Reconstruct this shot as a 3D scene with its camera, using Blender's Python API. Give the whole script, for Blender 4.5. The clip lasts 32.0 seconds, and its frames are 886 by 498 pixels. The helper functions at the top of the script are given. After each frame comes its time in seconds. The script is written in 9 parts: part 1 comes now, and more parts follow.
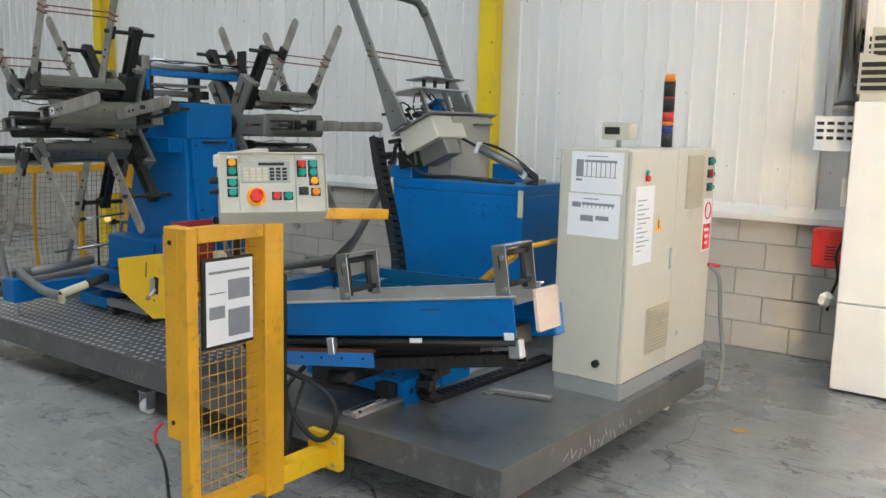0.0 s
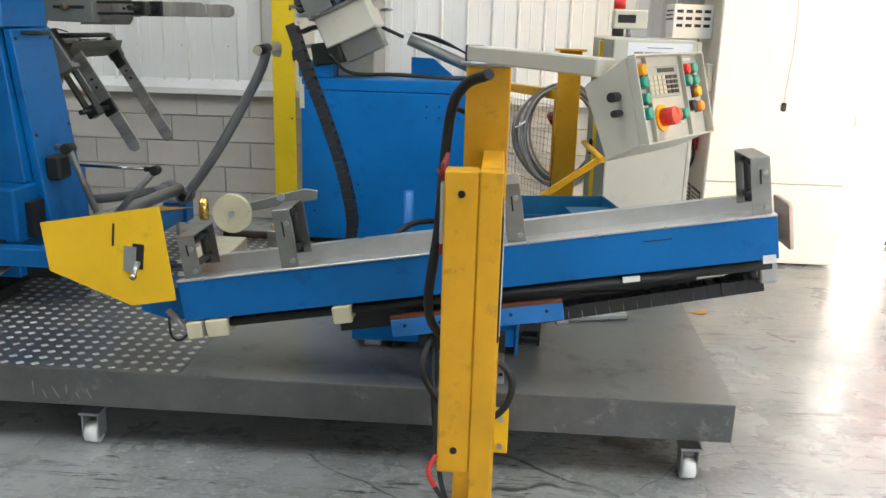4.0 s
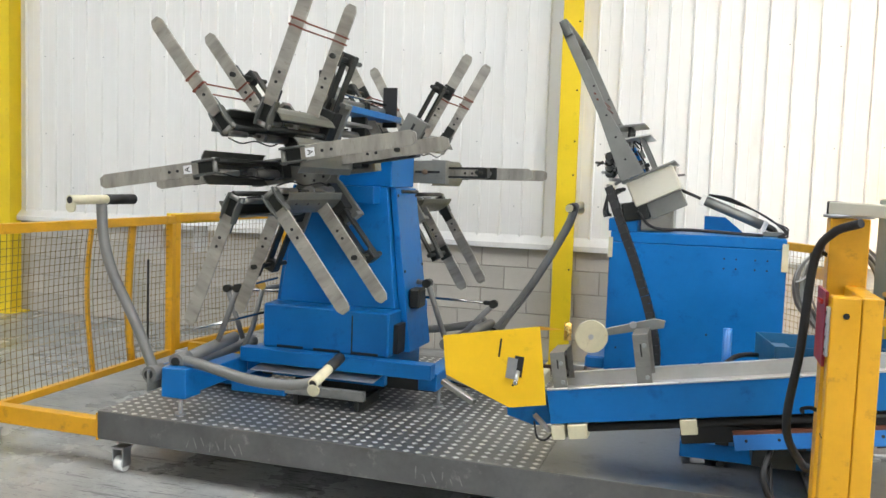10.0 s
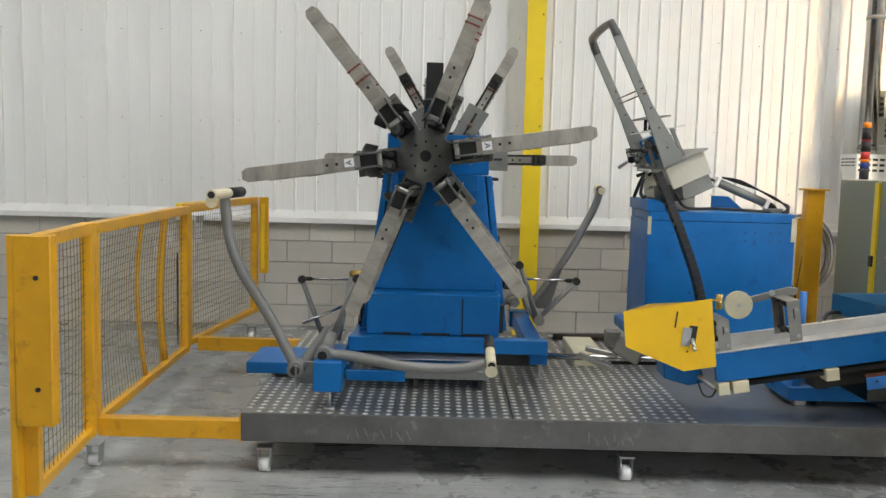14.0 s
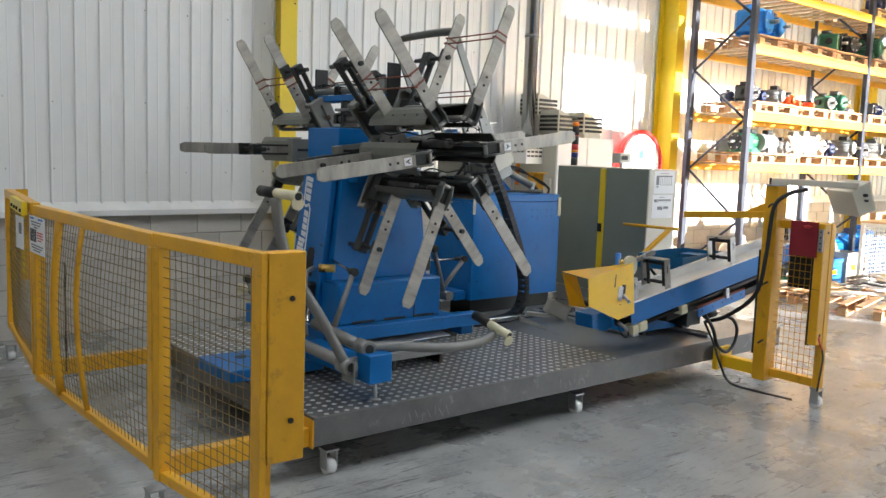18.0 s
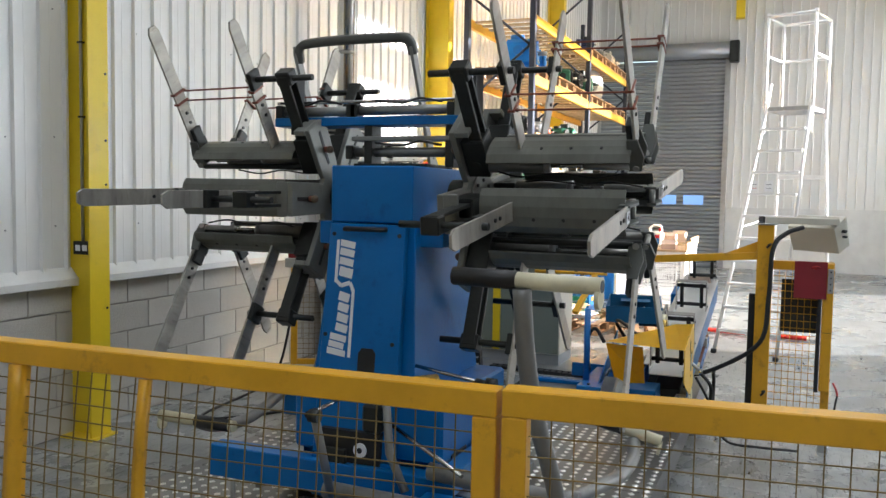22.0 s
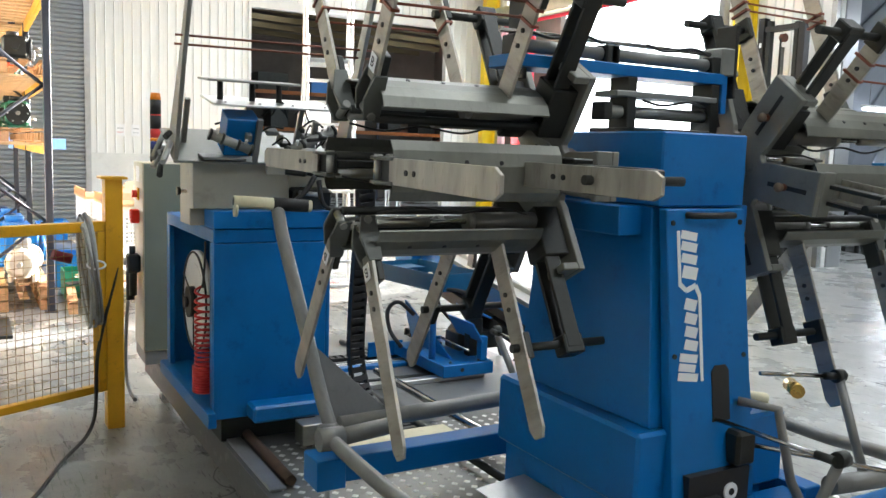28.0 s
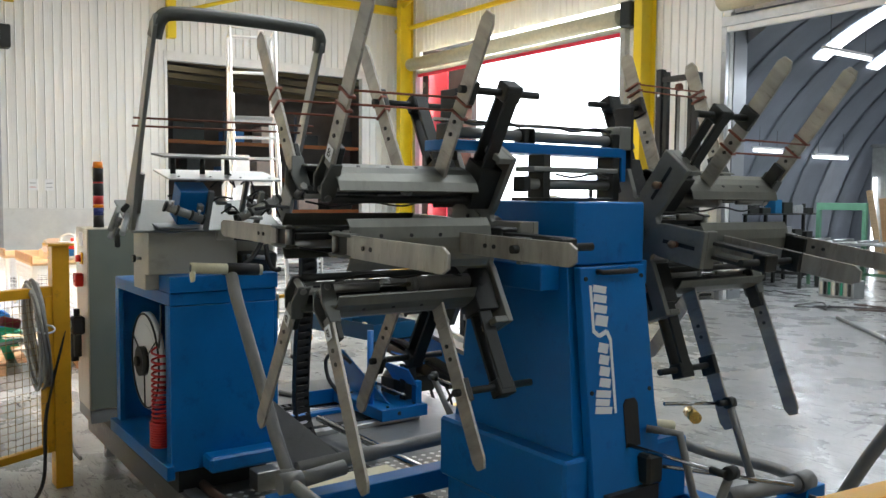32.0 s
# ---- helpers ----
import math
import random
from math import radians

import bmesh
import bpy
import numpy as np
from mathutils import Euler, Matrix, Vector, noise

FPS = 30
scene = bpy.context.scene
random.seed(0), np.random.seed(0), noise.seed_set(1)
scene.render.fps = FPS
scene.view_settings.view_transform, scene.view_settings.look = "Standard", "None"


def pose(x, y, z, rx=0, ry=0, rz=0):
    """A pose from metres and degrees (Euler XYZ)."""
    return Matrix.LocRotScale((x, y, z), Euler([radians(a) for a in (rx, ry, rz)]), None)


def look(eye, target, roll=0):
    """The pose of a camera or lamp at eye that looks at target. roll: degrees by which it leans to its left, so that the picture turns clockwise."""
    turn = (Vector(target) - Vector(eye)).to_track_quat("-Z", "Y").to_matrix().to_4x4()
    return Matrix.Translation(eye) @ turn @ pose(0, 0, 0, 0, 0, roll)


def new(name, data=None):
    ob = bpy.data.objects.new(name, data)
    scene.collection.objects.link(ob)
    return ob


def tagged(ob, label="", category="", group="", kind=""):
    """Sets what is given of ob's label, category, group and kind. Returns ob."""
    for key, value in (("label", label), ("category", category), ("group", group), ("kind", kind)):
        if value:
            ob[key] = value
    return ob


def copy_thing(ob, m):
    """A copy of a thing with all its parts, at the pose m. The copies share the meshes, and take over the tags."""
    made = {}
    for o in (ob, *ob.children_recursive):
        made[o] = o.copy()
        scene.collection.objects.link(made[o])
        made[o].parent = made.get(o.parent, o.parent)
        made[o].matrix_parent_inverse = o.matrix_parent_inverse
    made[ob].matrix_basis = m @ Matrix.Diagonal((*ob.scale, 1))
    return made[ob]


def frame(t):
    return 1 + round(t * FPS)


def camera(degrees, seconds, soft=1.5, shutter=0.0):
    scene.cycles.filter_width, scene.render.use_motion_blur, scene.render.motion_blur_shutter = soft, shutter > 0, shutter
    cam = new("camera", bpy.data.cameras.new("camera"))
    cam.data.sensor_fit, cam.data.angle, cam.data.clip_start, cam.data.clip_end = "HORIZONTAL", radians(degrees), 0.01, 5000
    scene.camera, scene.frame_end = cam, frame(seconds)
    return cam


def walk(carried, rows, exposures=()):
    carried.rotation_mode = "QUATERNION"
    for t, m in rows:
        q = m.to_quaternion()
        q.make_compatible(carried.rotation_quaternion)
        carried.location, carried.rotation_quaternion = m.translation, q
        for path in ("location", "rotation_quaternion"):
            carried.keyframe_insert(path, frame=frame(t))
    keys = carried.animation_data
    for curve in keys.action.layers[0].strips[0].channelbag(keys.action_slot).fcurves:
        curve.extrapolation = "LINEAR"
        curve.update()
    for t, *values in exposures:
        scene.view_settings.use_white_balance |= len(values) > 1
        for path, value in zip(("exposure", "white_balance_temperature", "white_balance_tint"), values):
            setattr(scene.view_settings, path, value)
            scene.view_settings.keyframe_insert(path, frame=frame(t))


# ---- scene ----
cam = camera(55.7, 32.0)
PATH = [
    (0, (1.075, 0.699, 1.716), (-0.093, 2.297, 1.43), 1.4),
    (0.5, (0.751, 0.54, 1.723), (-0.314, 2.206, 1.424), 0.4),
    (1, (0.436, 0.472, 1.71), (-0.563, 2.174, 1.39), 0.6),
    (1.5, (0.136, 0.371, 1.698), (-0.786, 2.113, 1.355), 0.9),
    (2, (-0.211, 0.298, 1.695), (-0.976, 2.102, 1.293), 1.5),
    (2.5, (-0.506, 0.353, 1.685), (-1.146, 2.197, 1.249), 1.7),
    (3, (-0.823, 0.423, 1.677), (-1.27, 2.317, 1.213), 2.1),
    (3.5, (-1.183, 0.459, 1.68), (-1.472, 2.376, 1.186), 2.0),
    (5.5, (-2.553, 1.08, 1.597), (-2.134, 2.956, 1.043), 1.4),
    (6, (-2.79, 1.198, 1.592), (-2.219, 3.034, 1.043), 2.0),
    (6.5, (-2.99, 1.23, 1.595), (-2.316, 3.033, 1.054), 2.4),
    (7, (-3.007, 1.147, 1.608), (-2.399, 2.982, 1.097), 2.6),
    (7.5, (-2.845, 0.953, 1.614), (-2.484, 2.876, 1.202), 1.8),
    (8, (-2.71, 0.701, 1.652), (-2.667, 2.67, 1.304), 0.3),
    (8.5, (-2.624, 0.484, 1.613), (-2.889, 2.444, 1.316), -0.1),
    (9, (-2.431, 0.261, 1.618), (-2.87, 2.195, 1.361), 0.4),
    (9.5, (-2.197, 0.043, 1.627), (-2.75, 1.953, 1.416), 1.4),
    (10, (-2.088, -0.234, 1.625), (-2.683, 1.67, 1.472), 2.0),
    (10.5, (-2.001, -0.47, 1.637), (-2.58, 1.44, 1.509), 2.0),
    (11, (-1.888, -0.653, 1.639), (-2.448, 1.262, 1.499), 2.5),
    (11.5, (-1.958, -0.775, 1.634), (-2.479, 1.152, 1.505), 2.7),
    (12, (-2.228, -0.889, 1.616), (-2.715, 1.047, 1.489), 2.4),
    (12.5, (-2.629, -0.871, 1.602), (-3.057, 1.079, 1.485), 2.3),
    (13, (-3.102, -0.856, 1.636), (-3.456, 1.107, 1.497), 1.8),
    (13.5, (-3.666, -0.876, 1.636), (-3.896, 1.103, 1.456), 1.4),
    (14, (-4.158, -0.82, 1.654), (-4.153, 1.17, 1.456), 1.5),
    (14.5, (-4.706, -0.867, 1.661), (-4.473, 1.108, 1.452), 1.5),
    (16.5, (-6.502, -0.521, 1.712), (-5.565, 1.231, 1.488), 0.6),
    (17, (-6.87, -0.495, 1.685), (-5.779, 1.167, 1.466), 0.5),
    (17.5, (-7.153, -0.362, 1.706), (-5.985, 1.243, 1.463), 1.7),
    (18, (-7.336, -0.147, 1.708), (-6.082, 1.395, 1.481), 2.0),
    (18.5, (-7.517, 0.133, 1.706), (-6.159, 1.582, 1.471), 1.4),
    (19, (-7.661, 0.42, 1.72), (-6.231, 1.796, 1.467), 0.8),
    (19.5, (-7.674, 0.831, 1.719), (-6.186, 2.15, 1.499), 0.5),
    (20, (-7.735, 1.249, 1.736), (-6.176, 2.489, 1.553), -0.2),
    (20.5, (-7.751, 1.694, 1.725), (-6.119, 2.842, 1.589), 1.1),
    (21, (-7.721, 2.158, 1.723), (-6.03, 3.221, 1.621), 1.6),
    (21.5, (-7.731, 2.58, 1.759), (-5.945, 3.469, 1.617), 1.1),
    (22, (-7.711, 2.963, 1.735), (-5.863, 3.716, 1.601), 1.0),
    (22.5, (-7.721, 3.341, 1.743), (-5.841, 4.009, 1.603), 1.0),
    (23, (-7.735, 3.737, 1.742), (-5.807, 4.246, 1.591), 0.4),
    (23.5, (-7.704, 4.176, 1.701), (-5.736, 4.511, 1.594), 1.9),
    (24, (-7.669, 4.508, 1.749), (-5.684, 4.707, 1.604), 1.7),
    (24.5, (-7.649, 4.805, 1.758), (-5.658, 4.902, 1.601), 0.7),
    (25, (-7.5, 5.167, 1.749), (-5.506, 5.121, 1.593), 0.6),
    (25.5, (-7.361, 5.526, 1.726), (-5.384, 5.282, 1.545), 1.2),
    (27.5, (-6.639, 6.587, 1.75), (-4.856, 5.711, 1.525), 1.1),
    (28, (-6.527, 6.749, 1.752), (-4.799, 5.769, 1.524), 1.9),
    (28.5, (-6.543, 6.888, 1.76), (-4.869, 5.822, 1.508), 1.9),
    (29, (-6.618, 6.962, 1.793), (-4.99, 5.834, 1.514), 1.1),
    (29.5, (-6.712, 6.998, 1.83), (-5.114, 5.824, 1.57), 0.5),
    (30, (-6.794, 7.025, 1.865), (-5.199, 5.827, 1.713), -0.2),
    (30.5, (-6.83, 7.043, 1.873), (-5.225, 5.853, 1.778), -0.4),
    (31, (-6.824, 7.049, 1.863), (-5.21, 5.872, 1.752), 0.0),
    (31.5, (-6.813, 7.053, 1.861), (-5.195, 5.885, 1.729), 0.4),
    (32, (-6.828, 7.048, 1.864), (-5.196, 5.899, 1.737), 0.5),
]
walk(cam, [(t, look(eye, target, roll)) for t, eye, target, roll in PATH],
     exposures=[(0.0, 3.1, 6050, 10), (2.0, 3.32, 6100, 10), (3.0, 3.38, 6150, 10), (6.0, 3.4, 6400, 13), (7.0, 3.3, 6400, 12), (8.0, 3.52, 6450, 13), (9.0, 3.75, 6500, 13), (10.0, 3.85, 6450, 12), (12.0, 3.42, 6480, 12), (14.0, 3.42, 6550, 12), (17.0, 3.1, 6200, 12), (20.0, 3.0, 6150, 12), (23.0, 3.05, 6050, 11), (25.5, 3.1, 6050, 11), (28.0, 3.7, 6200, 9), (29.0, 3.6, 6200, 9), (30.0, 3.45, 6200, 10), (31.0, 3.12, 6200, 10), (32.0, 3.1, 6200, 10)])

# ---- light and sky ----
world = bpy.data.worlds.new("sky")
scene.world = world
world.use_nodes = True
wn = world.node_tree
sky = wn.nodes.new("ShaderNodeTexSky")
sky.sky_type, sky.sun_disc = 'NISHITA', False
sky.sun_elevation, sky.sun_rotation = radians(8.5), radians(161.7)
wn.links.new(sky.outputs[0], wn.nodes["Background"].inputs[0])
wn.nodes["Background"].inputs[1].default_value = 0.15
sun = new("sun", bpy.data.lights.new("sun", 'SUN'))
sun.data.energy, sun.data.angle, sun.data.color = 3.6, radians(0.5), (1.0, 0.96, 0.91)
sun.matrix_world = look((6.6, -20.0, 3.15), (0, 0, 0))


def area(name, eye, target, w, h, power, color=(1, 1, 1)):
    lamp = new(name, bpy.data.lights.new(name, 'AREA'))
    lamp.data.shape, lamp.data.size, lamp.data.size_y = 'RECTANGLE', w, h
    lamp.data.energy, lamp.data.color = power, color
    lamp.matrix_world = look(eye, target)
    return lamp


# soft light from above: added lamps inside assumed rooflight shafts
for rx in (-10.5, -4.5, 1.5, 7.5):
    area("assumed_rooflight", (rx, 1.4, 7.95), (rx, 1.4, 0), 2.1, 4.9, 30 if rx < -9 else 27, (0.97, 0.99, 1.0))
area("door_sky", (9.0, -5.9, 2.6), (7.0, 0, 1.5), 7.2, 4.8, 36, (0.95, 0.98, 1.0))


# ---- building blocks ----
def bnew():
    return bmesh.new()


def faces_of(verts):
    return {f for v in verts for f in v.link_faces}


def obox(bm, m, sx, sy, sz, bev=0.0):
    """A box of the given size, centred on the matrix m."""
    r = bmesh.ops.create_cube(bm, size=1.0, matrix=m @ Matrix.Diagonal((sx, sy, sz, 1)))
    if bev:
        es = {e for v in r["verts"] for e in v.link_edges}
        bmesh.ops.bevel(bm, geom=list(es), offset=bev, segments=1, affect='EDGES', profile=0.5)
    return bm


def box(bm, x0, x1, y0, y1, z0, z1, bev=0.0):
    return obox(bm, Matrix.Translation(((x0 + x1) / 2, (y0 + y1) / 2, (z0 + z1) / 2)), abs(x1 - x0), abs(y1 - y0), abs(z1 - z0), bev)


def cyl(bm, p, q, r, n=16, r2=None):
    """A cylinder or cone from p to q."""
    p, q = Vector(p), Vector(q)
    turn = (q - p).to_track_quat('Z', 'Y').to_matrix().to_4x4()
    m = Matrix.Translation((p + q) / 2) @ turn
    r_ = bmesh.ops.create_cone(bm, cap_ends=True, segments=n, radius1=r, radius2=r if r2 is None else r2, depth=(q - p).length, matrix=m)
    for f in faces_of(r_["verts"]):
        f.smooth = len(f.verts) == 4
    return bm


def ball(bm, p, r, n=12):
    rr = bmesh.ops.create_uvsphere(bm, u_segments=n, v_segments=max(6, n // 2), radius=r, matrix=Matrix.Translation(p))
    for f in faces_of(rr["verts"]):
        f.smooth = True
    return bm


def spline(pts, steps=6):
    """A smooth line through the given points."""
    pts = [Vector(p) for p in pts]
    full = [2 * pts[0] - pts[1]] + pts + [2 * pts[-1] - pts[-2]]
    out = []
    for i in range(1, len(full) - 2):
        a, b, c, d = full[i - 1:i + 3]
        for s in range(steps):
            t = s / steps
            out.append(0.5 * ((2 * b) + (c - a) * t + (2 * a - 5 * b + 4 * c - d) * t * t + (3 * b - a - 3 * c + d) * t ** 3))
    out.append(pts[-1])
    return out


def tube(bm, pts, r, n=10, caps=True):
    """A round tube along a line of points."""
    pts = [Vector(p) for p in pts]
    rings, side = [], None
    for i, p in enumerate(pts):
        d = (pts[min(i + 1, len(pts) - 1)] - pts[max(i - 1, 0)]).normalized()
        if side is None:
            side = d.orthogonal().normalized()
        side = (side - d * side.dot(d)).normalized()
        up = d.cross(side)
        rings.append([bm.verts.new(p + r * (math.cos(a) * side + math.sin(a) * up)) for a in (2 * math.pi * k / n for k in range(n))])
    for a, b in zip(rings, rings[1:]):
        for k in range(n):
            f = bm.faces.new((a[k], a[(k + 1) % n], b[(k + 1) % n], b[k]))
            f.smooth = True
    if caps:
        bm.faces.new(rings[0][::-1])
        bm.faces.new(rings[-1])
    return bm


def prism(bm, poly, m, depth, bev=0.0):
    """A flat outline (x, y) pushed out along z by depth, laid by the matrix m."""
    lo = [bm.verts.new(m @ Vector((x, y, 0))) for x, y in poly]
    hi = [bm.verts.new(m @ Vector((x, y, depth))) for x, y in poly]
    fs = [bm.faces.new(lo[::-1]), bm.faces.new(hi)]
    k = len(poly)
    for i in range(k):
        fs.append(bm.faces.new((lo[i], lo[(i + 1) % k], hi[(i + 1) % k], hi[i])))
    bmesh.ops.recalc_face_normals(bm, faces=fs)
    if bev:
        bmesh.ops.bevel(bm, geom=list({e for f in fs for e in f.edges}), offset=bev, segments=1, affect='EDGES', profile=0.5)
    return bm


# axes for prism(): outline in the x-z plane pushed along +y, and in the y-z plane pushed along +x
def plane_xz(y):
    return Matrix(((1, 0, 0, 0), (0, 0, 1, y), (0, 1, 0, 0), (0, 0, 0, 1)))


def plane_yz(x):
    return Matrix(((0, 0, 1, x), (1, 0, 0, 0), (0, 1, 0, 0), (0, 0, 0, 1)))


def plane_xy(z):
    return Matrix.Translation((0, 0, z))


def thing(name, label, category, loc=(0, 0, 0), group="", kind=""):
    ob = new(name)
    ob.location = loc
    ob.empty_display_size = 0.1
    return tagged(ob, label, category, group, kind)


def base_of(ob):
    v = Vector((0, 0, 0))
    while ob:
        v += ob.location
        ob = ob.parent
    return v


def mesh_of(name, bm, material):
    me = bpy.data.meshes.new(name)
    bm.to_mesh(me)
    bm.free()
    me.materials.append(material)
    return me


def part(name, bm, material, parent, label=""):
    """One mesh under a thing or a part; its geometry is given in the world."""
    off = base_of(parent)
    bmesh.ops.translate(bm, verts=bm.verts, vec=-off)
    ob = new(name, mesh_of(name, bm, material))
    ob.parent = parent
    return tagged(ob, label)


def piece(name, me, parent, m):
    """An object of its own on a shared mesh."""
    ob = new(name, me)
    ob.parent = parent
    ob.matrix_basis = Matrix.Translation(-base_of(parent)) @ m
    return ob


def solid(name, bm, material, label="", category="", kind="", group=""):
    """A thing of one mesh."""
    return tagged(new(name, mesh_of(name, bm, material)), label, category, group, kind)


# ---- materials ----
def mat(name, color, rough=0.5, metal=0.0, vary=0.12, scale=6.0, bump=0.05, fine=60.0, dirt=None, dirt_amount=0.0, stretch=(1, 1, 1), spec=0.5, island=0.0):
    """A painted or bare surface with two scales of variation, wear and fine relief."""
    m = bpy.data.materials.new(name)
    m.use_nodes = True
    nt = m.node_tree
    bsdf = nt.nodes["Principled BSDF"]
    co = nt.nodes.new("ShaderNodeTexCoord")
    mp = nt.nodes.new("ShaderNodeMapping")
    mp.inputs["Scale"].default_value = stretch
    nt.links.new(co.outputs["Object"], mp.inputs[0])

    def noise_tex(s, d=5.0, ro=0.6):
        n = nt.nodes.new("ShaderNodeTexNoise")
        n.inputs["Scale"].default_value, n.inputs["Detail"].default_value, n.inputs["Roughness"].default_value = s, d, ro
        nt.links.new(mp.outputs[0], n.inputs["Vector"])
        return n

    def ramp(src, lo, hi, a=0.0, b=1.0):
        r = nt.nodes.new("ShaderNodeMapRange")
        for k, v in zip(("From Min", "From Max", "To Min", "To Max"), (lo, hi, a, b)):
            r.inputs[k].default_value = v
        nt.links.new(src, r.inputs["Value"])
        return r.outputs[0]

    def mix(fac, a, b):
        x = nt.nodes.new("ShaderNodeMix")
        x.data_type = 'RGBA'
        for sock, val in ((x.inputs["Factor"], fac), (x.inputs["A"], a), (x.inputs["B"], b)):
            if hasattr(val, "links"):
                nt.links.new(val, sock)
            elif isinstance(val, (int, float)):
                sock.default_value = val
            else:
                sock.default_value = (*val, 1)
        return x.outputs["Result"]

    big, small = noise_tex(scale), noise_tex(fine, 3.0)
    dark = tuple(c * (1 - vary) for c in color)
    light = tuple(min(1, c * (1 + vary)) for c in color)
    col = mix(ramp(big.outputs["Fac"], 0.3, 0.7), dark, light)
    col = mix(ramp(small.outputs["Fac"], 0.35, 0.75, 0.0, vary * 0.8), col, tuple(c * 0.6 for c in color))
    if island:
        inf = nt.nodes.new("ShaderNodeObjectInfo")
        col = mix(ramp(inf.outputs["Random"], 0, 1, 0, island), col, tuple(c * 0.55 for c in color))
    if dirt:
        dn = noise_tex(scale * 2.7, 8.0, 0.72)
        col = mix(ramp(dn.outputs["Fac"], 0.62 - 0.1 * dirt_amount, 0.72, 0.0, dirt_amount), col, dirt)
    nt.links.new(col, bsdf.inputs["Base Color"])
    nt.links.new(ramp(big.outputs["Fac"], 0.25, 0.75, max(0.02, rough - 0.1), min(1, rough + 0.1)), bsdf.inputs["Roughness"])
    bsdf.inputs["Metallic"].default_value = metal
    bsdf.inputs["Specular IOR Level"].default_value = spec
    if bump:
        bp = nt.nodes.new("ShaderNodeBump")
        bp.inputs["Strength"].default_value, bp.inputs["Distance"].default_value = bump, 0.01
        nt.links.new(small.outputs["Fac"], bp.inputs["Height"])
        nt.links.new(bp.outputs[0], bsdf.inputs["Normal"])
    return m


def glow(name, color, strength):
    m = bpy.data.materials.new(name)
    m.use_nodes = True
    b = m.node_tree.nodes["Principled BSDF"]
    b.inputs["Base Color"].default_value = (*color, 1)
    b.inputs["Emission Color"].default_value = (*color, 1)
    b.inputs["Emission Strength"].default_value = strength
    return m


def floor_paint():
    """Grey floor paint: cloudy tone, worn shine, black tyre scuffs, hairline cracks and pour joints."""
    m = bpy.data.materials.new("painted_concrete")
    m.use_nodes = True
    nt = m.node_tree
    bsdf = nt.nodes["Principled BSDF"]
    co = nt.nodes.new("ShaderNodeTexCoord")

    def noise(scale, detail=6.0, rough=0.6, turn=0.0, stretch=(1, 1, 1), warp=0.0):
        mp = nt.nodes.new("ShaderNodeMapping")
        mp.inputs["Scale"].default_value = stretch
        mp.inputs["Rotation"].default_value = (0, 0, radians(turn))
        nt.links.new(co.outputs["Object"], mp.inputs[0])
        n = nt.nodes.new("ShaderNodeTexNoise")
        for k, v in (("Scale", scale), ("Detail", detail), ("Roughness", rough), ("Distortion", warp)):
            n.inputs[k].default_value = v
        nt.links.new(mp.outputs[0], n.inputs["Vector"])
        return n.outputs["Fac"]

    def span(src, lo, hi, a=0.0, b=1.0):
        r = nt.nodes.new("ShaderNodeMapRange")
        for k, v in zip(("From Min", "From Max", "To Min", "To Max"), (lo, hi, a, b)):
            r.inputs[k].default_value = v
        nt.links.new(src, r.inputs["Value"])
        return r.outputs[0]

    def times(a, b):
        x = nt.nodes.new("ShaderNodeMath")
        x.operation = 'MULTIPLY'
        nt.links.new(a, x.inputs[0])
        nt.links.new(b, x.inputs[1])
        return x.outputs[0]

    def mix(fac, a, b):
        x = nt.nodes.new("ShaderNodeMix")
        x.data_type = 'RGBA'
        nt.links.new(fac, x.inputs["Factor"])
        for sock, val in ((x.inputs["A"], a), (x.inputs["B"], b)):
            if hasattr(val, "links"):
                nt.links.new(val, sock)
            else:
                sock.default_value = (*val, 1)
        return x.outputs["Result"]

    col = mix(span(noise(0.45, 4), 0.32, 0.68), (0.26, 0.27, 0.265), (0.38, 0.39, 0.375))
    col = mix(span(noise(3.2, 8, 0.7), 0.42, 0.68, 0, 0.7), col, (0.15, 0.155, 0.15))
    col = mix(span(noise(45, 3), 0.5, 0.75, 0, 0.6), col, (0.40, 0.40, 0.38))
    gaps = span(noise(0.9, 5, 0.6), 0.42, 0.56)
    for turn, st, lo in ((25, (0.7, 9, 1), 0.60), (-38, (0.9, 12, 1), 0.60), (80, (0.8, 10, 1), 0.605), (118, (0.8, 9, 1), 0.61)):
        col = mix(times(span(noise(1.6, 7, 0.75, turn, st, 0.4), lo, lo + 0.035, 0, 0.85), gaps), col, (0.055, 0.055, 0.055))
    col = mix(span(noise(6.5, 9, 0.75, 0, (1, 1, 1), 0.8), 0.61, 0.68, 0, 0.7), col, (0.075, 0.072, 0.065))
    for turn, lo in ((15, 0.63), (-50, 0.63), (62, 0.63), (-18, 0.64), (100, 0.63)):
        col = mix(times(span(noise(2.2, 4, 0.6, turn, (2.5, 22, 1), 0.25), lo, lo + 0.03, 0, 0.8), span(noise(1.1, 4, 0.6, turn + 40), 0.45, 0.55)), col, (0.06, 0.058, 0.055))
    vo = nt.nodes.new("ShaderNodeTexVoronoi")
    vo.feature = 'DISTANCE_TO_EDGE'
    vo.inputs["Scale"].default_value = 0.42
    vw = nt.nodes.new("ShaderNodeMapping")
    nt.links.new(co.outputs["Object"], vw.inputs[0])
    wob = nt.nodes.new("ShaderNodeTexNoise")
    wob.inputs["Scale"].default_value = 1.7
    nt.links.new(co.outputs["Object"], wob.inputs["Vector"])
    add = nt.nodes.new("ShaderNodeVectorMath")
    add.operation = 'MULTIPLY_ADD'
    add.inputs[1].default_value = (0.7, 0.7, 0.0)
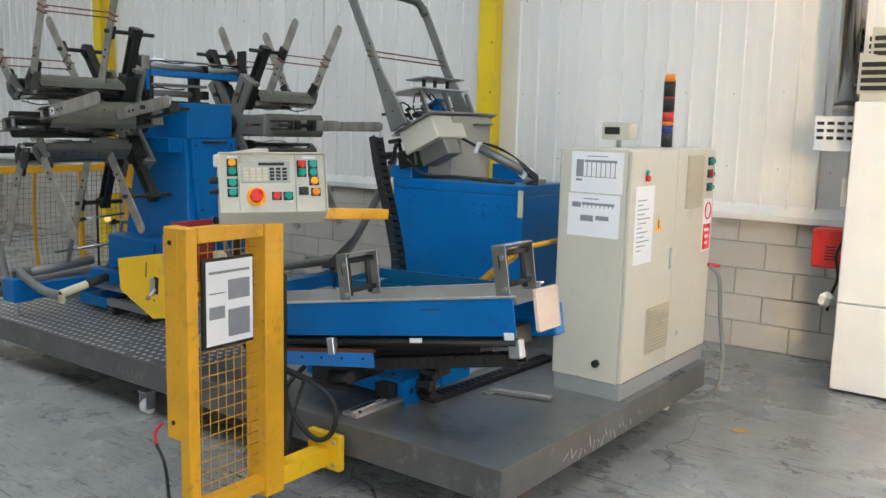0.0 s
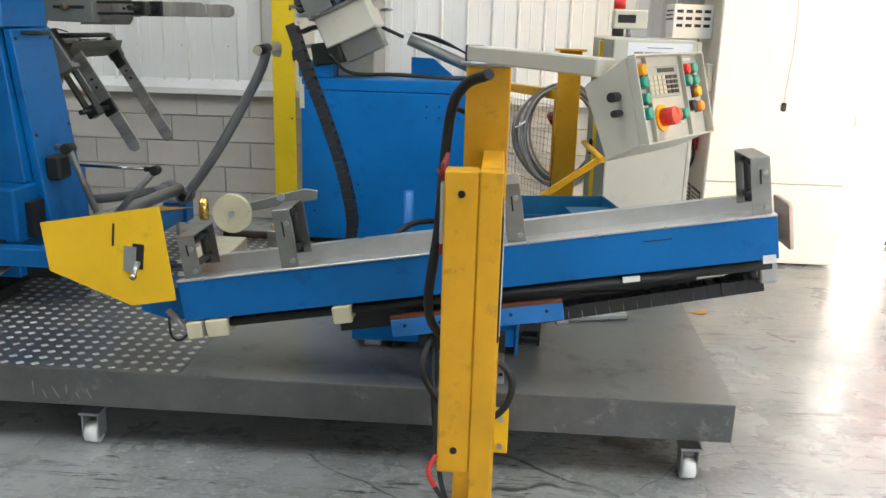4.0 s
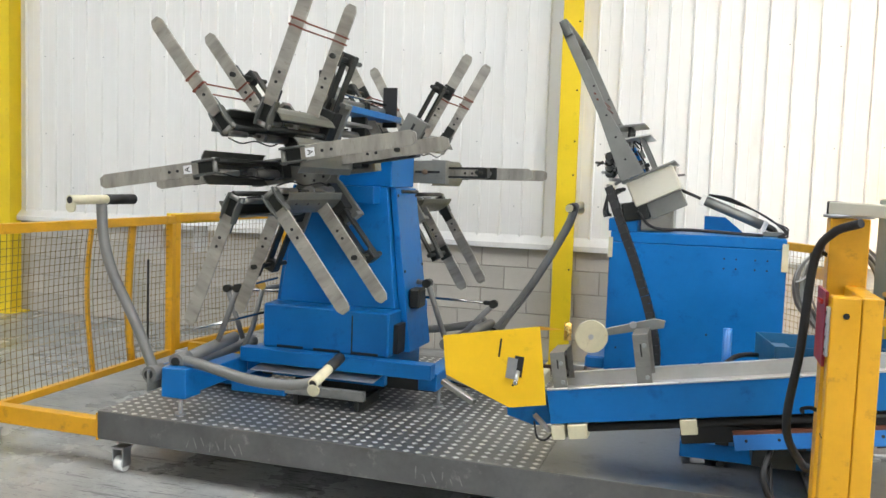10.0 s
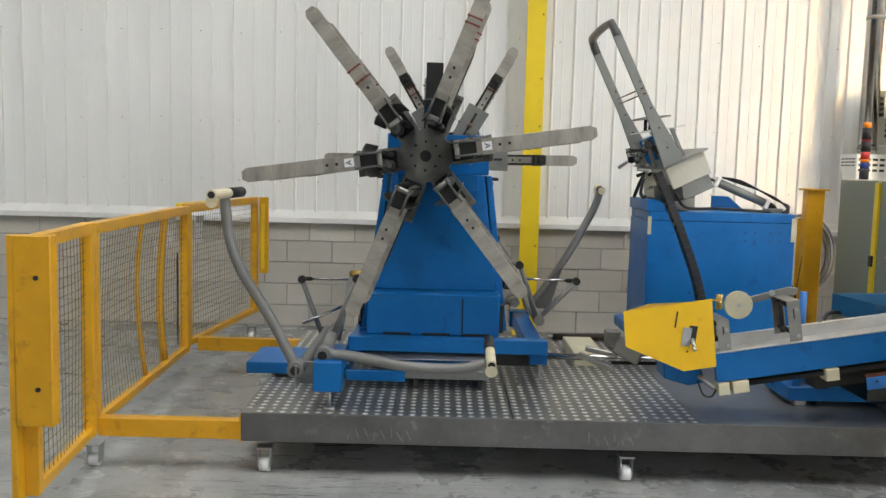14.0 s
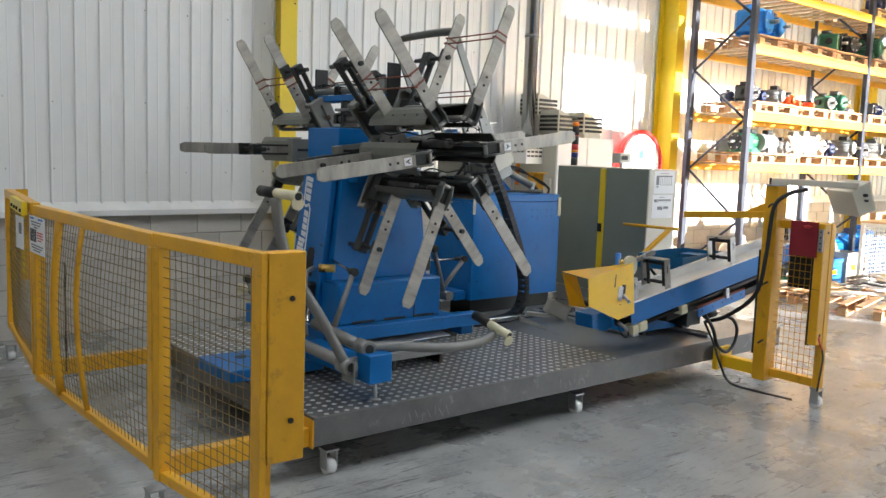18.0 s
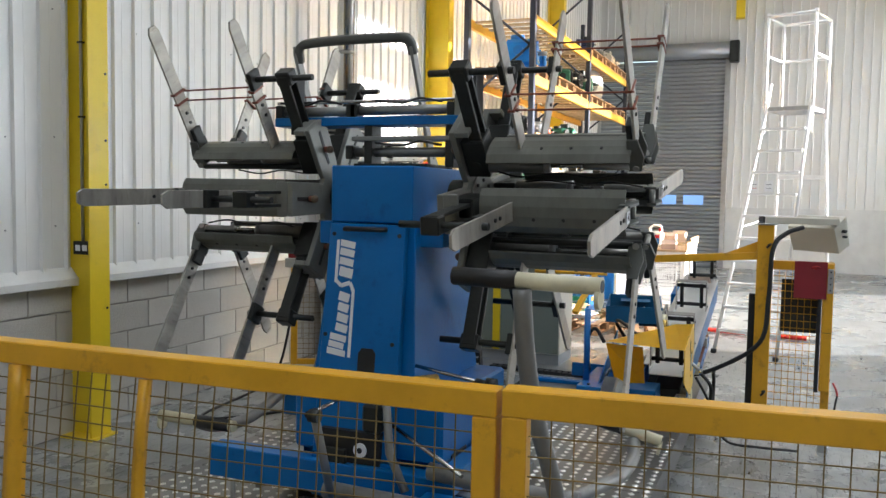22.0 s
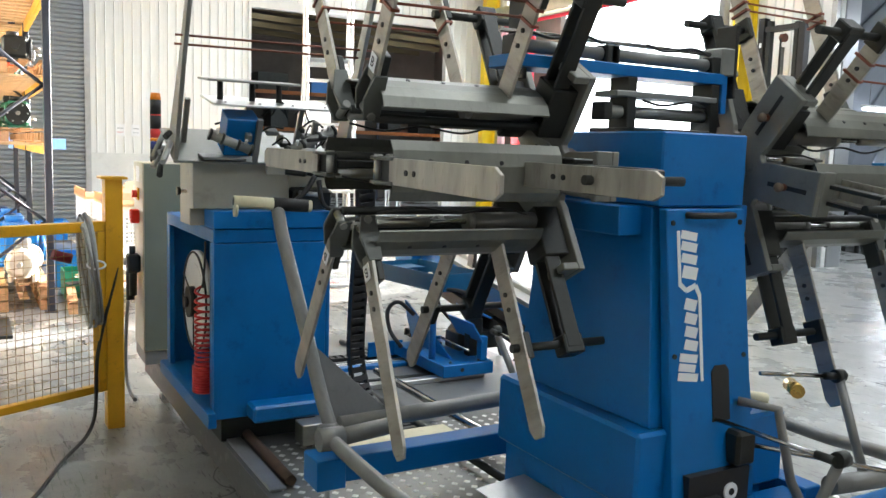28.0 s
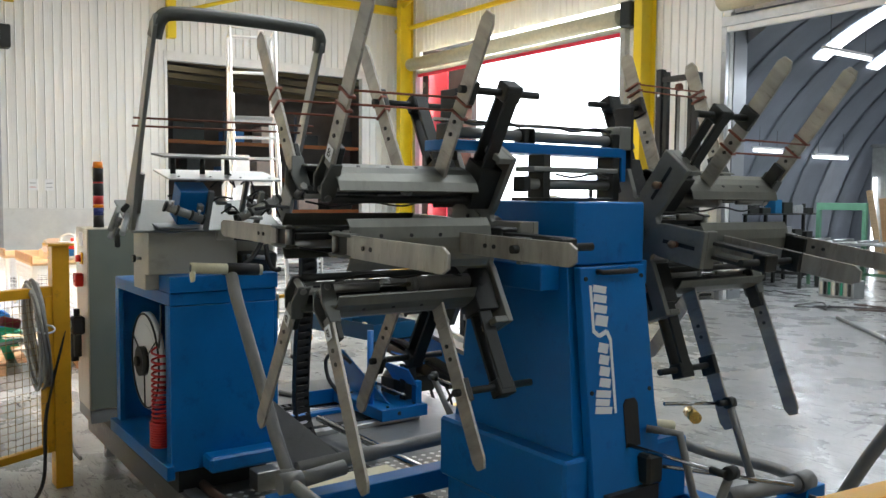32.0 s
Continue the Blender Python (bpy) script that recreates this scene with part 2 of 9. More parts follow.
    nt.links.new(wob.outputs["Color"], add.inputs[0])
    nt.links.new(vw.outputs[0], add.inputs[2])
    nt.links.new(add.outputs[0], vo.inputs["Vector"])
    col = mix(times(span(vo.outputs["Distance"], 0.0006, 0.0022, 0.8, 0.0), span(noise(0.7), 0.45, 0.55)), col, (0.05, 0.05, 0.05))
    nt.links.new(col, bsdf.inputs["Base Color"])
    nt.links.new(span(noise(1.3, 8, 0.65), 0.3, 0.7, 0.16, 0.42), bsdf.inputs["Roughness"])
    bp = nt.nodes.new("ShaderNodeBump")
    bp.inputs["Strength"].default_value, bp.inputs["Distance"].default_value = 0.16, 0.01
    nt.links.new(noise(9, 6, 0.6), bp.inputs["Height"])
    nt.links.new(bp.outputs[0], bsdf.inputs["Normal"])
    return m


M_FLOOR = floor_paint()
M_BLOCK = mat("concrete_block", (0.53, 0.505, 0.45), 0.9, 0, 0.12, 1.6, 0.5, 90, (0.25, 0.24, 0.21), 0.3, island=0.35)
M_MORTAR = mat("mortar", (0.36, 0.34, 0.30), 0.95, 0, 0.15, 8, 0.4, 120)
M_CLAD = mat("white_cladding", (0.80, 0.80, 0.77), 0.42, 0, 0.05, 1.2, 0.03, 30, (0.55, 0.53, 0.47), 0.25, (1, 1, 0.25))
M_TRIM = mat("white_trim", (0.74, 0.74, 0.71), 0.45, 0, 0.07, 3, 0.03, 40, (0.4, 0.38, 0.33), 0.3)
M_ROOF = mat("roof_liner", (0.45, 0.46, 0.45), 0.5, 0, 0.06, 1.5, 0.03)
M_YCOL = mat("yellow_column_paint", (0.80, 0.58, 0.015), 0.4, 0, 0.08, 2, 0.04, 50, (0.35, 0.25, 0.03), 0.35)
M_YEL = mat("yellow_orange_paint", (0.72, 0.37, 0.012), 0.38, 0, 0.12, 4, 0.06, 50, (0.22, 0.11, 0.02), 0.6)
M_YGUARD = mat("yellow_guard_paint", (0.86, 0.52, 0.012), 0.36, 0, 0.07, 4, 0.04, 50, (0.35, 0.2, 0.02), 0.35)
M_BLUE = mat("blue_machine_paint", (0.004, 0.138, 0.41), 0.36, 0, 0.12, 3, 0.05, 60, (0.004, 0.03, 0.12), 0.5, spec=0.3)
M_STEEL = mat("brushed_steel", (0.33, 0.325, 0.30), 0.38, 0.85, 0.16, 6, 0.05, 70, (0.18, 0.17, 0.15), 0.45, (1, 1, 3))
M_ALU = mat("cast_aluminium", (0.25, 0.255, 0.24), 0.45, 0.6, 0.12, 7, 0.06, 60, (0.25, 0.24, 0.22), 0.35)
M_DSTEEL = mat("dark_oiled_steel", (0.029, 0.031, 0.028), 0.45, 0.5, 0.25, 8, 0.08, 60, (0.03, 0.03, 0.03), 0.5)
M_BLADE = mat("worn_blade_steel", (0.37, 0.35, 0.305), 0.40, 0.5, 0.34, 5, 0.05, 80, (0.15, 0.135, 0.105), 0.75, (0.6, 1, 2.2))
M_SHELL = mat("oiled_shell_steel", (0.155, 0.158, 0.135), 0.42, 0.5, 0.18, 5, 0.05, 80, (0.10, 0.10, 0.085), 0.6, (1, 2.2, 1))
M_CHROME = mat("chrome", (0.42, 0.42, 0.41), 0.16, 1.0, 0.04, 8, 0.0)
M_BLACK = mat("black_rubber", (0.013, 0.013, 0.013), 0.55, 0, 0.3, 10, 0.1)
M_WIREG = mat("tarnished_wire", (0.22, 0.15, 0.045), 0.5, 0.3, 0.2, 12, 0.03)
M_GREYP = mat("grey_tube_paint", (0.20, 0.20, 0.19), 0.42, 0.25, 0.14, 5, 0.06, 50, (0.12, 0.12, 0.11), 0.5)
M_PLATE = mat("platform_steel", (0.205, 0.21, 0.203), 0.34, 0.4, 0.22, 1.8, 0.06, 30, (0.07, 0.07, 0.065), 0.7)
M_EDGE = mat("raw_steel_edge", (0.155, 0.155, 0.15), 0.42, 0.5, 0.25, 3.5, 0.08, 40, (0.42, 0.41, 0.39), 0.55)
M_TREAD = mat("aluminium_tread", (0.235, 0.23, 0.212), 0.38, 0.75, 0.2, 3, 0.05, 60, (0.10, 0.095, 0.085), 0.6)
M_LUG = mat("tread_lug", (0.82, 0.815, 0.775), 0.32, 0.6, 0.12, 5, 0.03, 60, (0.22, 0.21, 0.19), 0.6)
M_BEIGE = mat("beige_enamel", (0.56, 0.54, 0.45), 0.38, 0, 0.05, 2.5, 0.03, 50, (0.35, 0.33, 0.26), 0.3)
# dirty beige, darkened further for the shade below the head's deck plate
M_BEIGED = mat("shaded_stained_beige", (0.36, 0.345, 0.285), 0.42, 0, 0.08, 3, 0.03, 50, (0.2, 0.185, 0.14), 0.5)
# cabinet enamel on the side turned from the door, shade mixed into the colour
M_BEIGESHADE = mat("shaded_beige_enamel", (0.20, 0.225, 0.19), 0.42, 0, 0.07, 2.5, 0.03)
M_PLINTH = mat("grey_plinth", (0.27, 0.28, 0.28), 0.5, 0, 0.1, 4)
M_PAPER = mat("printed_paper", (0.82, 0.83, 0.84), 0.7, 0, 0.02, 3, 0.0)
M_INK = mat("grey_print", (0.25, 0.26, 0.28), 0.8, 0, 0.1, 20, 0.0)
M_WHITE = mat("white_enamel", (0.78, 0.78, 0.76), 0.4, 0, 0.04, 2, 0.02)
M_RED = mat("red_enamel", (0.55, 0.025, 0.02), 0.38, 0, 0.1, 5, 0.03)
M_DRED = mat("dark_red_panel", (0.22, 0.012, 0.02), 0.45, 0, 0.12, 5, 0.03)
M_ORANGE = mat("orange_lens", (0.85, 0.24, 0.01), 0.25, 0, 0.05, 8, 0.0)
M_BLUEL = mat("dark_blue_lens", (0.02, 0.03, 0.16), 0.25, 0, 0.05, 8, 0.0)
M_CREAM = mat("cream_grip", (0.62, 0.58, 0.40), 0.5, 0, 0.12, 9, 0.05, 60, (0.3, 0.26, 0.16), 0.5)
M_WOOD = mat("pallet_wood", (0.50, 0.30, 0.15), 0.8, 0, 0.25, 9, 0.15, 60, None, 0, (1, 6, 6), island=0.4)
M_RACKO = mat("orange_rack_beam", (0.80, 0.42, 0.03), 0.45, 0, 0.1, 4, 0.04)
M_RACKB = mat("dark_rack_upright", (0.035, 0.04, 0.055), 0.45, 0.2, 0.15, 5, 0.04)
# orange and yellow of the back room, dimmed in colour for its shade
M_STOREO = mat("shaded_orange_beam", (0.30, 0.10, 0.02), 0.6, 0, 0.15, 4)
M_RAFT = mat("shaded_yellow_rafter", (0.07, 0.05, 0.015), 0.7, 0, 0.2, 3)
M_SHUTTER = mat("grey_shutter", (0.33, 0.345, 0.36), 0.42, 0.45, 0.07, 2, 0.03)
M_GALV = mat("galvanised_steel", (0.46, 0.47, 0.47), 0.36, 0.8, 0.14, 7, 0.04)
M_HULL = mat("corrugated_hangar", (0.24, 0.26, 0.30), 0.5, 0.2, 0.12, 1.5, 0.05)
M_HULLR = mat("smooth_hangar_rib", (0.20, 0.22, 0.255), 0.4, 0.2, 0.12, 1.5, 0.04)
# wall colour holds the darkness of the unlit back room
M_DARKROOM = mat("shaded_room_wall", (0.10, 0.085, 0.07), 0.8, 0, 0.25, 1.5, 0.1)
M_GREEN = mat("green_enamel", (0.02, 0.22, 0.12), 0.4, 0, 0.15, 6, 0.04)
M_TEAL = mat("teal_button", (0.0, 0.30, 0.22), 0.3, 0, 0.05, 9, 0.0)
M_AMBER = mat("amber_button", (0.9, 0.38, 0.0), 0.3, 0, 0.05, 9, 0.0)
M_BUTRED = mat("red_button", (0.72, 0.03, 0.02), 0.3, 0, 0.05, 9, 0.0)
M_PINK = mat("pink_red_strip", (0.75, 0.03, 0.06), 0.5, 0, 0.05, 4, 0.0)
# one emission for lit tubes and for panels that stand in for daylight
M_PALEGLOW = glow("tube_and_daylight_glow", (0.95, 0.98, 1.0), 0.8)
# emission in place of daylight outside the loading door
M_BEYOND = glow("yard_glow", (1.0, 1.0, 1.0), 0.6)
M_BRASS = mat("brass", (0.62, 0.42, 0.12), 0.3, 0.9, 0.1, 9, 0.03)
M_ROPE = mat("grey_cable", (0.22, 0.22, 0.21), 0.6, 0, 0.1, 12, 0.05)
M_RUST = mat("rusty_wire", (0.16, 0.055, 0.03), 0.6, 0.4, 0.2, 12, 0.05)
M_RUSTD = mat("dark_rust", (0.075, 0.045, 0.03), 0.65, 0.2, 0.3, 14, 0.12, 60, (0.03, 0.025, 0.02), 0.6)
M_LADDER = mat("bright_aluminium", (0.78, 0.78, 0.77), 0.4, 0.3, 0.06, 6, 0.03)
M_AMBERD = mat("dry_leaf", (0.55, 0.28, 0.04), 0.7, 0, 0.2, 30, 0.1)
M_DALU = mat("dark_green_grey_steel", (0.10, 0.105, 0.095), 0.45, 0.4, 0.15, 6, 0.05, 50, (0.2, 0.2, 0.18), 0.3)
M_CYL = mat("grey_cylinder_enamel", (0.16, 0.155, 0.14), 0.4, 0.3, 0.15, 8, 0.04)
M_CHALK = mat("faint_chalk", (0.24, 0.24, 0.23), 0.9, 0, 0.3, 30, 0.0)
M_CHROME2 = mat("bright_sheet_steel", (0.62, 0.62, 0.60), 0.35, 0.75, 0.1, 6, 0.03)
M_PANELG = mat("keypad_grey", (0.40, 0.40, 0.36), 0.5, 0, 0.05, 6, 0.02)
M_BINB = mat("worn_teal_blue_paint", (0.006, 0.10, 0.22), 0.4, 0, 0.15, 5, 0.06, 50, (0.05, 0.12, 0.18), 0.5)
M_VENT = mat("tan_vent_plastic", (0.44, 0.40, 0.29), 0.5, 0, 0.08, 6, 0.03, 50, (0.25, 0.22, 0.15), 0.4)
M_CHALKW = mat("white_chalk", (0.55, 0.55, 0.53), 0.9, 0, 0.3, 30, 0.0)
M_STAR = mat("grey_green_casting", (0.20, 0.203, 0.18), 0.45, 0.3, 0.15, 6, 0.06, 50, (0.09, 0.09, 0.08), 0.5)
M_KNOB = mat("worn_brown_knob", (0.12, 0.08, 0.05), 0.6, 0, 0.2, 20, 0.05)
M_WIRE = mat("copper_brown_wire", (0.20, 0.06, 0.035), 0.5, 0.3, 0.2, 30, 0.0)
M_PALEC = mat("pale_grey_cable", (0.46, 0.47, 0.45), 0.55, 0, 0.12, 20, 0.05)
M_BLUEP = mat("light_blue_paint", (0.02, 0.17, 0.50), 0.4, 0, 0.1, 6, 0.04)
M_PLYW = mat("plywood", (0.58, 0.42, 0.24), 0.7, 0, 0.15, 5, 0.06, 40, None, 0, (1, 5, 5))
M_SKIN = mat("raw_card", (0.66, 0.53, 0.43), 0.7, 0, 0.08, 5, 0.04)


# ---- the hall ----
WALL_Y, FAR_X, NEAR_Y, LEFT_X, EAVES = 7.55, 14.0, -6.0, -16.0, 7.6
SILL = 1.125

bm = bnew()
box(bm, -40, 60, -60, 40, -0.3, 0.0)
floor = solid("floor", bm, M_FLOOR, "grey painted concrete floor, scuffed and tyre-marked", "floor", "structure")


def cladding(bm, a, b, z0, z1, inward, pitch=0.195):
    """Ribbed sheet between two plan points, its ribs standing out on the inward side."""
    a, b, n = Vector((*a, 0)), Vector((*b, 0)), Vector((*inward, 0))
    length, d = (b - a).length, (b - a).normalized()
    prof, s = [(0, 0)], 0.0
    while s + pitch <= length + 1e-6:
        prof += [(s + 0.075, 0.0), (s + 0.082, 0.002), (s + 0.089, 0.0), (s + pitch - 0.026, 0.0), (s + pitch - 0.019, 0.024), (s + pitch - 0.007, 0.024), (s + pitch, 0.0)]
        s += pitch
    if prof[-1][0] < length:
        prof.append((length, 0.0))
    lo = [bm.verts.new(a + d * u + n * v + Vector((0, 0, z0))) for u, v in prof]
    hi = [bm.verts.new(a + d * u + n * v + Vector((0, 0, z1))) for u, v in prof]
    lb = [bm.verts.new(a - n * 0.1 + Vector((0, 0, z0))), bm.verts.new(b - n * 0.1 + Vector((0, 0, z0)))]
    hb = [bm.verts.new(a - n * 0.1 + Vector((0, 0, z1))), bm.verts.new(b - n * 0.1 + Vector((0, 0, z1)))]
    for i in range(len(prof) - 1):
        bm.faces.new((lo[i], lo[i + 1], hi[i + 1], hi[i]))
    bm.faces.new((lb[1], lb[0], hb[0], hb[1]))
    bm.faces.new((lo[0], hi[0], hb[0], lb[0]))
    bm.faces.new((hi[-1], lo[-1], lb[1], hb[1]))
    bmesh.ops.recalc_face_normals(bm, faces=bm.faces)
    return bm


# back wall: ribbed white sheet over a concrete-block dado
wall_back = thing("wall_north", "white ribbed metal cladding above a grey concrete-block dado", "wall", (0, WALL_Y, 0), kind="structure")
RIB = 0.2068
part("cladding", cladding(bnew(), (-4.786 - 54 * RIB, WALL_Y), (-3.30, WALL_Y), SILL, EAVES, (0, -1), RIB), M_CLAD, wall_back)
part("cladding", cladding(bnew(), (-3.298, WALL_Y), (FAR_X, WALL_Y), SILL, EAVES, (0, -1), RIB), M_CLAD, wall_back)
part("block_backing", box(bnew(), LEFT_X, FAR_X, WALL_Y + 0.004, WALL_Y + 0.2, 0, SILL), M_MORTAR, wall_back)
bm = bnew()
box(bm, LEFT_X, FAR_X, WALL_Y - 0.075, WALL_Y + 0.02, SILL - 0.075, SILL - 0.02, 0.004)
prism(bm, [(WALL_Y - 0.07, SILL - 0.02), (WALL_Y - 0.005, SILL + 0.05), (WALL_Y + 0.01, SILL + 0.05), (WALL_Y + 0.01, SILL - 0.02)], plane_yz(LEFT_X), FAR_X - LEFT_X)
part("sill_flashing", bm, M_TRIM, wall_back, "white folded metal sill flashing")

# end and side walls
wall_far = thing("wall_east", "white ribbed metal end wall with a shutter and a doorway", "wall", (FAR_X, 0, 0), kind="structure")
SH0, SH1, SHT = 4.46, 7.45, 5.38
LO0, LO1, LOT = -4.78, 0.70, 5.31
part("cladding", cladding(bnew(), (FAR_X, LO1), (FAR_X, SH0), 0.0, EAVES, (-1, 0)), M_CLAD, wall_far)
part("cladding", cladding(bnew(), (FAR_X, SH0), (FAR_X, WALL_Y), SHT + 0.1, EAVES, (-1, 0)), M_CLAD, wall_far)
part("cladding", cladding(bnew(), (FAR_X, LO0), (FAR_X, LO1), LOT, EAVES, (-1, 0)), M_CLAD, wall_far)
part("cladding", cladding(bnew(), (FAR_X, NEAR_Y), (FAR_X, LO0), 0.0, EAVES, (-1, 0)), M_CLAD, wall_far)
bm = bnew()
box(bm, FAR_X - 0.05, FAR_X + 0.14, LO0, LO1, LOT - 0.2, LOT + 0.02)
box(bm, FAR_X - 0.05, FAR_X + 0.14, LO1 - 0.02, LO1 + 0.05, 0, LOT + 0.02)
box(bm, FAR_X - 0.05, FAR_X + 0.14, LO0 - 0.12, LO0 + 0.02, 0, LOT + 0.02)
part("doorway_trim", bm, M_TRIM, wall_far)
part("painted_dado", box(bnew(), FAR_X - 0.03, FAR_X - 0.003, LO1 + 0.05, SH0 - 0.13, 0, 1.439), M_TRIM, wall_far, "pale painted block dado")
part("rail_trim", box(bnew(), FAR_X - 0.06, FAR_X - 0.01, LO1 + 0.05, SH0 - 0.13, 1.44, 1.50), M_TRIM, wall_far)

shutter = thing("roller_shutter", "grey steel roller shutter, closed, with small vision panels", "shutter", (FAR_X - 0.06, (SH0 + SH1) / 2, 0), kind="structure")
slat_me = mesh_of("slat", prism(bnew(), [(FAR_X - 0.05, 0.0), (FAR_X - 0.085, 0.03), (FAR_X - 0.085, 0.075), (FAR_X - 0.05, 0.099)], Matrix(((1, 0, 0, 0), (0, 0, 1, SH0), (0, 1, 0, 0), (0, 0, 0, 1))), SH1 - SH0), M_SHUTTER)
for k in range(int((SHT - 0.35) / 0.1) + 1):
    piece("slat", slat_me, shutter, Matrix.Translation((0, 0, 0.1 * k)))
bm = bnew()
cyl(bm, (FAR_X - 0.24, SH0 - 0.1, SHT - 0.1), (FAR_X - 0.24, SH1, SHT - 0.1), 0.2, 20)
part("barrel", bm, M_SHUTTER, shutter)
part("guide_rail", box(bnew(), FAR_X - 0.12, FAR_X - 0.01, SH0 - 0.12, SH0, 0, SHT), M_GALV, shutter)
part("guide_rail", box(bnew(), FAR_X - 0.12, FAR_X - 0.01, SH1, SH1 + 0.09, 0, SHT), M_GALV, shutter)
part("motor_box", box(bnew(), FAR_X - 0.4, FAR_X - 0.1, SH0 - 0.32, SH0 - 0.1, SHT - 0.4, SHT + 0.1, 0.02), M_DSTEEL, shutter)
# panels are opaque and emit the blue light seen in them
for yy in (7.05, 6.4, 5.75, 5.1):
    part("vision_panel", box(bnew(), FAR_X - 0.10, FAR_X - 0.086, yy - 0.24, yy + 0.24, 1.55, 1.78), glow("vision_panel_%d" % int(yy * 10), (0.25, 0.45, 0.9), 0.09), shutter, "vision panel, its blue light given as own glow")

# south wall with the open loading door and the opening into the arched hall
DO0, DO1, DOT = 5.3, 12.9, 5.35
HO0, HO1, HOT = -9.0, 2.75, 5.2
wall_near = thing("wall_south", "white ribbed metal wall with an open loading door", "wall", (0, NEAR_Y, 0), kind="structure")
for x0, x1, z0 in ((DO1, FAR_X, 0), (HO1, DO0, 0), (DO0, DO1, DOT + 0.5), (HO0, HO1, HOT), (LEFT_X, HO0, 0)):
    part("cladding", cladding(bnew(), (x0, NEAR_Y), (x1, NEAR_Y), z0, EAVES, (0, 1)), M_CLAD, wall_near)
wall_west = solid("wall_west", cladding(bnew(), (LEFT_X, NEAR_Y), (LEFT_X, WALL_Y), 0, EAVES, (1, 0)), M_CLAD, "white ribbed metal end wall", "wall", "structure")

roll_door = thing("loading_door", "cream roller door rolled up over the open loading bay", "door", ((DO0 + DO1) / 2, NEAR_Y, 0), kind="structure")
bm = bnew()
cyl(bm, (DO0 - 0.1, NEAR_Y + 0.25, DOT + 0.13), (DO1 + 0.1, NEAR_Y + 0.25, DOT + 0.13), 0.17, 20)
part("rolled_curtain", bm, M_CREAM, roll_door, "cream slatted curtain rolled up")
part("bottom_bar", box(bnew(), DO0, DO1, NEAR_Y + 0.02, NEAR_Y + 0.1, DOT - 0.12, DOT - 0.02), M_GALV, roll_door)
part("pink_edge", box(bnew(), DO0, DO1, NEAR_Y + 0.01, NEAR_Y + 0.06, DOT - 0.2, DOT - 0.12), M_PINK, roll_door, "red rubber edge strip")
part("guide_rail", box(bnew(), DO0 - 0.14, DO0, NEAR_Y, NEAR_Y + 0.14, 0, DOT + 0.3), M_GALV, roll_door)
part("guide_rail", box(bnew(), DO1, DO1 + 0.14, NEAR_Y, NEAR_Y + 0.14, 0, DOT + 0.3), M_GALV, roll_door)
part("door_motor", box(bnew(), DO0 - 0.5, DO0 - 0.2, NEAR_Y + 0.1, NEAR_Y + 0.4, DOT - 0.1, DOT + 0.4, 0.03), M_DSTEEL, roll_door)
part("pink_jamb", box(bnew(), DO1 - 0.9, DO1 - 0.02, NEAR_Y - 0.35, NEAR_Y - 0.3, 0, DOT), M_PINK, roll_door, "pink-red outer door leaf edge")


def column(x, y, depth, width, top, turn=0.0):
    """A yellow I-section post."""
    t = thing("steel_column", "yellow painted steel I-section column by the wall", "column", (x, y, 0), kind="structure", group="yellow hall columns")
    for v in (-depth / 2 + 0.007, depth / 2 - 0.007):
        part("flange", box(bnew(), x - width / 2, x + width / 2, y + v - 0.007, y + v + 0.007, 0, top, 0.002), M_YCOL, t)
    part("web", box(bnew(), x - 0.005, x + 0.005, y - depth / 2 + 0.014, y + depth / 2 - 0.014, 0, top), M_YCOL, t)
    part("base_plate", box(bnew(), x - width / 2 - 0.03, x + width / 2 + 0.03, y - depth / 2 - 0.03, y + depth / 2, 0, 0.015), M_YCOL, t)
    return t


COLX = -3.295
for cx, cy_ in ((-9.64, WALL_Y - 0.095), (COLX - 0.01, WALL_Y - 0.095), (2.84, WALL_Y - 0.185), (8.94, WALL_Y - 0.185)):
    column(cx, cy_, 0.33, 0.18, EAVES)
column(DO0 - 0.75, NEAR_Y + 0.24, 0.42, 0.2, EAVES)
column(DO1 + 0.4, NEAR_Y + 0.24, 0.42, 0.2, EAVES)

# roof lining with assumed rooflight shafts, lidded over their lamps; eaves beams
roof = thing("ceiling", "pale ribbed metal roof lining with assumed rooflight shafts", "ceiling", (0, 0, EAVES), kind="structure")
bm = bnew()
xs = [LEFT_X, -11.6, -9.4, -5.6, -3.4, 0.4, 2.6, 6.4, 8.6, FAR_X]
for i in range(0, len(xs) - 1):
    if i % 2 == 0:
        box(bm, xs[i], xs[i + 1], NEAR_Y, WALL_Y, EAVES, EAVES + 0.1)
    else:
        box(bm, xs[i], xs[i + 1], NEAR_Y, -1.1, EAVES, EAVES + 0.1)
        box(bm, xs[i], xs[i + 1], 3.9, WALL_Y, EAVES, EAVES + 0.1)
part("lining", bm, M_ROOF, roof)
bm = bnew()
for i in range(1, len(xs) - 1, 2):
    box(bm, xs[i] - 0.1, xs[i + 1] + 0.1, -1.2, 4.0, EAVES + 0.5, EAVES + 0.56)
    for a in ((xs[i] - 0.1, xs[i + 1] + 0.1, -1.2, -1.1), (xs[i] - 0.1, xs[i + 1] + 0.1, 3.9, 4.0), (xs[i] - 0.1, xs[i], -1.1, 3.9), (xs[i + 1], xs[i + 1] + 0.1, -1.1, 3.9)):
        box(bm, *a, EAVES + 0.101, EAVES + 0.5)
part("rooflight_kerb", bm, M_ROOF, roof)
beams = thing("eaves_beam", "yellow painted steel beam under the roof", "beam", (FAR_X - 0.3, 0, EAVES - 0.5), kind="structure")
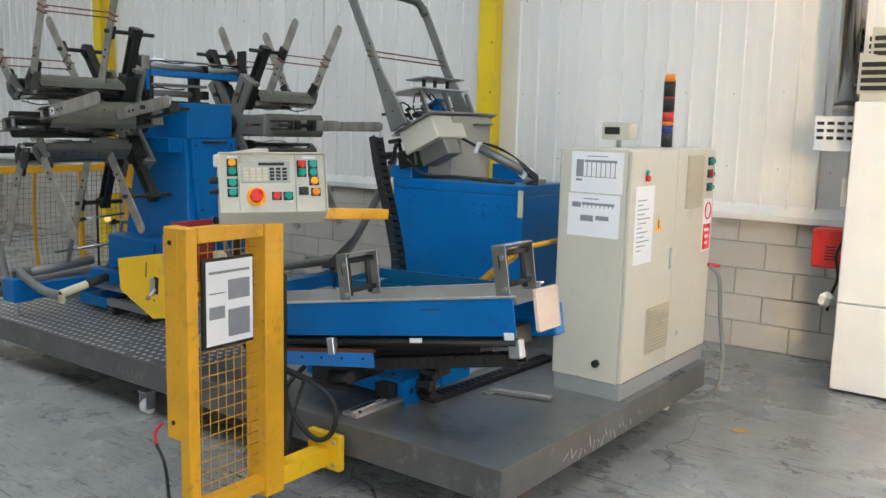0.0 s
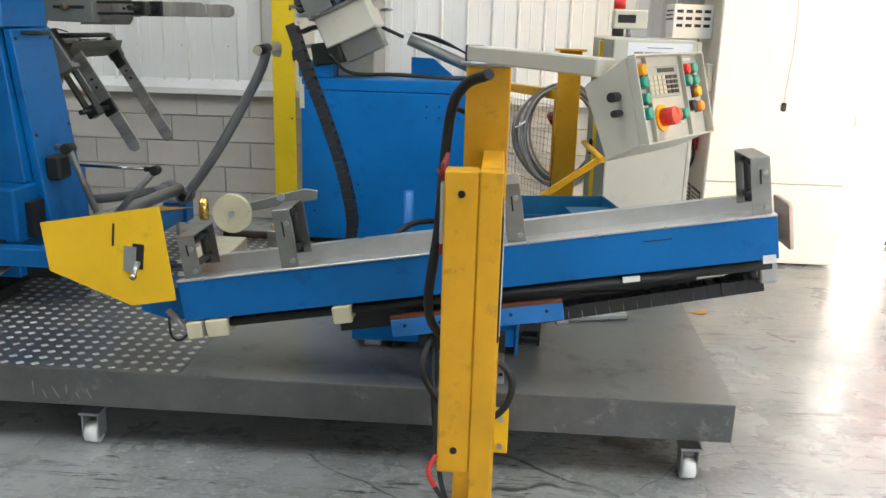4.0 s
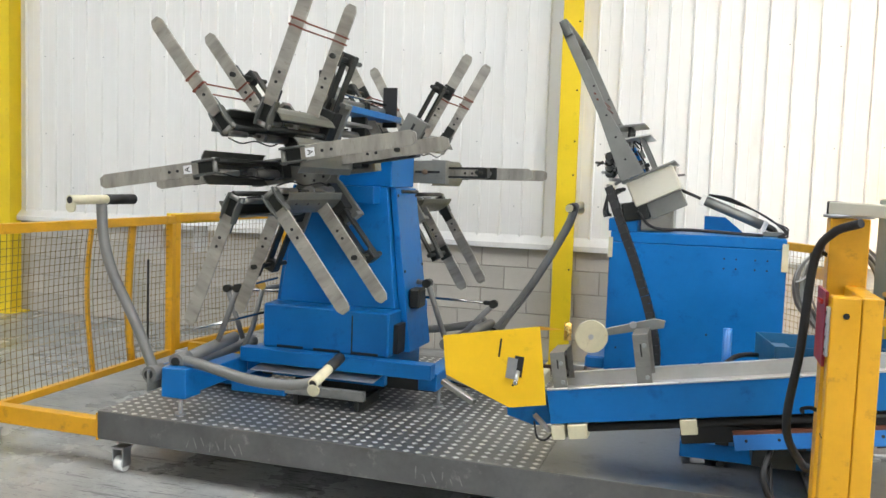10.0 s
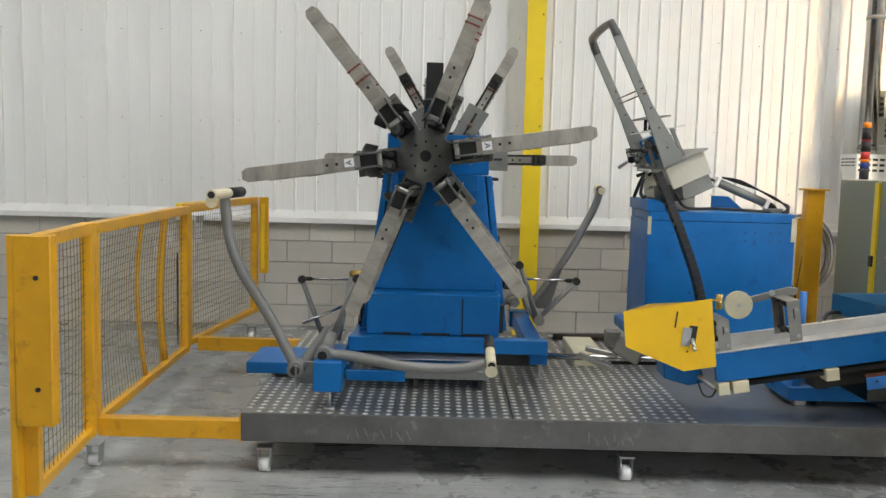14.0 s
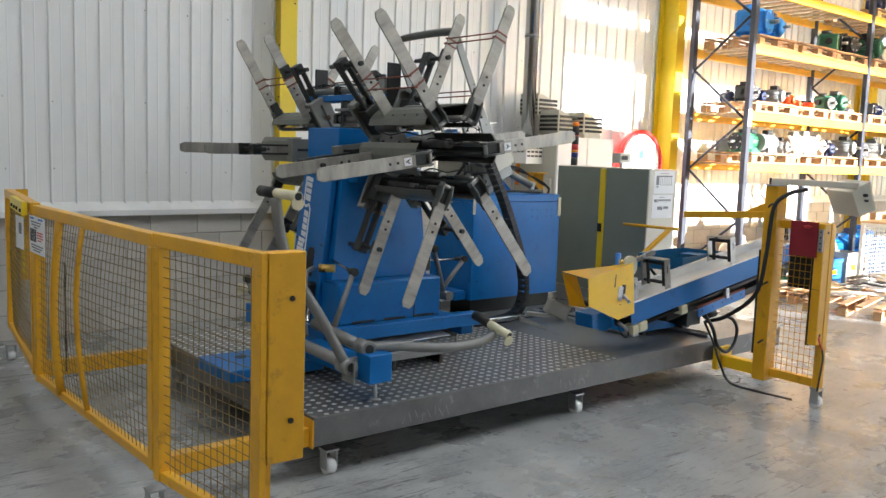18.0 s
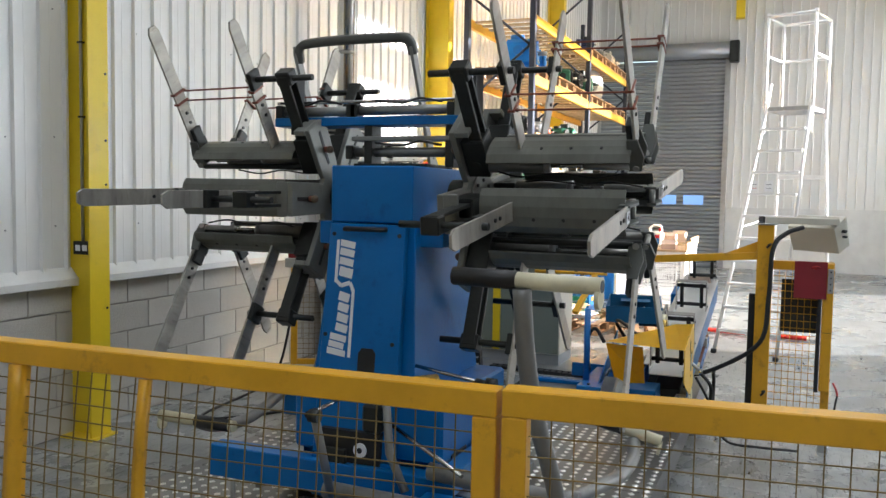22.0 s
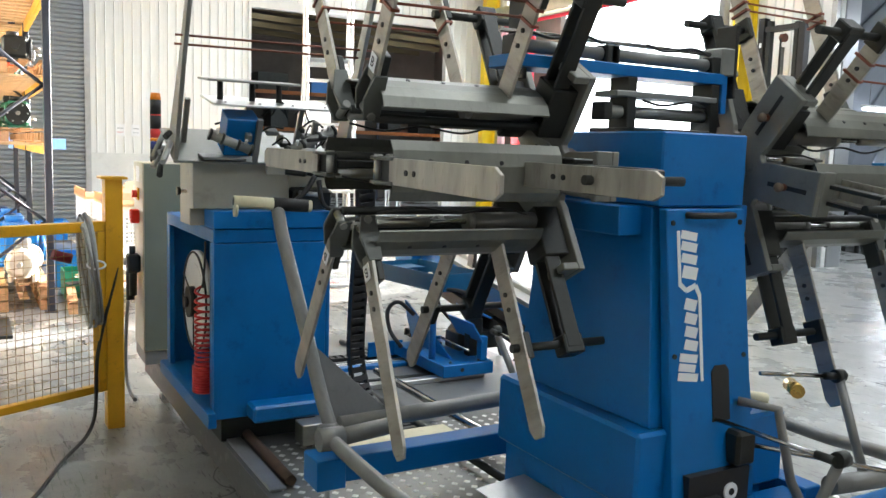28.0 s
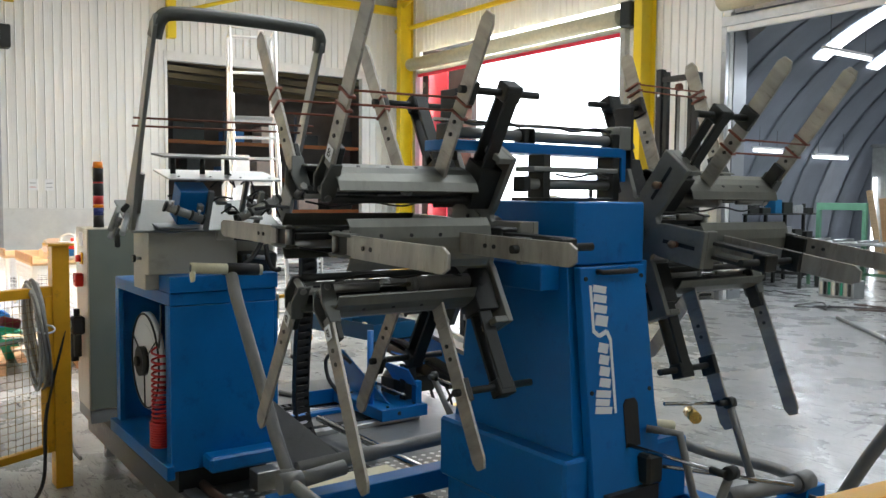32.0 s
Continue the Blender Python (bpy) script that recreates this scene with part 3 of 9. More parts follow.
part("beam", box(bnew(), FAR_X - 0.35, FAR_X - 0.15, NEAR_Y, WALL_Y, EAVES - 0.65, EAVES - 0.45), M_YCOL, beams)
part("beam", box(bnew(), DO0 - 1, FAR_X, NEAR_Y + 0.05, NEAR_Y + 0.15, EAVES - 1.1, EAVES - 1.0), M_YCOL, beams)
part("brace", cyl(bnew(), (FAR_X - 0.3, NEAR_Y + 0.3, EAVES - 0.6), (FAR_X - 2.2, NEAR_Y + 0.3, EAVES), 0.06, 8), M_YCOL, beams)

for y, z0 in ((0.64, 5.6), (4.15, 6.0)):
    part("stub_post", box(bnew(), FAR_X - 0.34, FAR_X - 0.16, y - 0.1, y + 0.1, z0, EAVES - 0.66), M_YCOL, beams)
part("brace", cyl(bnew(), (FAR_X - 0.25, -2.0, EAVES - 0.5), (FAR_X - 0.25, 0.6, 6.2), 0.05, 8), M_YCOL, beams)

# the room behind the far doorway, its gloom put into the surface colours
room = thing("back_room", "timber-roofed store behind the doorway, its gloom put into dark colours", "room", (FAR_X + 4, -2, 0), kind="structure")
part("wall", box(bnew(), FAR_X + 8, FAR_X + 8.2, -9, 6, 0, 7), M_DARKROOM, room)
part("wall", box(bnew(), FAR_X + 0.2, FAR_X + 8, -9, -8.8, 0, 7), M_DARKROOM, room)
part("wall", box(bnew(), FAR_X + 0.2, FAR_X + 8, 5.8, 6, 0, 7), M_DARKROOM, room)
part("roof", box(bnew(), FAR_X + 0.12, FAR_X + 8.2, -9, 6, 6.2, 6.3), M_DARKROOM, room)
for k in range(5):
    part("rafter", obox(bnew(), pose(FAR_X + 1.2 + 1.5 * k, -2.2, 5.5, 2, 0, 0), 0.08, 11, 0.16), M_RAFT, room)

for yy in (-6.5, -1.5):
    part("roof_panel", box(bnew(), FAR_X + 3.0, FAR_X + 5.0, yy, yy + 1.0, 6.17, 6.19), M_PALEGLOW, room, "bright rooflight panel")
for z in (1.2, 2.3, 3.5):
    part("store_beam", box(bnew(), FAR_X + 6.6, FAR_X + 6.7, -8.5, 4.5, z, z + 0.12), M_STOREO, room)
    for k in range(9):
        y = -8.2 + 1.4 * k
        part("stored_box", box(bnew(), FAR_X + 6.75, FAR_X + 7.6, y, y + 0.5 + 0.09 * ((k * 5 + int(z * 10)) % 7), z + 0.121, z + 0.35 + 0.07 * ((k * 3 + int(z * 10)) % 6), 0.01), (M_DSTEEL, M_SKIN, M_BLUEP, M_DSTEEL)[(k + int(z * 10)) % 4], room)
for k in range(6):
    part("store_upright", box(bnew(), FAR_X + 6.62, FAR_X + 6.69, -8.5 + 2.6 * k, -8.42 + 2.6 * k, 0, 4.6), M_RACKB, room)

# glowing sheet standing in for the bright yard beyond the loading door
solid("backdrop", box(bnew(), 25, 140, -38, -37.8, -0.2, 40), M_BEYOND, "plain glowing backdrop in place of the bright yard", "backdrop", "structure")

# arched corrugated hall beyond the opening
ACX, AR, AY0, AY1 = -0.65, 5.7, NEAR_Y - 0.5, -24.0
hangar = thing("arched_hall", "arched corrugated metal hall with rooflight strips", "hall", (ACX, -16, 0), kind="structure")


def arch(bm, y0, y1, r, a0=0.0, a1=math.pi, n=48, wave=0.0, pitch=0.09):
    """A curved sheet between two depths, corrugated along its length."""
    steps = max(1, int((y1 - y0) / (pitch / 2)))
    rows = []
    for i in range(steps + 1):
        y = y0 + (y1 - y0) * i / steps
        rr = r + (wave if i % 2 else 0.0)
        rows.append([bm.verts.new((ACX + rr * math.cos(a0 + (a1 - a0) * k / n), y, 0.1 + rr * math.sin(a0 + (a1 - a0) * k / n))) for k in range(n + 1)])
    for a, b in zip(rows, rows[1:]):
        for k in range(n):
            bm.faces.new((a[k], a[k + 1], b[k + 1], b[k])).smooth = True
    return bm


yy, k = AY0, 0
while yy > AY1:
    part("corrugated_sheet", arch(bnew(), yy - 0.74, yy, AR, wave=0.035), M_HULL, hangar)
    part("arch_rib", arch(bnew(), yy - 1.0, yy - 0.741, AR - 0.035, pitch=0.3), M_HULLR, hangar)
    if k in (2, 4):
        for a0 in (0.93, 1.80):
            part("rooflight_strip", arch(bnew(), yy - 0.60, yy - 0.12, AR - 0.03, a0, a0 + 0.42, 10, pitch=0.5), M_PALEGLOW, hangar, "bright translucent rooflight strip")
    yy -= 1.0
    k += 1
part("end_wall", box(bnew(), ACX - 5.8, ACX + 5.8, AY1 - 0.2, AY1, 0, 7), M_HULL, hangar)
part("front_wall", prism(bnew(), [(5.15, 0), (5.15, 7.4), (ACX - 10.5, 7.4), (ACX - 10.5, 0), (ACX - AR, 0)] + [(ACX - AR * math.cos(math.pi * k / 20), 0.1 + AR * math.sin(math.pi * k / 20)) for k in range(21)] + [(ACX + AR, 0)], plane_xz(AY0 - 0.02), 0.05), M_HULL, hangar)
for sx in (-1, 1):
    part("footing", box(bnew(), ACX + sx * AR - 0.12, ACX + sx * AR + 0.12, AY1, AY0, 0.0, 0.22), M_PLINTH, hangar, "low concrete footing")
part("outer_shell", arch(bnew(), AY1, AY0, AR + 0.12, pitch=20), M_HULL, hangar)
part("link_roof", box(bnew(), HO0, HO1 + 0.4, NEAR_Y - 0.5, NEAR_Y - 0.11, HOT, HOT + 0.1), M_HULL, hangar)
part("jamb", box(bnew(), HO1 - 0.02, HO1 + 0.06, NEAR_Y - 0.48, NEAR_Y - 0.11, 0, HOT), M_SHUTTER, hangar, "grey steel door jamb")
tubes = ((1.4, -6.75, -8.3, 4.42), (1.4, -8.85, -10.5, 4.42), (4.0, -8.6, -9.63, 2.88), (4.0, -10.84, -12.27, 2.82), (-1.5, -8, -9.6, 4.42), (-1.5, -12, -13.6, 4.42))
for x, y0, y1, z in tubes:
    st = thing("strip_light", "lit fluorescent strip light hung in the arched hall", "strip light", (x, y0, z), "hall strip lights")
    part("housing", box(bnew(), x - 0.05, x + 0.05, y1, y0, z + 0.031, z + 0.08, 0.006), M_WHITE, st)
    part("tube", cyl(bnew(), (x, y0 - 0.02, z), (x, y1 + 0.02, z), 0.03, 10), M_PALEGLOW, st)
    for y in (y0 - 0.2, y1 + 0.2):
        part("hanger", cyl(bnew(), (x, y, z + 0.081), (x, y, 0.1 + math.sqrt(AR ** 2 - (x - ACX) ** 2)), 0.004, 5), M_DSTEEL, st)
area("strip_light_glow", (1.4, -8.6, 4.35), (1.4, -8.6, 0), 0.3, 4.0, 14, (0.9, 0.95, 1.0))
area("strip_light_glow", (3.85, -10.5, 2.8), (1.0, -10.5, 0), 0.2, 4.0, 7, (0.9, 0.95, 1.0))
# added fill lamp brightening the hall's depth, beyond the rooflight strips
area("hall_fill", (-0.6, -14.5, 5.3), (-0.6, -14.5, 0), 3.0, 3.0, 22, (0.93, 0.97, 1.0))


# ---- the wheeled platform ----
PX0, PX1, PY0, PY1, PZ = -5.19, -0.64, 3.49, 5.72, 0.333
platform = thing("machine_platform", "low steel machine platform on castors with aluminium tread plate", "platform", ((PX0 + PX1) / 2, (PY0 + PY1) / 2, 0))
TRX = -2.76
part("front_edge", box(bnew(), PX0, PX1, PY0, PY0 + 0.012, PZ - 0.155, PZ - 0.004, 0.003), M_EDGE, platform, "scuffed bare steel edge")
PXR = PX1 + 0.07
bm = prism(bnew(), [(PX1 - 0.012, PY0 + 0.013), (PX1, PY0 + 0.013), (PXR, PY1), (PXR - 0.012, PY1)], plane_xy(PZ - 0.155), 0.151)
part("end_edge", bm, M_EDGE, platform)
part("end_edge", box(bnew(), PX0, PX0 + 0.012, PY0 + 0.013, PY1, PZ - 0.155, PZ - 0.004, 0.003), M_EDGE, platform)
part("rear_edge", box(bnew(), PX0, PXR - 0.013, PY1 - 0.012, PY1, PZ - 0.155, PZ - 0.004, 0.003), M_EDGE, platform)
part("smooth_deck", prism(bnew(), [(TRX + 0.002, PY0), (PX1, PY0), (PXR, PY1), (TRX + 0.002, PY1)], plane_xy(PZ - 0.0038), 0.0038), M_PLATE, platform, "smooth grey steel deck")
TRS = -3.752
part("tread_deck", box(bnew(), PX0, TRS - 0.003, PY0, PY1, PZ - 0.004, PZ), M_TREAD, platform, "aluminium tread plate deck")
part("tread_deck", box(bnew(), TRS + 0.003, TRX - 0.002, PY0, PY1, PZ - 0.004, PZ), M_TREAD, platform, "aluminium tread plate deck")
part("deck_frame", box(bnew(), PX0 + 0.02, PX1 - 0.02, PY0 + 0.02, PY1 - 0.02, PZ - 0.06, PZ - 0.006), M_DSTEEL, platform, "dark steel deck frame")


verts, tris = [], []
rhomb = [(-0.0195, 0.0), (-0.003, 0.0165), (0.003, 0.0165), (0.0195, 0.0), (0.003, -0.0165), (-0.003, -0.0165)]
rng = random.Random(31)
rowy = PY0 + 0.03
while rowy < PY1 - 0.02:
    xx = PX0 + 0.028
    while xx < TRX - 0.025:
        if abs(xx - TRS) > 0.021:
            n0, k = len(verts), rng.uniform(0.9, 1.03)
            verts += [(xx + k * u, rowy + k * v, PZ + 0.0002) for u, v in rhomb]
            verts += [(xx + 0.68 * k * u, rowy + 0.68 * k * v, PZ + 0.0024) for u, v in rhomb]
            tris.append(tuple(range(n0 + 6, n0 + 12))[::-1])
            tris += [(n0 + i, n0 + 6 + i, n0 + 6 + (i + 1) % 6, n0 + (i + 1) % 6) for i in range(6)]
        xx += 0.0625
    rowy += 0.0625
me = bpy.data.meshes.new("tread_pattern")
me.from_pydata([Vector(v) - platform.location for v in verts], [], tris)
me.materials.append(M_LUG)
lugs = new("tread_pattern", me)
lugs.parent = platform
tagged(lugs, "raised tread lugs", kind="stuff")


def castor(parent, x, y, r=0.042):
    """A swivel castor under parent."""
    c = part("castor", box(bnew(), x - 0.04, x + 0.04, y - 0.04, y + 0.04, 2 * r + 0.045, 2 * r + 0.055), M_GALV, parent)
    for sx in (-0.035, 0.029):
        part("fork", box(bnew(), x + sx, x + sx + 0.006, y - 0.034, y + 0.034, r * 0.7, 2 * r + 0.044, 0.002), M_GALV, c)
    part("wheel", cyl(bnew(), (x - 0.026, y, r), (x + 0.026, y, r), r, 16), M_WHITE, c, "white nylon wheel")


rng = random.Random(77)
for k in range(14):
    x, z = (-4.62 if k < 8 else -3.35) + 0.045 * (k % 8), 0.20 + 0.012 * (k % 3)
    part("chalk_stroke", obox(bnew(), pose(x, PY0 - 0.0008, z + 0.02, 0, rng.uniform(-35, 35), 0), 0.005, 0.001, rng.uniform(0.03, 0.065)), M_CHALK, platform)
for k in range(16):
    y = 4.02 + 0.045 * k + rng.uniform(-0.01, 0.01)
    x, z = PX1 + (y - 3.503) * 0.0316 + 0.0008, 0.222 + rng.uniform(-0.02, 0.02)
    part("chalk_stroke", obox(bnew(), pose(x, y, z, rng.uniform(-70, 40), 0, 0), 0.001, 0.0045, rng.uniform(0.025, 0.06)), M_CHALKW, platform)
for cx in (PX0 + 0.12, -3.14, PX1 - 0.14):
    for cy_ in (PY0 + 0.05, PY1 - 0.1):
        castor(platform, cx, cy_)

# ---- the winding machine's pillar ----
pillar = thing("winder_pillar", "blue painted machine pillar carrying the two winding turrets", "machine", (-4.19, 4.6, PZ))
part("cap", box(bnew(), -4.505, -3.872, 4.41, 4.80, 1.60, 1.845, 0.006), M_BLUE, pillar)
part("cap_wing", box(bnew(), -4.43, -3.94, 4.30, 4.409, 1.50, 1.60, 0.004), M_BLUE, pillar)
part("cap_wing", box(bnew(), -4.43, -3.94, 4.801, 4.90, 1.50, 1.60, 0.004), M_BLUE, pillar)


def frustum(bm, lo, hi, z0, z1):
    """A box whose upper outline (x0, x1, y0, y1) differs from its lower one."""
    v0 = [bm.verts.new(p) for p in ((lo[0], lo[2], z0), (lo[1], lo[2], z0), (lo[1], lo[3], z0), (lo[0], lo[3], z0))]
    v1 = [bm.verts.new(p) for p in ((hi[0], hi[2], z1), (hi[1], hi[2], z1), (hi[1], hi[3], z1), (hi[0], hi[3], z1))]
    bm.faces.new(v0[::-1]), bm.faces.new(v1)
    for i in range(4):
        bm.faces.new((v0[i], v0[(i + 1) % 4], v1[(i + 1) % 4], v1[i]))
    bmesh.ops.bevel(bm, geom=bm.edges[:], offset=0.004, segments=1, affect='EDGES', profile=0.5)
    return bm


part("tapered_body", frustum(bnew(), (-4.57, -3.81, 4.36, 4.85), (-4.47, -3.90, 4.41, 4.80), 0.881, 1.598), M_BLUE, pillar)
PSL = (4.65 - 4.527) / 0.975


def panel_x(z):
    """Outer face of the slanted side panel at a height."""
    return -4.527 - PSL * (1.595 - z)


for flip in (0, 1):
    def fx(x):
        return -8.377 - x if flip else x
    lo, hi = sorted((fx(-4.65), fx(-4.60))), sorted((fx(-4.527), fx(-4.49)))
    t = part("side_panel", frustum(bnew(), (*lo, 4.42, 4.80), (*hi, 4.43, 4.79), 0.62, 1.595), M_BLUE, pillar)
    part("grip_bar", tube(bnew(), [(fx(-4.515), 4.52, 1.575), (fx(-4.565), 4.52, 1.575), (fx(-4.565), 4.70, 1.575), (fx(-4.515), 4.70, 1.575)], 0.011, 8), M_BLACK, t)
    for y, z in ((4.455, 1.55), (4.765, 1.55), (4.455, 1.10), (4.775, 1.12)):
        xo = panel_x(z)
        part("panel_screw", cyl(bnew(), (fx(xo + 0.003), y, z), (fx(xo - 0.005), y, z), 0.009, 8), M_DSTEEL, t)
part("base_box", box(bnew(), -4.60, -3.79, 4.22, 4.92, 0.615, 0.88, 0.012), M_BLUE, pillar)
part("lower_box", box(bnew(), -4.56, -3.83, 4.28, 4.90, PZ + 0.1, 0.614, 0.004), M_BLUE, pillar)
part("panel_skirt", box(bnew(), -4.66, -4.561, 4.42, 4.80, 0.435, 0.6145, 0.004), M_BLUE, pillar)
ao = part("access_opening", box(bnew(), -4.664, -4.60, 4.47, 4.75, 0.55, 0.735), M_BLACK, pillar, "dark access opening")
part("gauge", cyl(bnew(), (-4.672, 4.56, 0.66), (-4.6642, 4.56, 0.66), 0.03, 18), M_PAPER, ao, "small white gauge")
part("gauge_hub", cyl(bnew(), (-4.675, 4.56, 0.66), (-4.6722, 4.56, 0.66), 0.012, 12), M_BLACK, ao)
part("valve_stack", box(bnew(), -4.69, -4.6642, 4.62, 4.72, 0.56, 0.66, 0.004), M_DSTEEL, ao)
for k in range(3):
    part("vent_slot", box(bnew(), -4.50 + 0.24 * k, -4.33 + 0.24 * k, 4.214, 4.2195, 0.622, 0.637), M_BLACK, pillar)
part("hem_line", box(bnew(), -4.02, -4.012, 4.216, 4.2195, 0.60, 0.85), M_DSTEEL, pillar)

# ---- turrets: six winding stations round each hub ----

def blade_outline(length, w):
    return [(-w / 2, 0), (w / 2, 0), (w / 2, length - 0.03), (w * 0.28, length), (-w * 0.28, length), (-w / 2, length - 0.03)]


def blade(bm, y, r0, r1, lean, w=0.075, th=0.011, x=0.0):
    """A flat paddle standing out radially (local z) at y, leaning towards +y."""
    m = Matrix.Translation((x, y, r0)) @ Matrix.Rotation(-lean, 4, 'X') @ Matrix(((1, 0, 0, 0), (0, 0, 1, -th / 2), (0, 1, 0, 0), (0, 0, 0, 1)))
    return prism(bm, blade_outline(r1 - r0, w), m, th, 0.0015)


def letter_mesh(ch, size):
    """A flat letter as a mesh, centred, in its own x-y plane."""
    cu = bpy.data.curves.new("letter", 'FONT')
    cu.body, cu.size, cu.extrude = ch, size, 0.0005
    cu.align_x, cu.align_y = 'CENTER', 'CENTER'
    ob = bpy.data.objects.new("letter", cu)
    me = bpy.data.meshes.new_from_object(ob)
    bpy.data.objects.remove(ob)
    me.materials.clear()
    me.materials.append(M_BLACK)
    return me


YI, YO = 0.27, 0.73


def station_parts(holder, tip):
    """One winding station in local axes: y out along the shaft, z radially outwards."""
    # end lip, slot and knob on the cast star arm
    part("arm_lip", box(bnew(), -0.078, 0.078, 0.0265, 0.085, 0.375, 0.40, 0.003), M_STAR, holder)
    part("arm_slot", box(bnew(), -0.008, 0.008, -0.003, -0.0005, 0.19, 0.36), M_BLACK, holder)
    kn = part("clamp_knob", cyl(bnew(), (0, -0.02, 0.265), (0, -0.0035, 0.265), 0.014, 12), M_RUST, holder)
    part("knob_head", ball(bnew(), (0, -0.03, 0.265), 0.018, 12), M_KNOB, kn)
    # slotted pair of bars with the clamp and its pin
    for sx in (-0.036, 0.022):
        part("slotted_bar", prism(bnew(), [(sx, 0.18), (sx + 0.014, 0.18), (sx + 0.014, 0.645), (sx, 0.645)], plane_xz(0.06), 0.055, 0.002), M_DSTEEL, holder)
    ft = part("bar_foot", box(bnew(), -0.052, 0.052, 0.0265, 0.125, 0.16, 0.335, 0.004), M_DSTEEL, holder)
    part("foot_bore", cyl(bnew(), (0.053, 0.075, 0.22), (0.0545, 0.075, 0.22), 0.018, 14), M_BLACK, ft)
    part("pin_clamp", box(bnew(), -0.034, 0.034, 0.05, 0.125, 0.60, 0.665, 0.005), M_DSTEEL, holder)
    part("pin", cyl(bnew(), (0, -0.05, 0.627), (0, YI + 0.035, 0.627), 0.014, 12), M_DSTEEL, holder)
    # blades
    inner = part("inner_blade", blade(bnew(), YI, 0.285, tip, radians(1)), M_BLADE, holder)
    part("clamp_pad", box(bnew(), -0.04, 0.04, YI - 0.018, YI + 0.006, 0.585, 0.67, 0.003), M_DSTEEL, inner)
    for rz in (0.45, 0.50):
        part("bolt_hole", cyl(bnew(), (0, YI - 0.009, rz), (0, YI + 0.015, rz), 0.008, 8), M_BLACK, inner)
    outer = part("outer_blade", blade(bnew(), YO, 0.30, tip, radians(1)), M_BLADE, holder)
    part("blade_root", box(bnew(), -0.032, 0.032, YO - 0.03, YO - 0.008, 0.20, 0.39, 0.003), M_DSTEEL, outer)
    for rz in (0.42, 0.47):
        part("bolt_hole", cyl(bnew(), (0, YO - 0.009, rz), (0, YO + 0.0125, rz), 0.008, 8), M_BLACK, outer)
    # mandrel shell, a shallow arched sheet with three small holes
    prof = [(-0.088, 0.262), (-0.06, 0.283), (-0.02, 0.292), (0.02, 0.292), (0.06, 0.283), (0.088, 0.262)]
    prof2 = [(x, z - 0.006) for x, z in prof][::-1]
    shell = part("mandrel_shell", prism(bnew(), prof + prof2, plane_xz(0.135), YO - 0.015 - 0.135), M_SHELL, holder)
    for yy in (0.36, 0.48, 0.60):
        part("shell_hole", cyl(bnew(), (0.03, yy, 0.284), (0.03, yy, 0.2925), 0.007, 8), M_BLACK, shell)
    part("shell_rib", box(bnew(), -0.012, 0.012, 0.13, YO - 0.045, 0.225, 0.283, 0.002), M_DSTEEL, shell)
    # cylinder, rod and spring tube below the shell
    ram = part("air_cylinder", cyl(bnew(), (0.03, 0.126, 0.205), (0.03, 0.36, 0.205), 0.029, 16), M_CYL, holder)
    part("end_cap", cyl(bnew(), (0.03, 0.361, 0.205), (0.03, 0.385, 0.205), 0.030, 14), M_STEEL, ram)
    part("rod", cyl(bnew(), (0.03, 0.386, 0.205), (0.03, 0.60, 0.205), 0.009, 10), M_CHROME, ram)
    part("rod_sleeve", cyl(bnew(), (0.03, 0.52, 0.205), (0.03, YO - 0.03, 0.205), 0.0165, 12), M_STEEL, ram)
    part("guide_shaft", cyl(bnew(), (-0.03, 0.03, 0.19), (-0.03, YO - 0.02, 0.19), 0.014, 10), M_DSTEEL, holder)
    part("air_line", tube(bnew(), spline([(0.05, 0.14, 0.20), (0.065, 0.26, 0.175), (0.05, 0.42, 0.185), (0.06, 0.56, 0.17), (0.04, YO - 0.04, 0.18)], 5), 0.004, 6), M_BLACK, holder)
    # end bracket: two cheek plates
    for sx in (-0.040, 0.030):
        part("end_cheek", prism(bnew(), [(YO - 0.035, 0.185), (YO + 0.015, 0.185), (YO + 0.03, 0.25), (YO + 0.012, 0.33), (YO - 0.03, 0.33)], plane_yz(sx), 0.010, 0.002), M_DALU, holder)
    part("end_roller", cyl(bnew(), (-0.045, YO - 0.005, 0.20), (0.045, YO - 0.005, 0.20), 0.013, 12), M_STEEL, holder)


def letter_plate(holder, me):
    """A small white plate with a letter at the outer blade's root."""
    pl = part("letter_plate", box(bnew(), -0.022, 0.022, YO + 0.0105, YO + 0.0125, 0.33, 0.38), M_PAPER, holder, "small white letter plate")
    piece("letter", me, pl, pose(0, YO + 0.0135, 0.355, -90, 0, 0) @ Matrix.Rotation(math.pi, 4, 'Z'))


def star_outline(r_in, r_out, w0, w1):
    """Six straight arms joined by rounded inner corners."""
    pts = []
    for k in range(6):
        a = k * math.pi / 3
        for u, v in ((-w0 / 2, r_in), (-w1 / 2, r_out), (w1 / 2, r_out), (w0 / 2, r_in)):
            pts.append((u * math.cos(a) + v * math.sin(a), -u * math.sin(a) + v * math.cos(a)))
        b = a + math.pi / 6
        for d in (-0.10, 0.0, 0.10):
            q = r_in * 0.985 - 0.012 * math.cos(d * 10)
            pts.append((q * math.sin(b + d), q * math.cos(b + d)))
    return pts


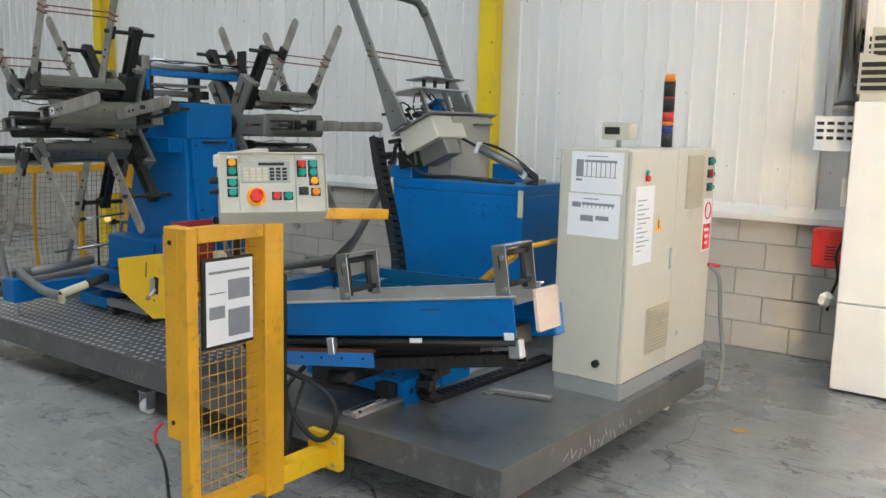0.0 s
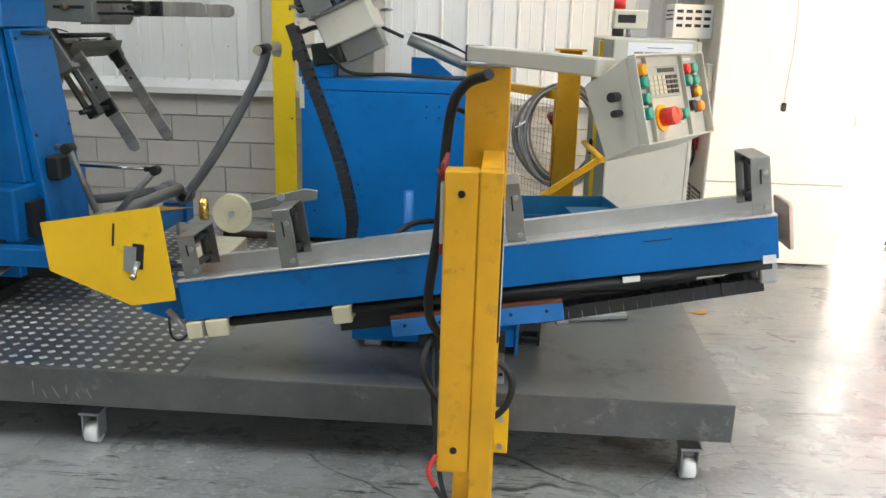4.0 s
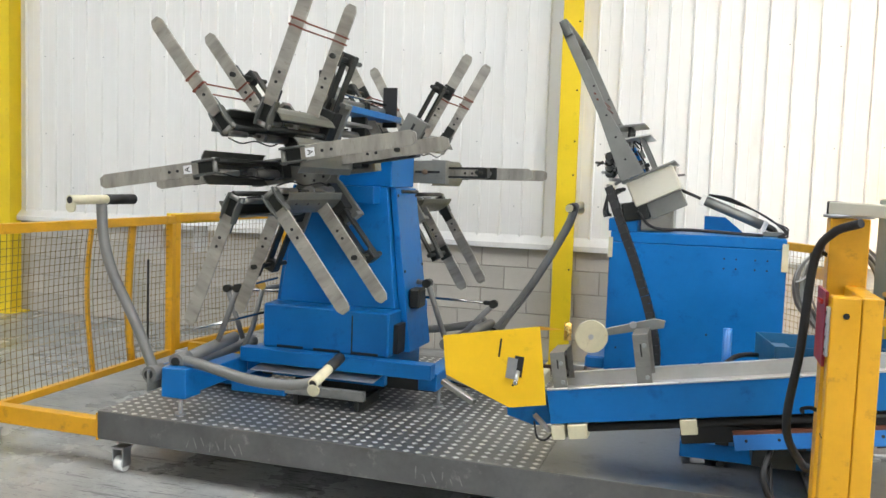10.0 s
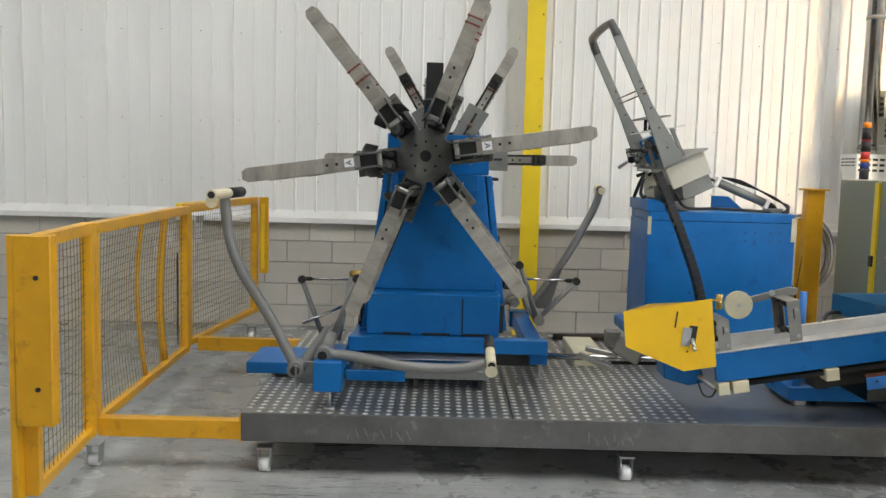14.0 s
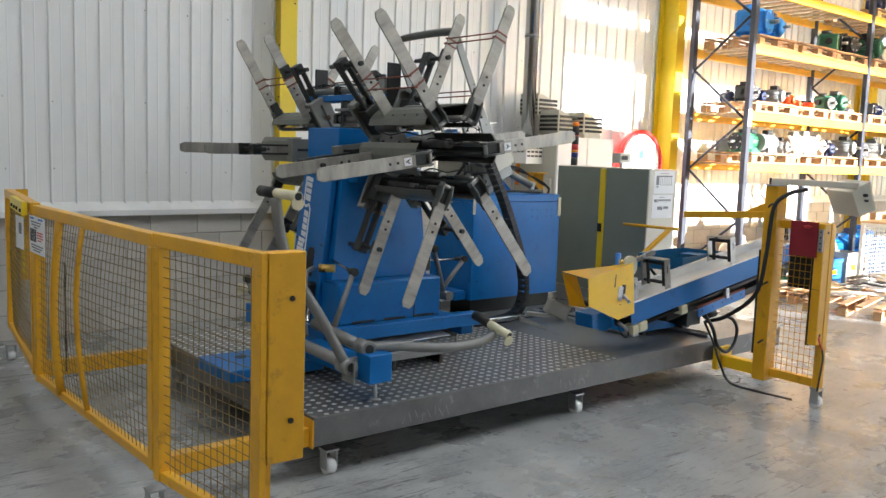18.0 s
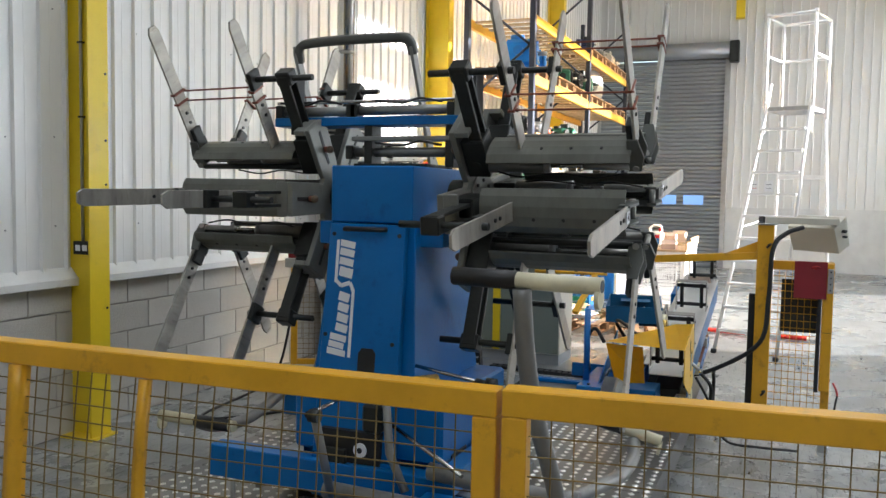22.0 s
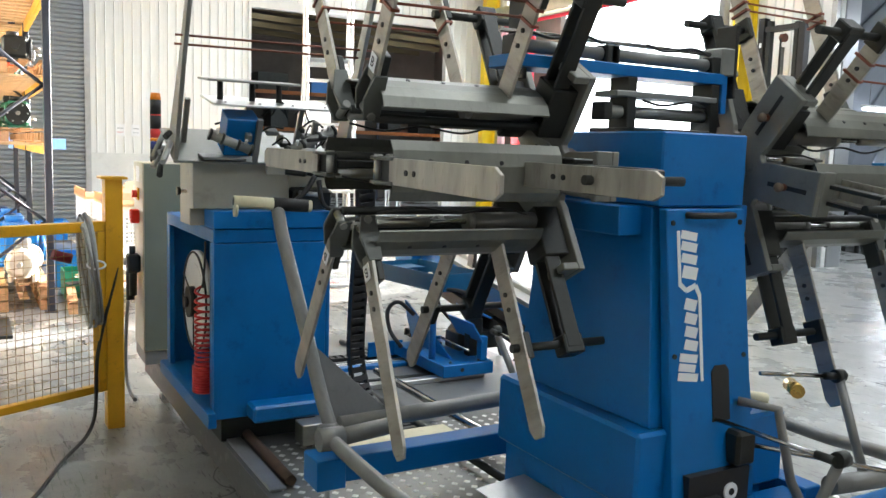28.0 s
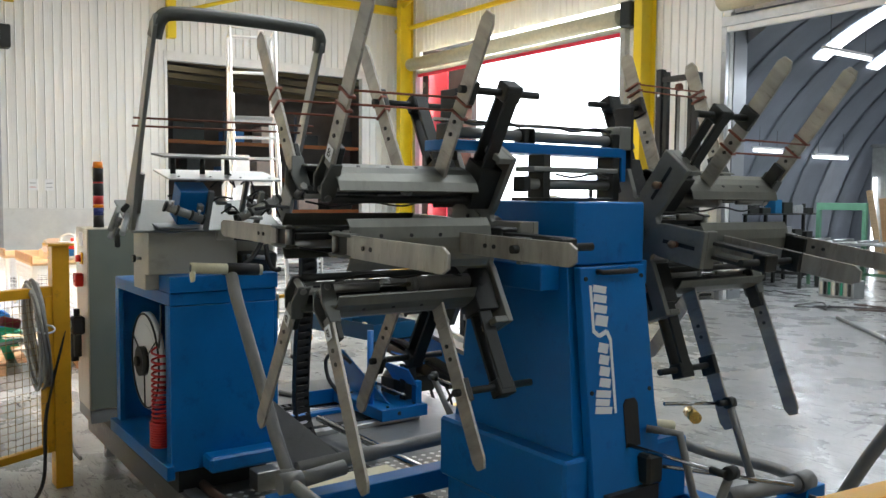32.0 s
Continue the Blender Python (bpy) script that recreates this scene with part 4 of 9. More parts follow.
def turret(label, hub_xy, hub_z, turn, offset, tip, ch, lettered, wires):
    """A hub with six stations; turn lays local +y outwards."""
    hubm = Matrix.Translation((hub_xy[0], hub_xy[1], hub_z)) @ Matrix.Rotation(turn, 4, 'Z')
    t = thing("winding_turret", label, "turret", (0, 0, 0), "winding turrets")
    h = part("hub", cyl(bnew(), (0, -0.10, 0), (0, -0.0005, 0), 0.085, 24), M_DSTEEL, t)
    star = part("star_casting", prism(bnew(), star_outline(0.17, 0.40, 0.145, 0.155), Matrix.Rotation(offset, 4, 'Y') @ plane_xz(0.0), 0.026, 0.003), M_STAR, t, "grey cast six-armed star plate")
    part("hub_plate", cyl(bnew(), (0, 0.0265, 0), (0, 0.034, 0), 0.115, 28), M_STAR, star)
    part("hub_bore", cyl(bnew(), (0, 0.0345, 0), (0, 0.037, 0), 0.034, 20), M_BLACK, h)
    for k in range(8):
        a = math.pi * k / 4
        part("hub_bolt", cyl(bnew(), (0.085 * math.cos(a), 0.0345, 0.085 * math.sin(a)), (0.085 * math.cos(a), 0.041, 0.085 * math.sin(a)), 0.008, 8), M_BLACK, h)
    proto = new("station")
    proto.parent = t
    station_parts(proto, tip)
    st = [proto]
    for k in range(1, 6):
        c = copy_thing(proto, Matrix.Identity(4))
        c.parent = t
        st.append(c)
    for k, s in enumerate(st):
        s.matrix_basis = Matrix.Rotation(offset + k * math.pi / 3, 4, 'Y')
    me = letter_mesh(ch, 0.042)
    for k in lettered:
        letter_plate(st[k], me)
    for k, radii in wires:
        for rr in radii:
            part("tie_wire", cyl(bnew(), (0.03, YI - 0.01, rr), (0.03, YO + 0.02, rr - 0.006), 0.0045, 6), M_WIRE, st[k], "brown tie wire")
            for y in (YI, YO):
                part("wire_loop", box(bnew(), -0.041, 0.041, y - 0.012, y + 0.016, rr - 0.005, rr + 0.004), M_WIRE, st[k])
    t.matrix_world = hubm
    return t


turret("front winding turret, six stations of worn steel paddles round a hub", (-4.262, 4.22), 1.708, math.pi + radians(-2.0), radians(90 + 8.4), 0.913, "A", (0, 3), ((5, (0.54, 0.47)), (4, (0.74, 0.705))))
turret("rear winding turret, six stations of worn steel paddles round a hub", (-4.115, 4.98), 1.70, radians(-1.5), radians(89.2), 0.91, "B", (1, 2, 4), ((4, (0.58, 0.53)), (5, (0.63, 0.57))))



# ---- base frame under the pillar, with its handle tubes ----
base = thing("turret_base", "blue welded base frame under the winding pillar", "machine base", (-4.3, 4.5, PZ))
part("front_beam", box(bnew(), -4.70, -3.50, 4.13, 4.215, 0.535, 0.62, 0.004), M_BLUE, base)
part("front_beam_web", box(bnew(), -4.66, -3.54, 4.33, 4.36, 0.42, 0.534), M_DSTEEL, base)
part("outer_beam", box(bnew(), -4.82, -4.71, 3.681, 4.239, 0.44, 0.55, 0.004), M_BLUE, base)
part("side_beam", box(bnew(), -4.70, -4.605, 4.216, 5.30, 0.46, 0.60, 0.004), M_BLUE, base)
part("side_beam", box(bnew(), -3.60, -3.49, 4.216, 5.499, 0.455, 0.555, 0.004), M_BLUE, base)
part("end_bracket", box(bnew(), -4.918, -4.908, 3.545, 3.67, 0.455, 0.575, 0.002), M_PLATE, base, "bare steel angle plate")
part("end_bracket", box(bnew(), -4.907, -4.821, 3.655, 3.67, 0.455, 0.575, 0.002), M_PLATE, base)
part("end_block", box(bnew(), -4.82, -4.67, 3.54, 3.68, 0.44, 0.60, 0.004), M_BLUE, base)
part("end_block", box(bnew(), -3.62, -3.47, 5.50, 5.62, 0.44, 0.56, 0.004), M_BLUE, base)
part("low_plate", box(bnew(), -5.33, -4.70, 4.215, 4.65, 0.36, 0.43, 0.004), M_BLUE, base, "low blue outrigger plate")
part("plate_hole", cyl(bnew(), (-5.12, 4.50, 0.4302), (-5.12, 4.50, 0.433), 0.035, 14), M_BLACK, base)
part("skid", box(bnew(), -5.16, -4.74, 4.25, 4.60, PZ + 0.001, 0.359, 0.003), M_DSTEEL, base, "dark steel packing plate")
part("apron_bar", box(bnew(), -4.35, -3.86, 4.04, 4.08, 0.395, 0.45, 0.003), M_PLATE, base, "bare steel bar")
part("apron_bar", box(bnew(), -4.70, -4.351, 4.04, 4.08, 0.375, 0.435, 0.003), M_BLUE, base)
part("drip_sheet", obox(bnew(), pose(-4.205, 4.19, 0.516, 6, 0, 0), 0.78, 0.24, 0.006, 0.001), M_GALV, base, "bent bright sheet steel apron")
part("drip_sheet", obox(bnew(), pose(-4.30, 5.02, 0.516, -6, 0, 0), 0.64, 0.22, 0.006, 0.001), M_GALV, base, "bent bright sheet steel apron")
part("apron_bar", box(bnew(), -4.60, -3.99, 5.09, 5.125, 0.395, 0.45, 0.003), M_PLATE, base)
part("lower_plinth", box(bnew(), -4.45, -3.96, 4.362, 5.0, PZ, 0.50), M_DSTEEL, base)
for ax in (-4.30, -3.92):
    part("apron_foot", box(bnew(), ax, ax + 0.03, 4.05, 4.361, PZ, 0.394, 0.002), M_DSTEEL, base)
for fx, fy in ((-4.74, 3.60), (-3.55, 5.55), (-4.66, 5.2), (-3.52, 4.36)):
    part("foot_screw", cyl(bnew(), (fx, fy, PZ), (fx, fy, 0.44), 0.012, 8), M_GALV, base)
    part("foot_pad", cyl(bnew(), (fx, fy, PZ), (fx, fy, PZ + 0.012), 0.03, 12), M_GALV, base)


def grip(parent, p, q, flip=False):
    """A T-handle tube whose one half is a black sleeve and the other a cream tube with a lug."""
    p, q = Vector(p), Vector(q)
    mid = (p + q) / 2
    g = part("cross_tube", cyl(bnew(), p, q, 0.026, 16), M_CREAM, parent, "cream cross handle")
    a, b = (p, mid) if flip else (mid, q)
    part("sleeve", cyl(bnew(), a + (b - a) * 0.1, b, 0.029, 16), M_BLACK, g)
    e = q if flip else p
    d = (p - q).normalized() * (-1 if flip else 1)
    part("tube_bore", cyl(bnew(), e + d * 0.0005, e + d * 0.002, 0.019, 14), M_BLACK, g)
    part("lug", cyl(bnew(), e - d * 0.015 + Vector((0, 0, -0.035)), e - d * 0.002 + Vector((0, 0, -0.035)), 0.032, 14), M_CREAM, g)
    return g


def handle_frame(label, pts, g0, g1, flip, shaft=None, lever=None, rod=None):
    """A bent grey lifting tube with a T-handle, its pivot shaft, lever and push rod."""
    t = thing("lifting_handle", label, "handle", pts[0], "bent lifting handles")
    part("bent_tube", tube(bnew(), spline(pts, 7), 0.029, 14), M_GREYP, t)
    grip(t, g0, g1, flip)
    b = Vector(pts[0])
    part("pivot_boss", cyl(bnew(), b + Vector((0, -0.05, 0)), b + Vector((0, 0.05, 0)), 0.045, 18), M_GREYP, t)
    part("pivot_cap", cyl(bnew(), b + Vector((0, -0.06, 0)), b + Vector((0, -0.051, 0)), 0.025, 12), M_DSTEEL, t)
    if shaft:
        part("pivot_shaft", cyl(bnew(), *shaft, 0.034, 16), M_GREYP, t)
    if lever:
        L = part("lever", tube(bnew(), lever, 0.017, 8), M_GREYP, t)
        part("lever_eye", cyl(bnew(), Vector(lever[1]) + Vector((0, -0.02, 0)), Vector(lever[1]) + Vector((0, 0.02, 0)), 0.025, 12), M_DSTEEL, L)
    if rod:
        R_ = part("push_rod", cyl(bnew(), *rod, 0.008, 10), M_CHROME, t)
        part("rod_end", cyl(bnew(), rod[0], Vector(rod[0]) + (Vector(rod[1]) - Vector(rod[0])) * 0.14, 0.014, 10), M_DSTEEL, R_)
    return t


handle_frame("bent grey tube handle standing up, cream and black T-grip", [(-4.92, 3.62, 0.545), (-5.06, 3.64, 0.80), (-5.23, 3.66, 1.07), (-5.30, 3.67, 1.26), (-5.325, 3.68, 1.455)],
             (-5.33, 3.44, 1.475), (-5.29, 3.91, 1.478), False, ((-4.90, 3.66, 0.545), (-4.88, 4.60, 0.56)), [(-4.92, 4.55, 0.55), (-5.05, 4.55, 0.90)], [(-5.05, 4.58, 0.90), (-4.62, 4.60, 0.90)])
handle_frame("bent grey tube handle lying low, cream T-grip", [(-4.78, 3.66, 0.62), (-4.60, 3.60, 0.62), (-4.30, 3.55, 0.585), (-4.05, 3.54, 0.585), (-3.90, 3.56, 0.615)],
             (-3.88, 3.44, 0.63), (-3.88, 3.76, 0.70), False, ((-4.78, 3.68, 0.62), (-4.78, 4.2, 0.66)), [(-4.78, 4.0, 0.64), (-4.64, 4.0, 0.99)], [(-4.64, 4.02, 0.99), (-4.58, 4.35, 1.02)])
far_handle = handle_frame("bent grey tube handle on the far side, standing up", [(-3.47, 5.50, 0.61), (-3.36, 5.51, 0.75), (-3.22, 5.52, 0.96), (-3.09, 5.54, 1.19), (-2.995, 5.56, 1.38), (-2.96, 5.57, 1.49)],
             (-2.975, 5.42, 1.495), (-2.945, 5.76, 1.515), True, ((-3.50, 5.48, 0.655), (-3.52, 4.45, 0.685)), [(-3.50, 4.6, 0.68), (-3.27, 4.6, 0.925)], [(-3.27, 4.62, 0.925), (-3.72, 4.64, 0.93)])
handle_frame("bent grey tube handle low at the rear", [(-3.60, 5.56, 0.64), (-3.85, 5.52, 0.59), (-4.15, 5.48, 0.56), (-4.42, 5.46, 0.59), (-4.56, 5.46, 0.64)],
             (-4.57, 5.26, 0.65), (-4.57, 5.68, 0.655), True, ((-3.60, 5.54, 0.64), (-3.60, 5.30, 0.66)), None, None)
bm = bnew()
bm.faces.new([bm.verts.new(q) for q in ((-3.225, 5.50, 0.93), (-3.36, 5.20, 0.64), (-3.46, 5.46, 0.60), (-3.45, 5.49, 0.61))])
bmesh.ops.solidify(bm, geom=bm.faces[:], thickness=0.010)
part("web_plate", bm, M_GREYP, far_handle, "grey welded web plate")
cr = thing("crank_linkage", "dark crank and rods in the pillar's side opening", "linkage", (-4.62, 4.5, 0.9))
bm = prism(bnew(), [(4.53, 0.89), (4.61, 0.89), (4.61, 1.055), (4.595, 1.075), (4.545, 1.075), (4.53, 1.055)], plane_yz(0.0), 0.004)
for v in bm.verts:
    v.co.x += panel_x(v.co.z) - 0.0035
part("opening", bm, M_BLACK, cr)
part("crank_arm", tube(bnew(), [(-4.62, 4.50, 0.95), (-4.72, 4.42, 0.94), (-4.76, 4.38, 0.70), (-4.78, 4.3, 0.56)], 0.017, 8), M_GREYP, cr)
part("gearbox", box(bnew(), -4.68, -4.61, 4.46, 4.55, 0.74, 0.86, 0.012), M_DSTEEL, cr)
part("brass_stub", cyl(bnew(), (-4.70, 4.30, 0.98), (-4.62, 4.24, 0.98), 0.025, 12), M_BRASS, cr)
part("rod", cyl(bnew(), (-4.66, 4.45, 0.80), (-4.95, 4.0, 0.72), 0.009, 8), M_CHROME, cr)

cr2 = thing("crank_linkage", "dark crank and rods at the pillar's far opening", "linkage", (-3.7, 4.5, 0.9))
part("crank_arm", tube(bnew(), [(-3.72, 4.50, 1.04), (-3.65, 4.49, 1.035), (-3.54, 4.5, 0.72)], 0.017, 8), M_GREYP, cr2)
part("crank_eye", cyl(bnew(), (-3.655, 4.46, 1.035), (-3.655, 4.53, 1.035), 0.026, 12), M_DSTEEL, cr2)
part("gearbox", box(bnew(), -3.76, -3.69, 4.46, 4.58, 0.88, 1.0, 0.012), M_DSTEEL, cr2)
part("dark_opening", box(bnew(), -3.7895, -3.76, 4.30, 4.62, 0.63, 0.80), M_BLACK, cr2)

# logo on the pillar: plain pale strokes, no letters
logo = thing("pillar_emblem", "white stylised emblem painted on the blue pillar", "emblem", (-4.57, 4.62, 1.25))


def stroke(y0, z0, y1, z1, w):
    a, b = Vector((panel_x(z0) - 0.0005, y0, z0)), Vector((panel_x(z1) - 0.0005, y1, z1))
    d = (b - a).normalized()
    s = d.cross(Vector((1, 0, 0))).normalized() * w / 2
    bm = bnew()
    f = bm.faces.new([bm.verts.new(p) for p in (a + s, b + s, b - s, a - s)])
    r = bmesh.ops.extrude_face_region(bm, geom=[f])
    bmesh.ops.translate(bm, verts=[v for v in r["geom"] if isinstance(v, bmesh.types.BMVert)], vec=(-0.002, 0, 0))
    bmesh.ops.recalc_face_normals(bm, faces=bm.faces)
    return bm


# long underline, rising swash and overline, then upright blocks of two heights
for seg in ((4.655, 1.03, 4.655, 1.315, 0.013), (4.7425, 1.345, 4.7425, 1.525, 0.013), (4.655, 1.31, 4.672, 1.345, 0.015), (4.672, 1.345, 4.715, 1.33, 0.018), (4.715, 1.33, 4.7425, 1.352, 0.016)):
    part("emblem_stroke", stroke(*seg), M_PAPER, logo)
for z0, z1, lo, hi in ((1.035, 1.062, 4.674, 4.762), (1.066, 1.092, 4.684, 4.757), (1.096, 1.124, 4.674, 4.752), (1.134, 1.168, 4.672, 4.728), (1.176, 1.212, 4.672, 4.724), (1.22, 1.256, 4.672, 4.722), (1.264, 1.302, 4.672, 4.722),
                      (1.366, 1.408, 4.664, 4.728), (1.417, 1.448, 4.664, 4.73), (1.457, 1.487, 4.662, 4.73), (1.494, 1.522, 4.66, 4.73)):
    part("emblem_block", stroke(hi, (z0 + z1) / 2 + 0.006, lo, (z0 + z1) / 2 - 0.006, z1 - z0), M_PAPER, logo)

# slide unit with two air cylinders on top of the pillar
slide = thing("slide_unit", "blue and steel slide with two air cylinders on the pillar", "slide", (-4.2, 4.55, 1.845))
part("post", box(bnew(), -4.28, -4.18, 4.72, 4.76, 1.846, 2.034, 0.003), M_DSTEEL, slide)
part("post", box(bnew(), -4.28, -4.18, 4.32, 4.36, 1.846, 2.034, 0.003), M_DSTEEL, slide)
part("foot_plate", box(bnew(), -4.34, -4.10, 4.42, 4.78, 1.846, 1.86, 0.002), M_DSTEEL, slide)
part("blue_beam", box(bnew(), -4.28, -4.13, 4.30, 5.24, 2.035, 2.075, 0.003), M_BLUE, slide)
part("blue_drop", box(bnew(), -4.27, -4.14, 4.27, 4.30, 1.93, 2.075, 0.003), M_BLUE, slide)
part("steel_beam", box(bnew(), -4.29, -4.17, 4.34, 4.82, 1.965, 1.985, 0.003), M_ALU, slide)
for z, y0, y1 in ((2.105, 4.36, 4.80), (1.915, 4.36, 4.82), (2.105, 4.86, 5.20)):
    c = part("air_cylinder", cyl(bnew(), (-4.24, y0, z), (-4.24, y1, z), 0.022, 16), M_ALU, slide)
    part("cylinder_head", box(bnew(), -4.275, -4.205, y0 - 0.05, y0 - 0.001, z - 0.032, z + 0.03, 0.004), M_DSTEEL, c)
    part("cylinder_head", box(bnew(), -4.275, -4.205, y1 + 0.001, y1 + 0.04, z - 0.032, z + 0.03, 0.004), M_DSTEEL, c)
    part("air_line", tube(bnew(), spline([(-4.27, y0 + 0.02, z + 0.03), (-4.29, y0 + 0.12, z + 0.045), (-4.26, y0 + 0.22, z + 0.03), (-4.29, y0 + 0.34, z + 0.04)], 5), 0.005, 6), M_BLACK, c)
part("guide_rod", cyl(bnew(), (-4.22, 4.30, 2.15), (-4.22, 5.26, 2.15), 0.008, 10), M_CHROME, slide)
part("black_plate", box(bnew(), -4.27, -4.17, 4.225, 4.24, 1.99, 2.26, 0.003), M_BLACK, slide, "upright black end plate")
part("black_plate", box(bnew(), -4.24, -4.14, 5.16, 5.175, 2.0, 2.27, 0.003), M_BLACK, slide, "upright black end plate")
part("end_bracket", box(bnew(), -4.28, -4.16, 4.25, 4.32, 2.07, 2.17, 0.004), M_ALU, slide)

# ---- tilted feed tray ----
SL = math.atan2(0.345, 2.12)
MT = Matrix.Translation((-2.728, 3.45, 0.722)) @ Matrix.Rotation(-SL, 4, 'Y')
TL, TW = 2.16, 0.25


def tb(bm, x0, x1, y0, y1, z0, z1, bev=0.0):
    return obox(bm, MT @ Matrix.Translation(((x0 + x1) / 2, (y0 + y1) / 2, (z0 + z1) / 2)), abs(x1 - x0), abs(y1 - y0), abs(z1 - z0), bev)


def tp(x, y, z):
    return MT @ Vector((x, y, z))


tray = thing("feed_tray", "long tilted blue feed tray with an aluminium channel", "feed tray", (-1.7, 3.6, PZ))
part("front_panel", tb(bnew(), 0, TL, 0, 0.006, -0.155, -0.004, 0.001), M_BLUE, tray)
part("rear_panel", tb(bnew(), 0, TL, TW - 0.006, TW, -0.12, -0.004, 0.001), M_BLUE, tray)
ch = part("channel_floor", tb(bnew(), 0, TL, 0.03, TW - 0.03, -0.035, -0.031), M_CHROME2, tray, "bright aluminium channel")
part("front_lip", tb(bnew(), 0, TL, -0.004, 0.03, -0.003, 0.004, 0.001), M_CHROME2, ch)
part("front_wall", tb(bnew(), 0, TL, 0.026, 0.03, -0.031, -0.004), M_CHROME2, ch)
part("rear_wall", tb(bnew(), 0, TL, TW - 0.03, TW - 0.026, -0.031, 0.03), M_CHROME2, ch)
part("rear_lip", tb(bnew(), 0, TL, TW - 0.026, TW + 0.004, 0.024, 0.03), M_CHROME2, ch)
for k in range(9):
    part("lip_screw", cyl(bnew(), tp(0.1 + 0.24 * k, -0.006, 0.0), tp(0.1 + 0.24 * k, -0.0042, 0.0), 0.006, 8), M_GALV, ch)
part("under_beam", tb(bnew(), 0.05, TL - 0.05, 0.05, 0.2, -0.21, -0.13, 0.004), M_DSTEEL, tray)
part("black_rail", cyl(bnew(), tp(0.1, 0.03, -0.185), tp(TL - 0.02, 0.03, -0.185), 0.017, 12), M_BLACK, tray)
part("brown_rail", tb(bnew(), 0.77, 1.40, 0.0, 0.02, -0.235, -0.22), M_RUST, tray)
part("lower_panel", tb(bnew(), 0.77, 1.40, -0.004, 0.004, -0.30, -0.235, 0.001), M_BLUEP, tray, "light blue lower panel")
for k in range(5):
    part("panel_screw", cyl(bnew(), tp(0.82 + 0.13 * k, -0.006, -0.26), tp(0.82 + 0.13 * k, -0.0042, -0.26), 0.007, 8), M_BLACK, tray)
for x, w in ((0.0, 0.06), (0.075, 0.085), (0.56, 0.07)):
    part("foam_block", tb(bnew(), x, x + w, -0.012, 0.07, -0.225, -0.16, 0.004), M_CREAM, tray, "cream foam pad")
part("end_stop", tb(bnew(), 2.10, 2.16, 0.02, 0.06, -0.25, -0.17, 0.006), M_GALV, tray)
part("white_tape", tb(bnew(), 2.105, 2.15, -0.002, 0.0, -0.17, -0.14), M_WHITE, tray)
part("white_strip", tb(bnew(), 1.62, 1.68, -0.002, 0.01, -0.185, -0.165), M_WHITE, tray)
part("clip", tb(bnew(), 1.13, 1.172, -0.012, 0.02, -0.245, -0.165, 0.004), M_GALV, tray, "bright steel clip")
part("end_flap", tb(bnew(), TL + 0.06, TL + 0.068, 0.06, 0.24, -0.15, 0.02, 0.01), M_SKIN, tray, "bare pinkish card flap")
part("blue_end_cover", tb(bnew(), TL - 0.25, TL + 0.03, 0.255, 0.34, -0.20, -0.07, 0.006), M_BLUE, tray)
part("panel_slot", tb(bnew(), 1.70, 1.80, -0.0015, -0.0003, -0.045, -0.041), M_BLACK, tray)


def portal(x, h=0.215, w=0.065):
    """A roller portal standing across the tray."""
    p = part("roller_portal", tb(bnew(), x, x + w, 0.008, TW - 0.03, h - 0.004, h, 0.001), M_STEEL, tray, "steel roller portal")
    for y in (0.008, TW - 0.034):
        part("cheek", tb(bnew(), x, x + w, y, y + 0.004, 0.005, h - 0.004, 0.001), M_STEEL, p)
    for zz in (0.045, h - 0.035):
        part("roller", cyl(bnew(), tp(x + w * 0.5, 0.013, zz), tp(x + w * 0.5, TW - 0.036, zz), 0.013, 12), M_BLACK, p)
    for yy in (0.045, TW - 0.07):
        part("side_roller", cyl(bnew(), tp(x + w * 0.5, yy, 0.02), tp(x + w * 0.5, yy, h - 0.02), 0.013, 12), M_BLACK, p)
    for zz in (0.03, h - 0.05):
        part("hex_bolt", cyl(bnew(), tp(x + w * 0.72, 0.0, zz), tp(x + w * 0.72, 0.0075, zz), 0.010, 6), M_GALV, p)
    part("slot", tb(bnew(), x + 0.028, x + 0.034, 0.0066, 0.0078, h * 0.55, h * 0.8), M_BLACK, p)


for k in range(3):
    part("under_cable", tube(bnew(), spline([tp(0.75 + 0.1 * k, 0.10 + 0.03 * k, -0.22), tp(1.1, 0.10 + 0.03 * k, -0.27 - 0.01 * k), tp(1.5, 0.12, -0.25), tp(1.9, 0.10 + 0.04 * k, -0.28), tp(2.1, 0.12, -0.22)], 5), 0.009, 6), M_BLACK, tray)
part("under_tray", tb(bnew(), 0.55, 1.9, 0.12, 0.24, -0.30, -0.215, 0.004), M_BLACK, tray, "black cable trough under the tray")
portal(0.03, 0.165)
portal(0.40, 0.22)
portal(1.23, 0.215)
portal(2.08, 0.205)

disc = thing("guide_disc", "cream white guide wheel on a steel arm above the tray", "guide wheel", (-2.573, 3.6, 0.954))
part("wheel", cyl(bnew(), (-2.573, 3.60, 0.954), (-2.573, 3.625, 0.954), 0.074, 40), M_CREAM, disc)
part("wheel_hub", cyl(bnew(), (-2.573, 3.592, 0.954), (-2.573, 3.5995, 0.954), 0.012, 14), M_GALV, disc)
part("arm", prism(bnew(), [(-2.59, 0.94), (-2.57, 0.975), (-2.42, 1.02), (-2.30, 1.055), (-2.25, 1.05), (-2.255, 1.015), (-2.40, 0.985)], plane_xz(3.632), 0.014, 0.002), M_ALU, disc)
part("arm_bolt", cyl(bnew(), (-2.39, 3.625, 1.02), (-2.39, 3.6315, 1.02), 0.016, 12), M_GALV, disc)
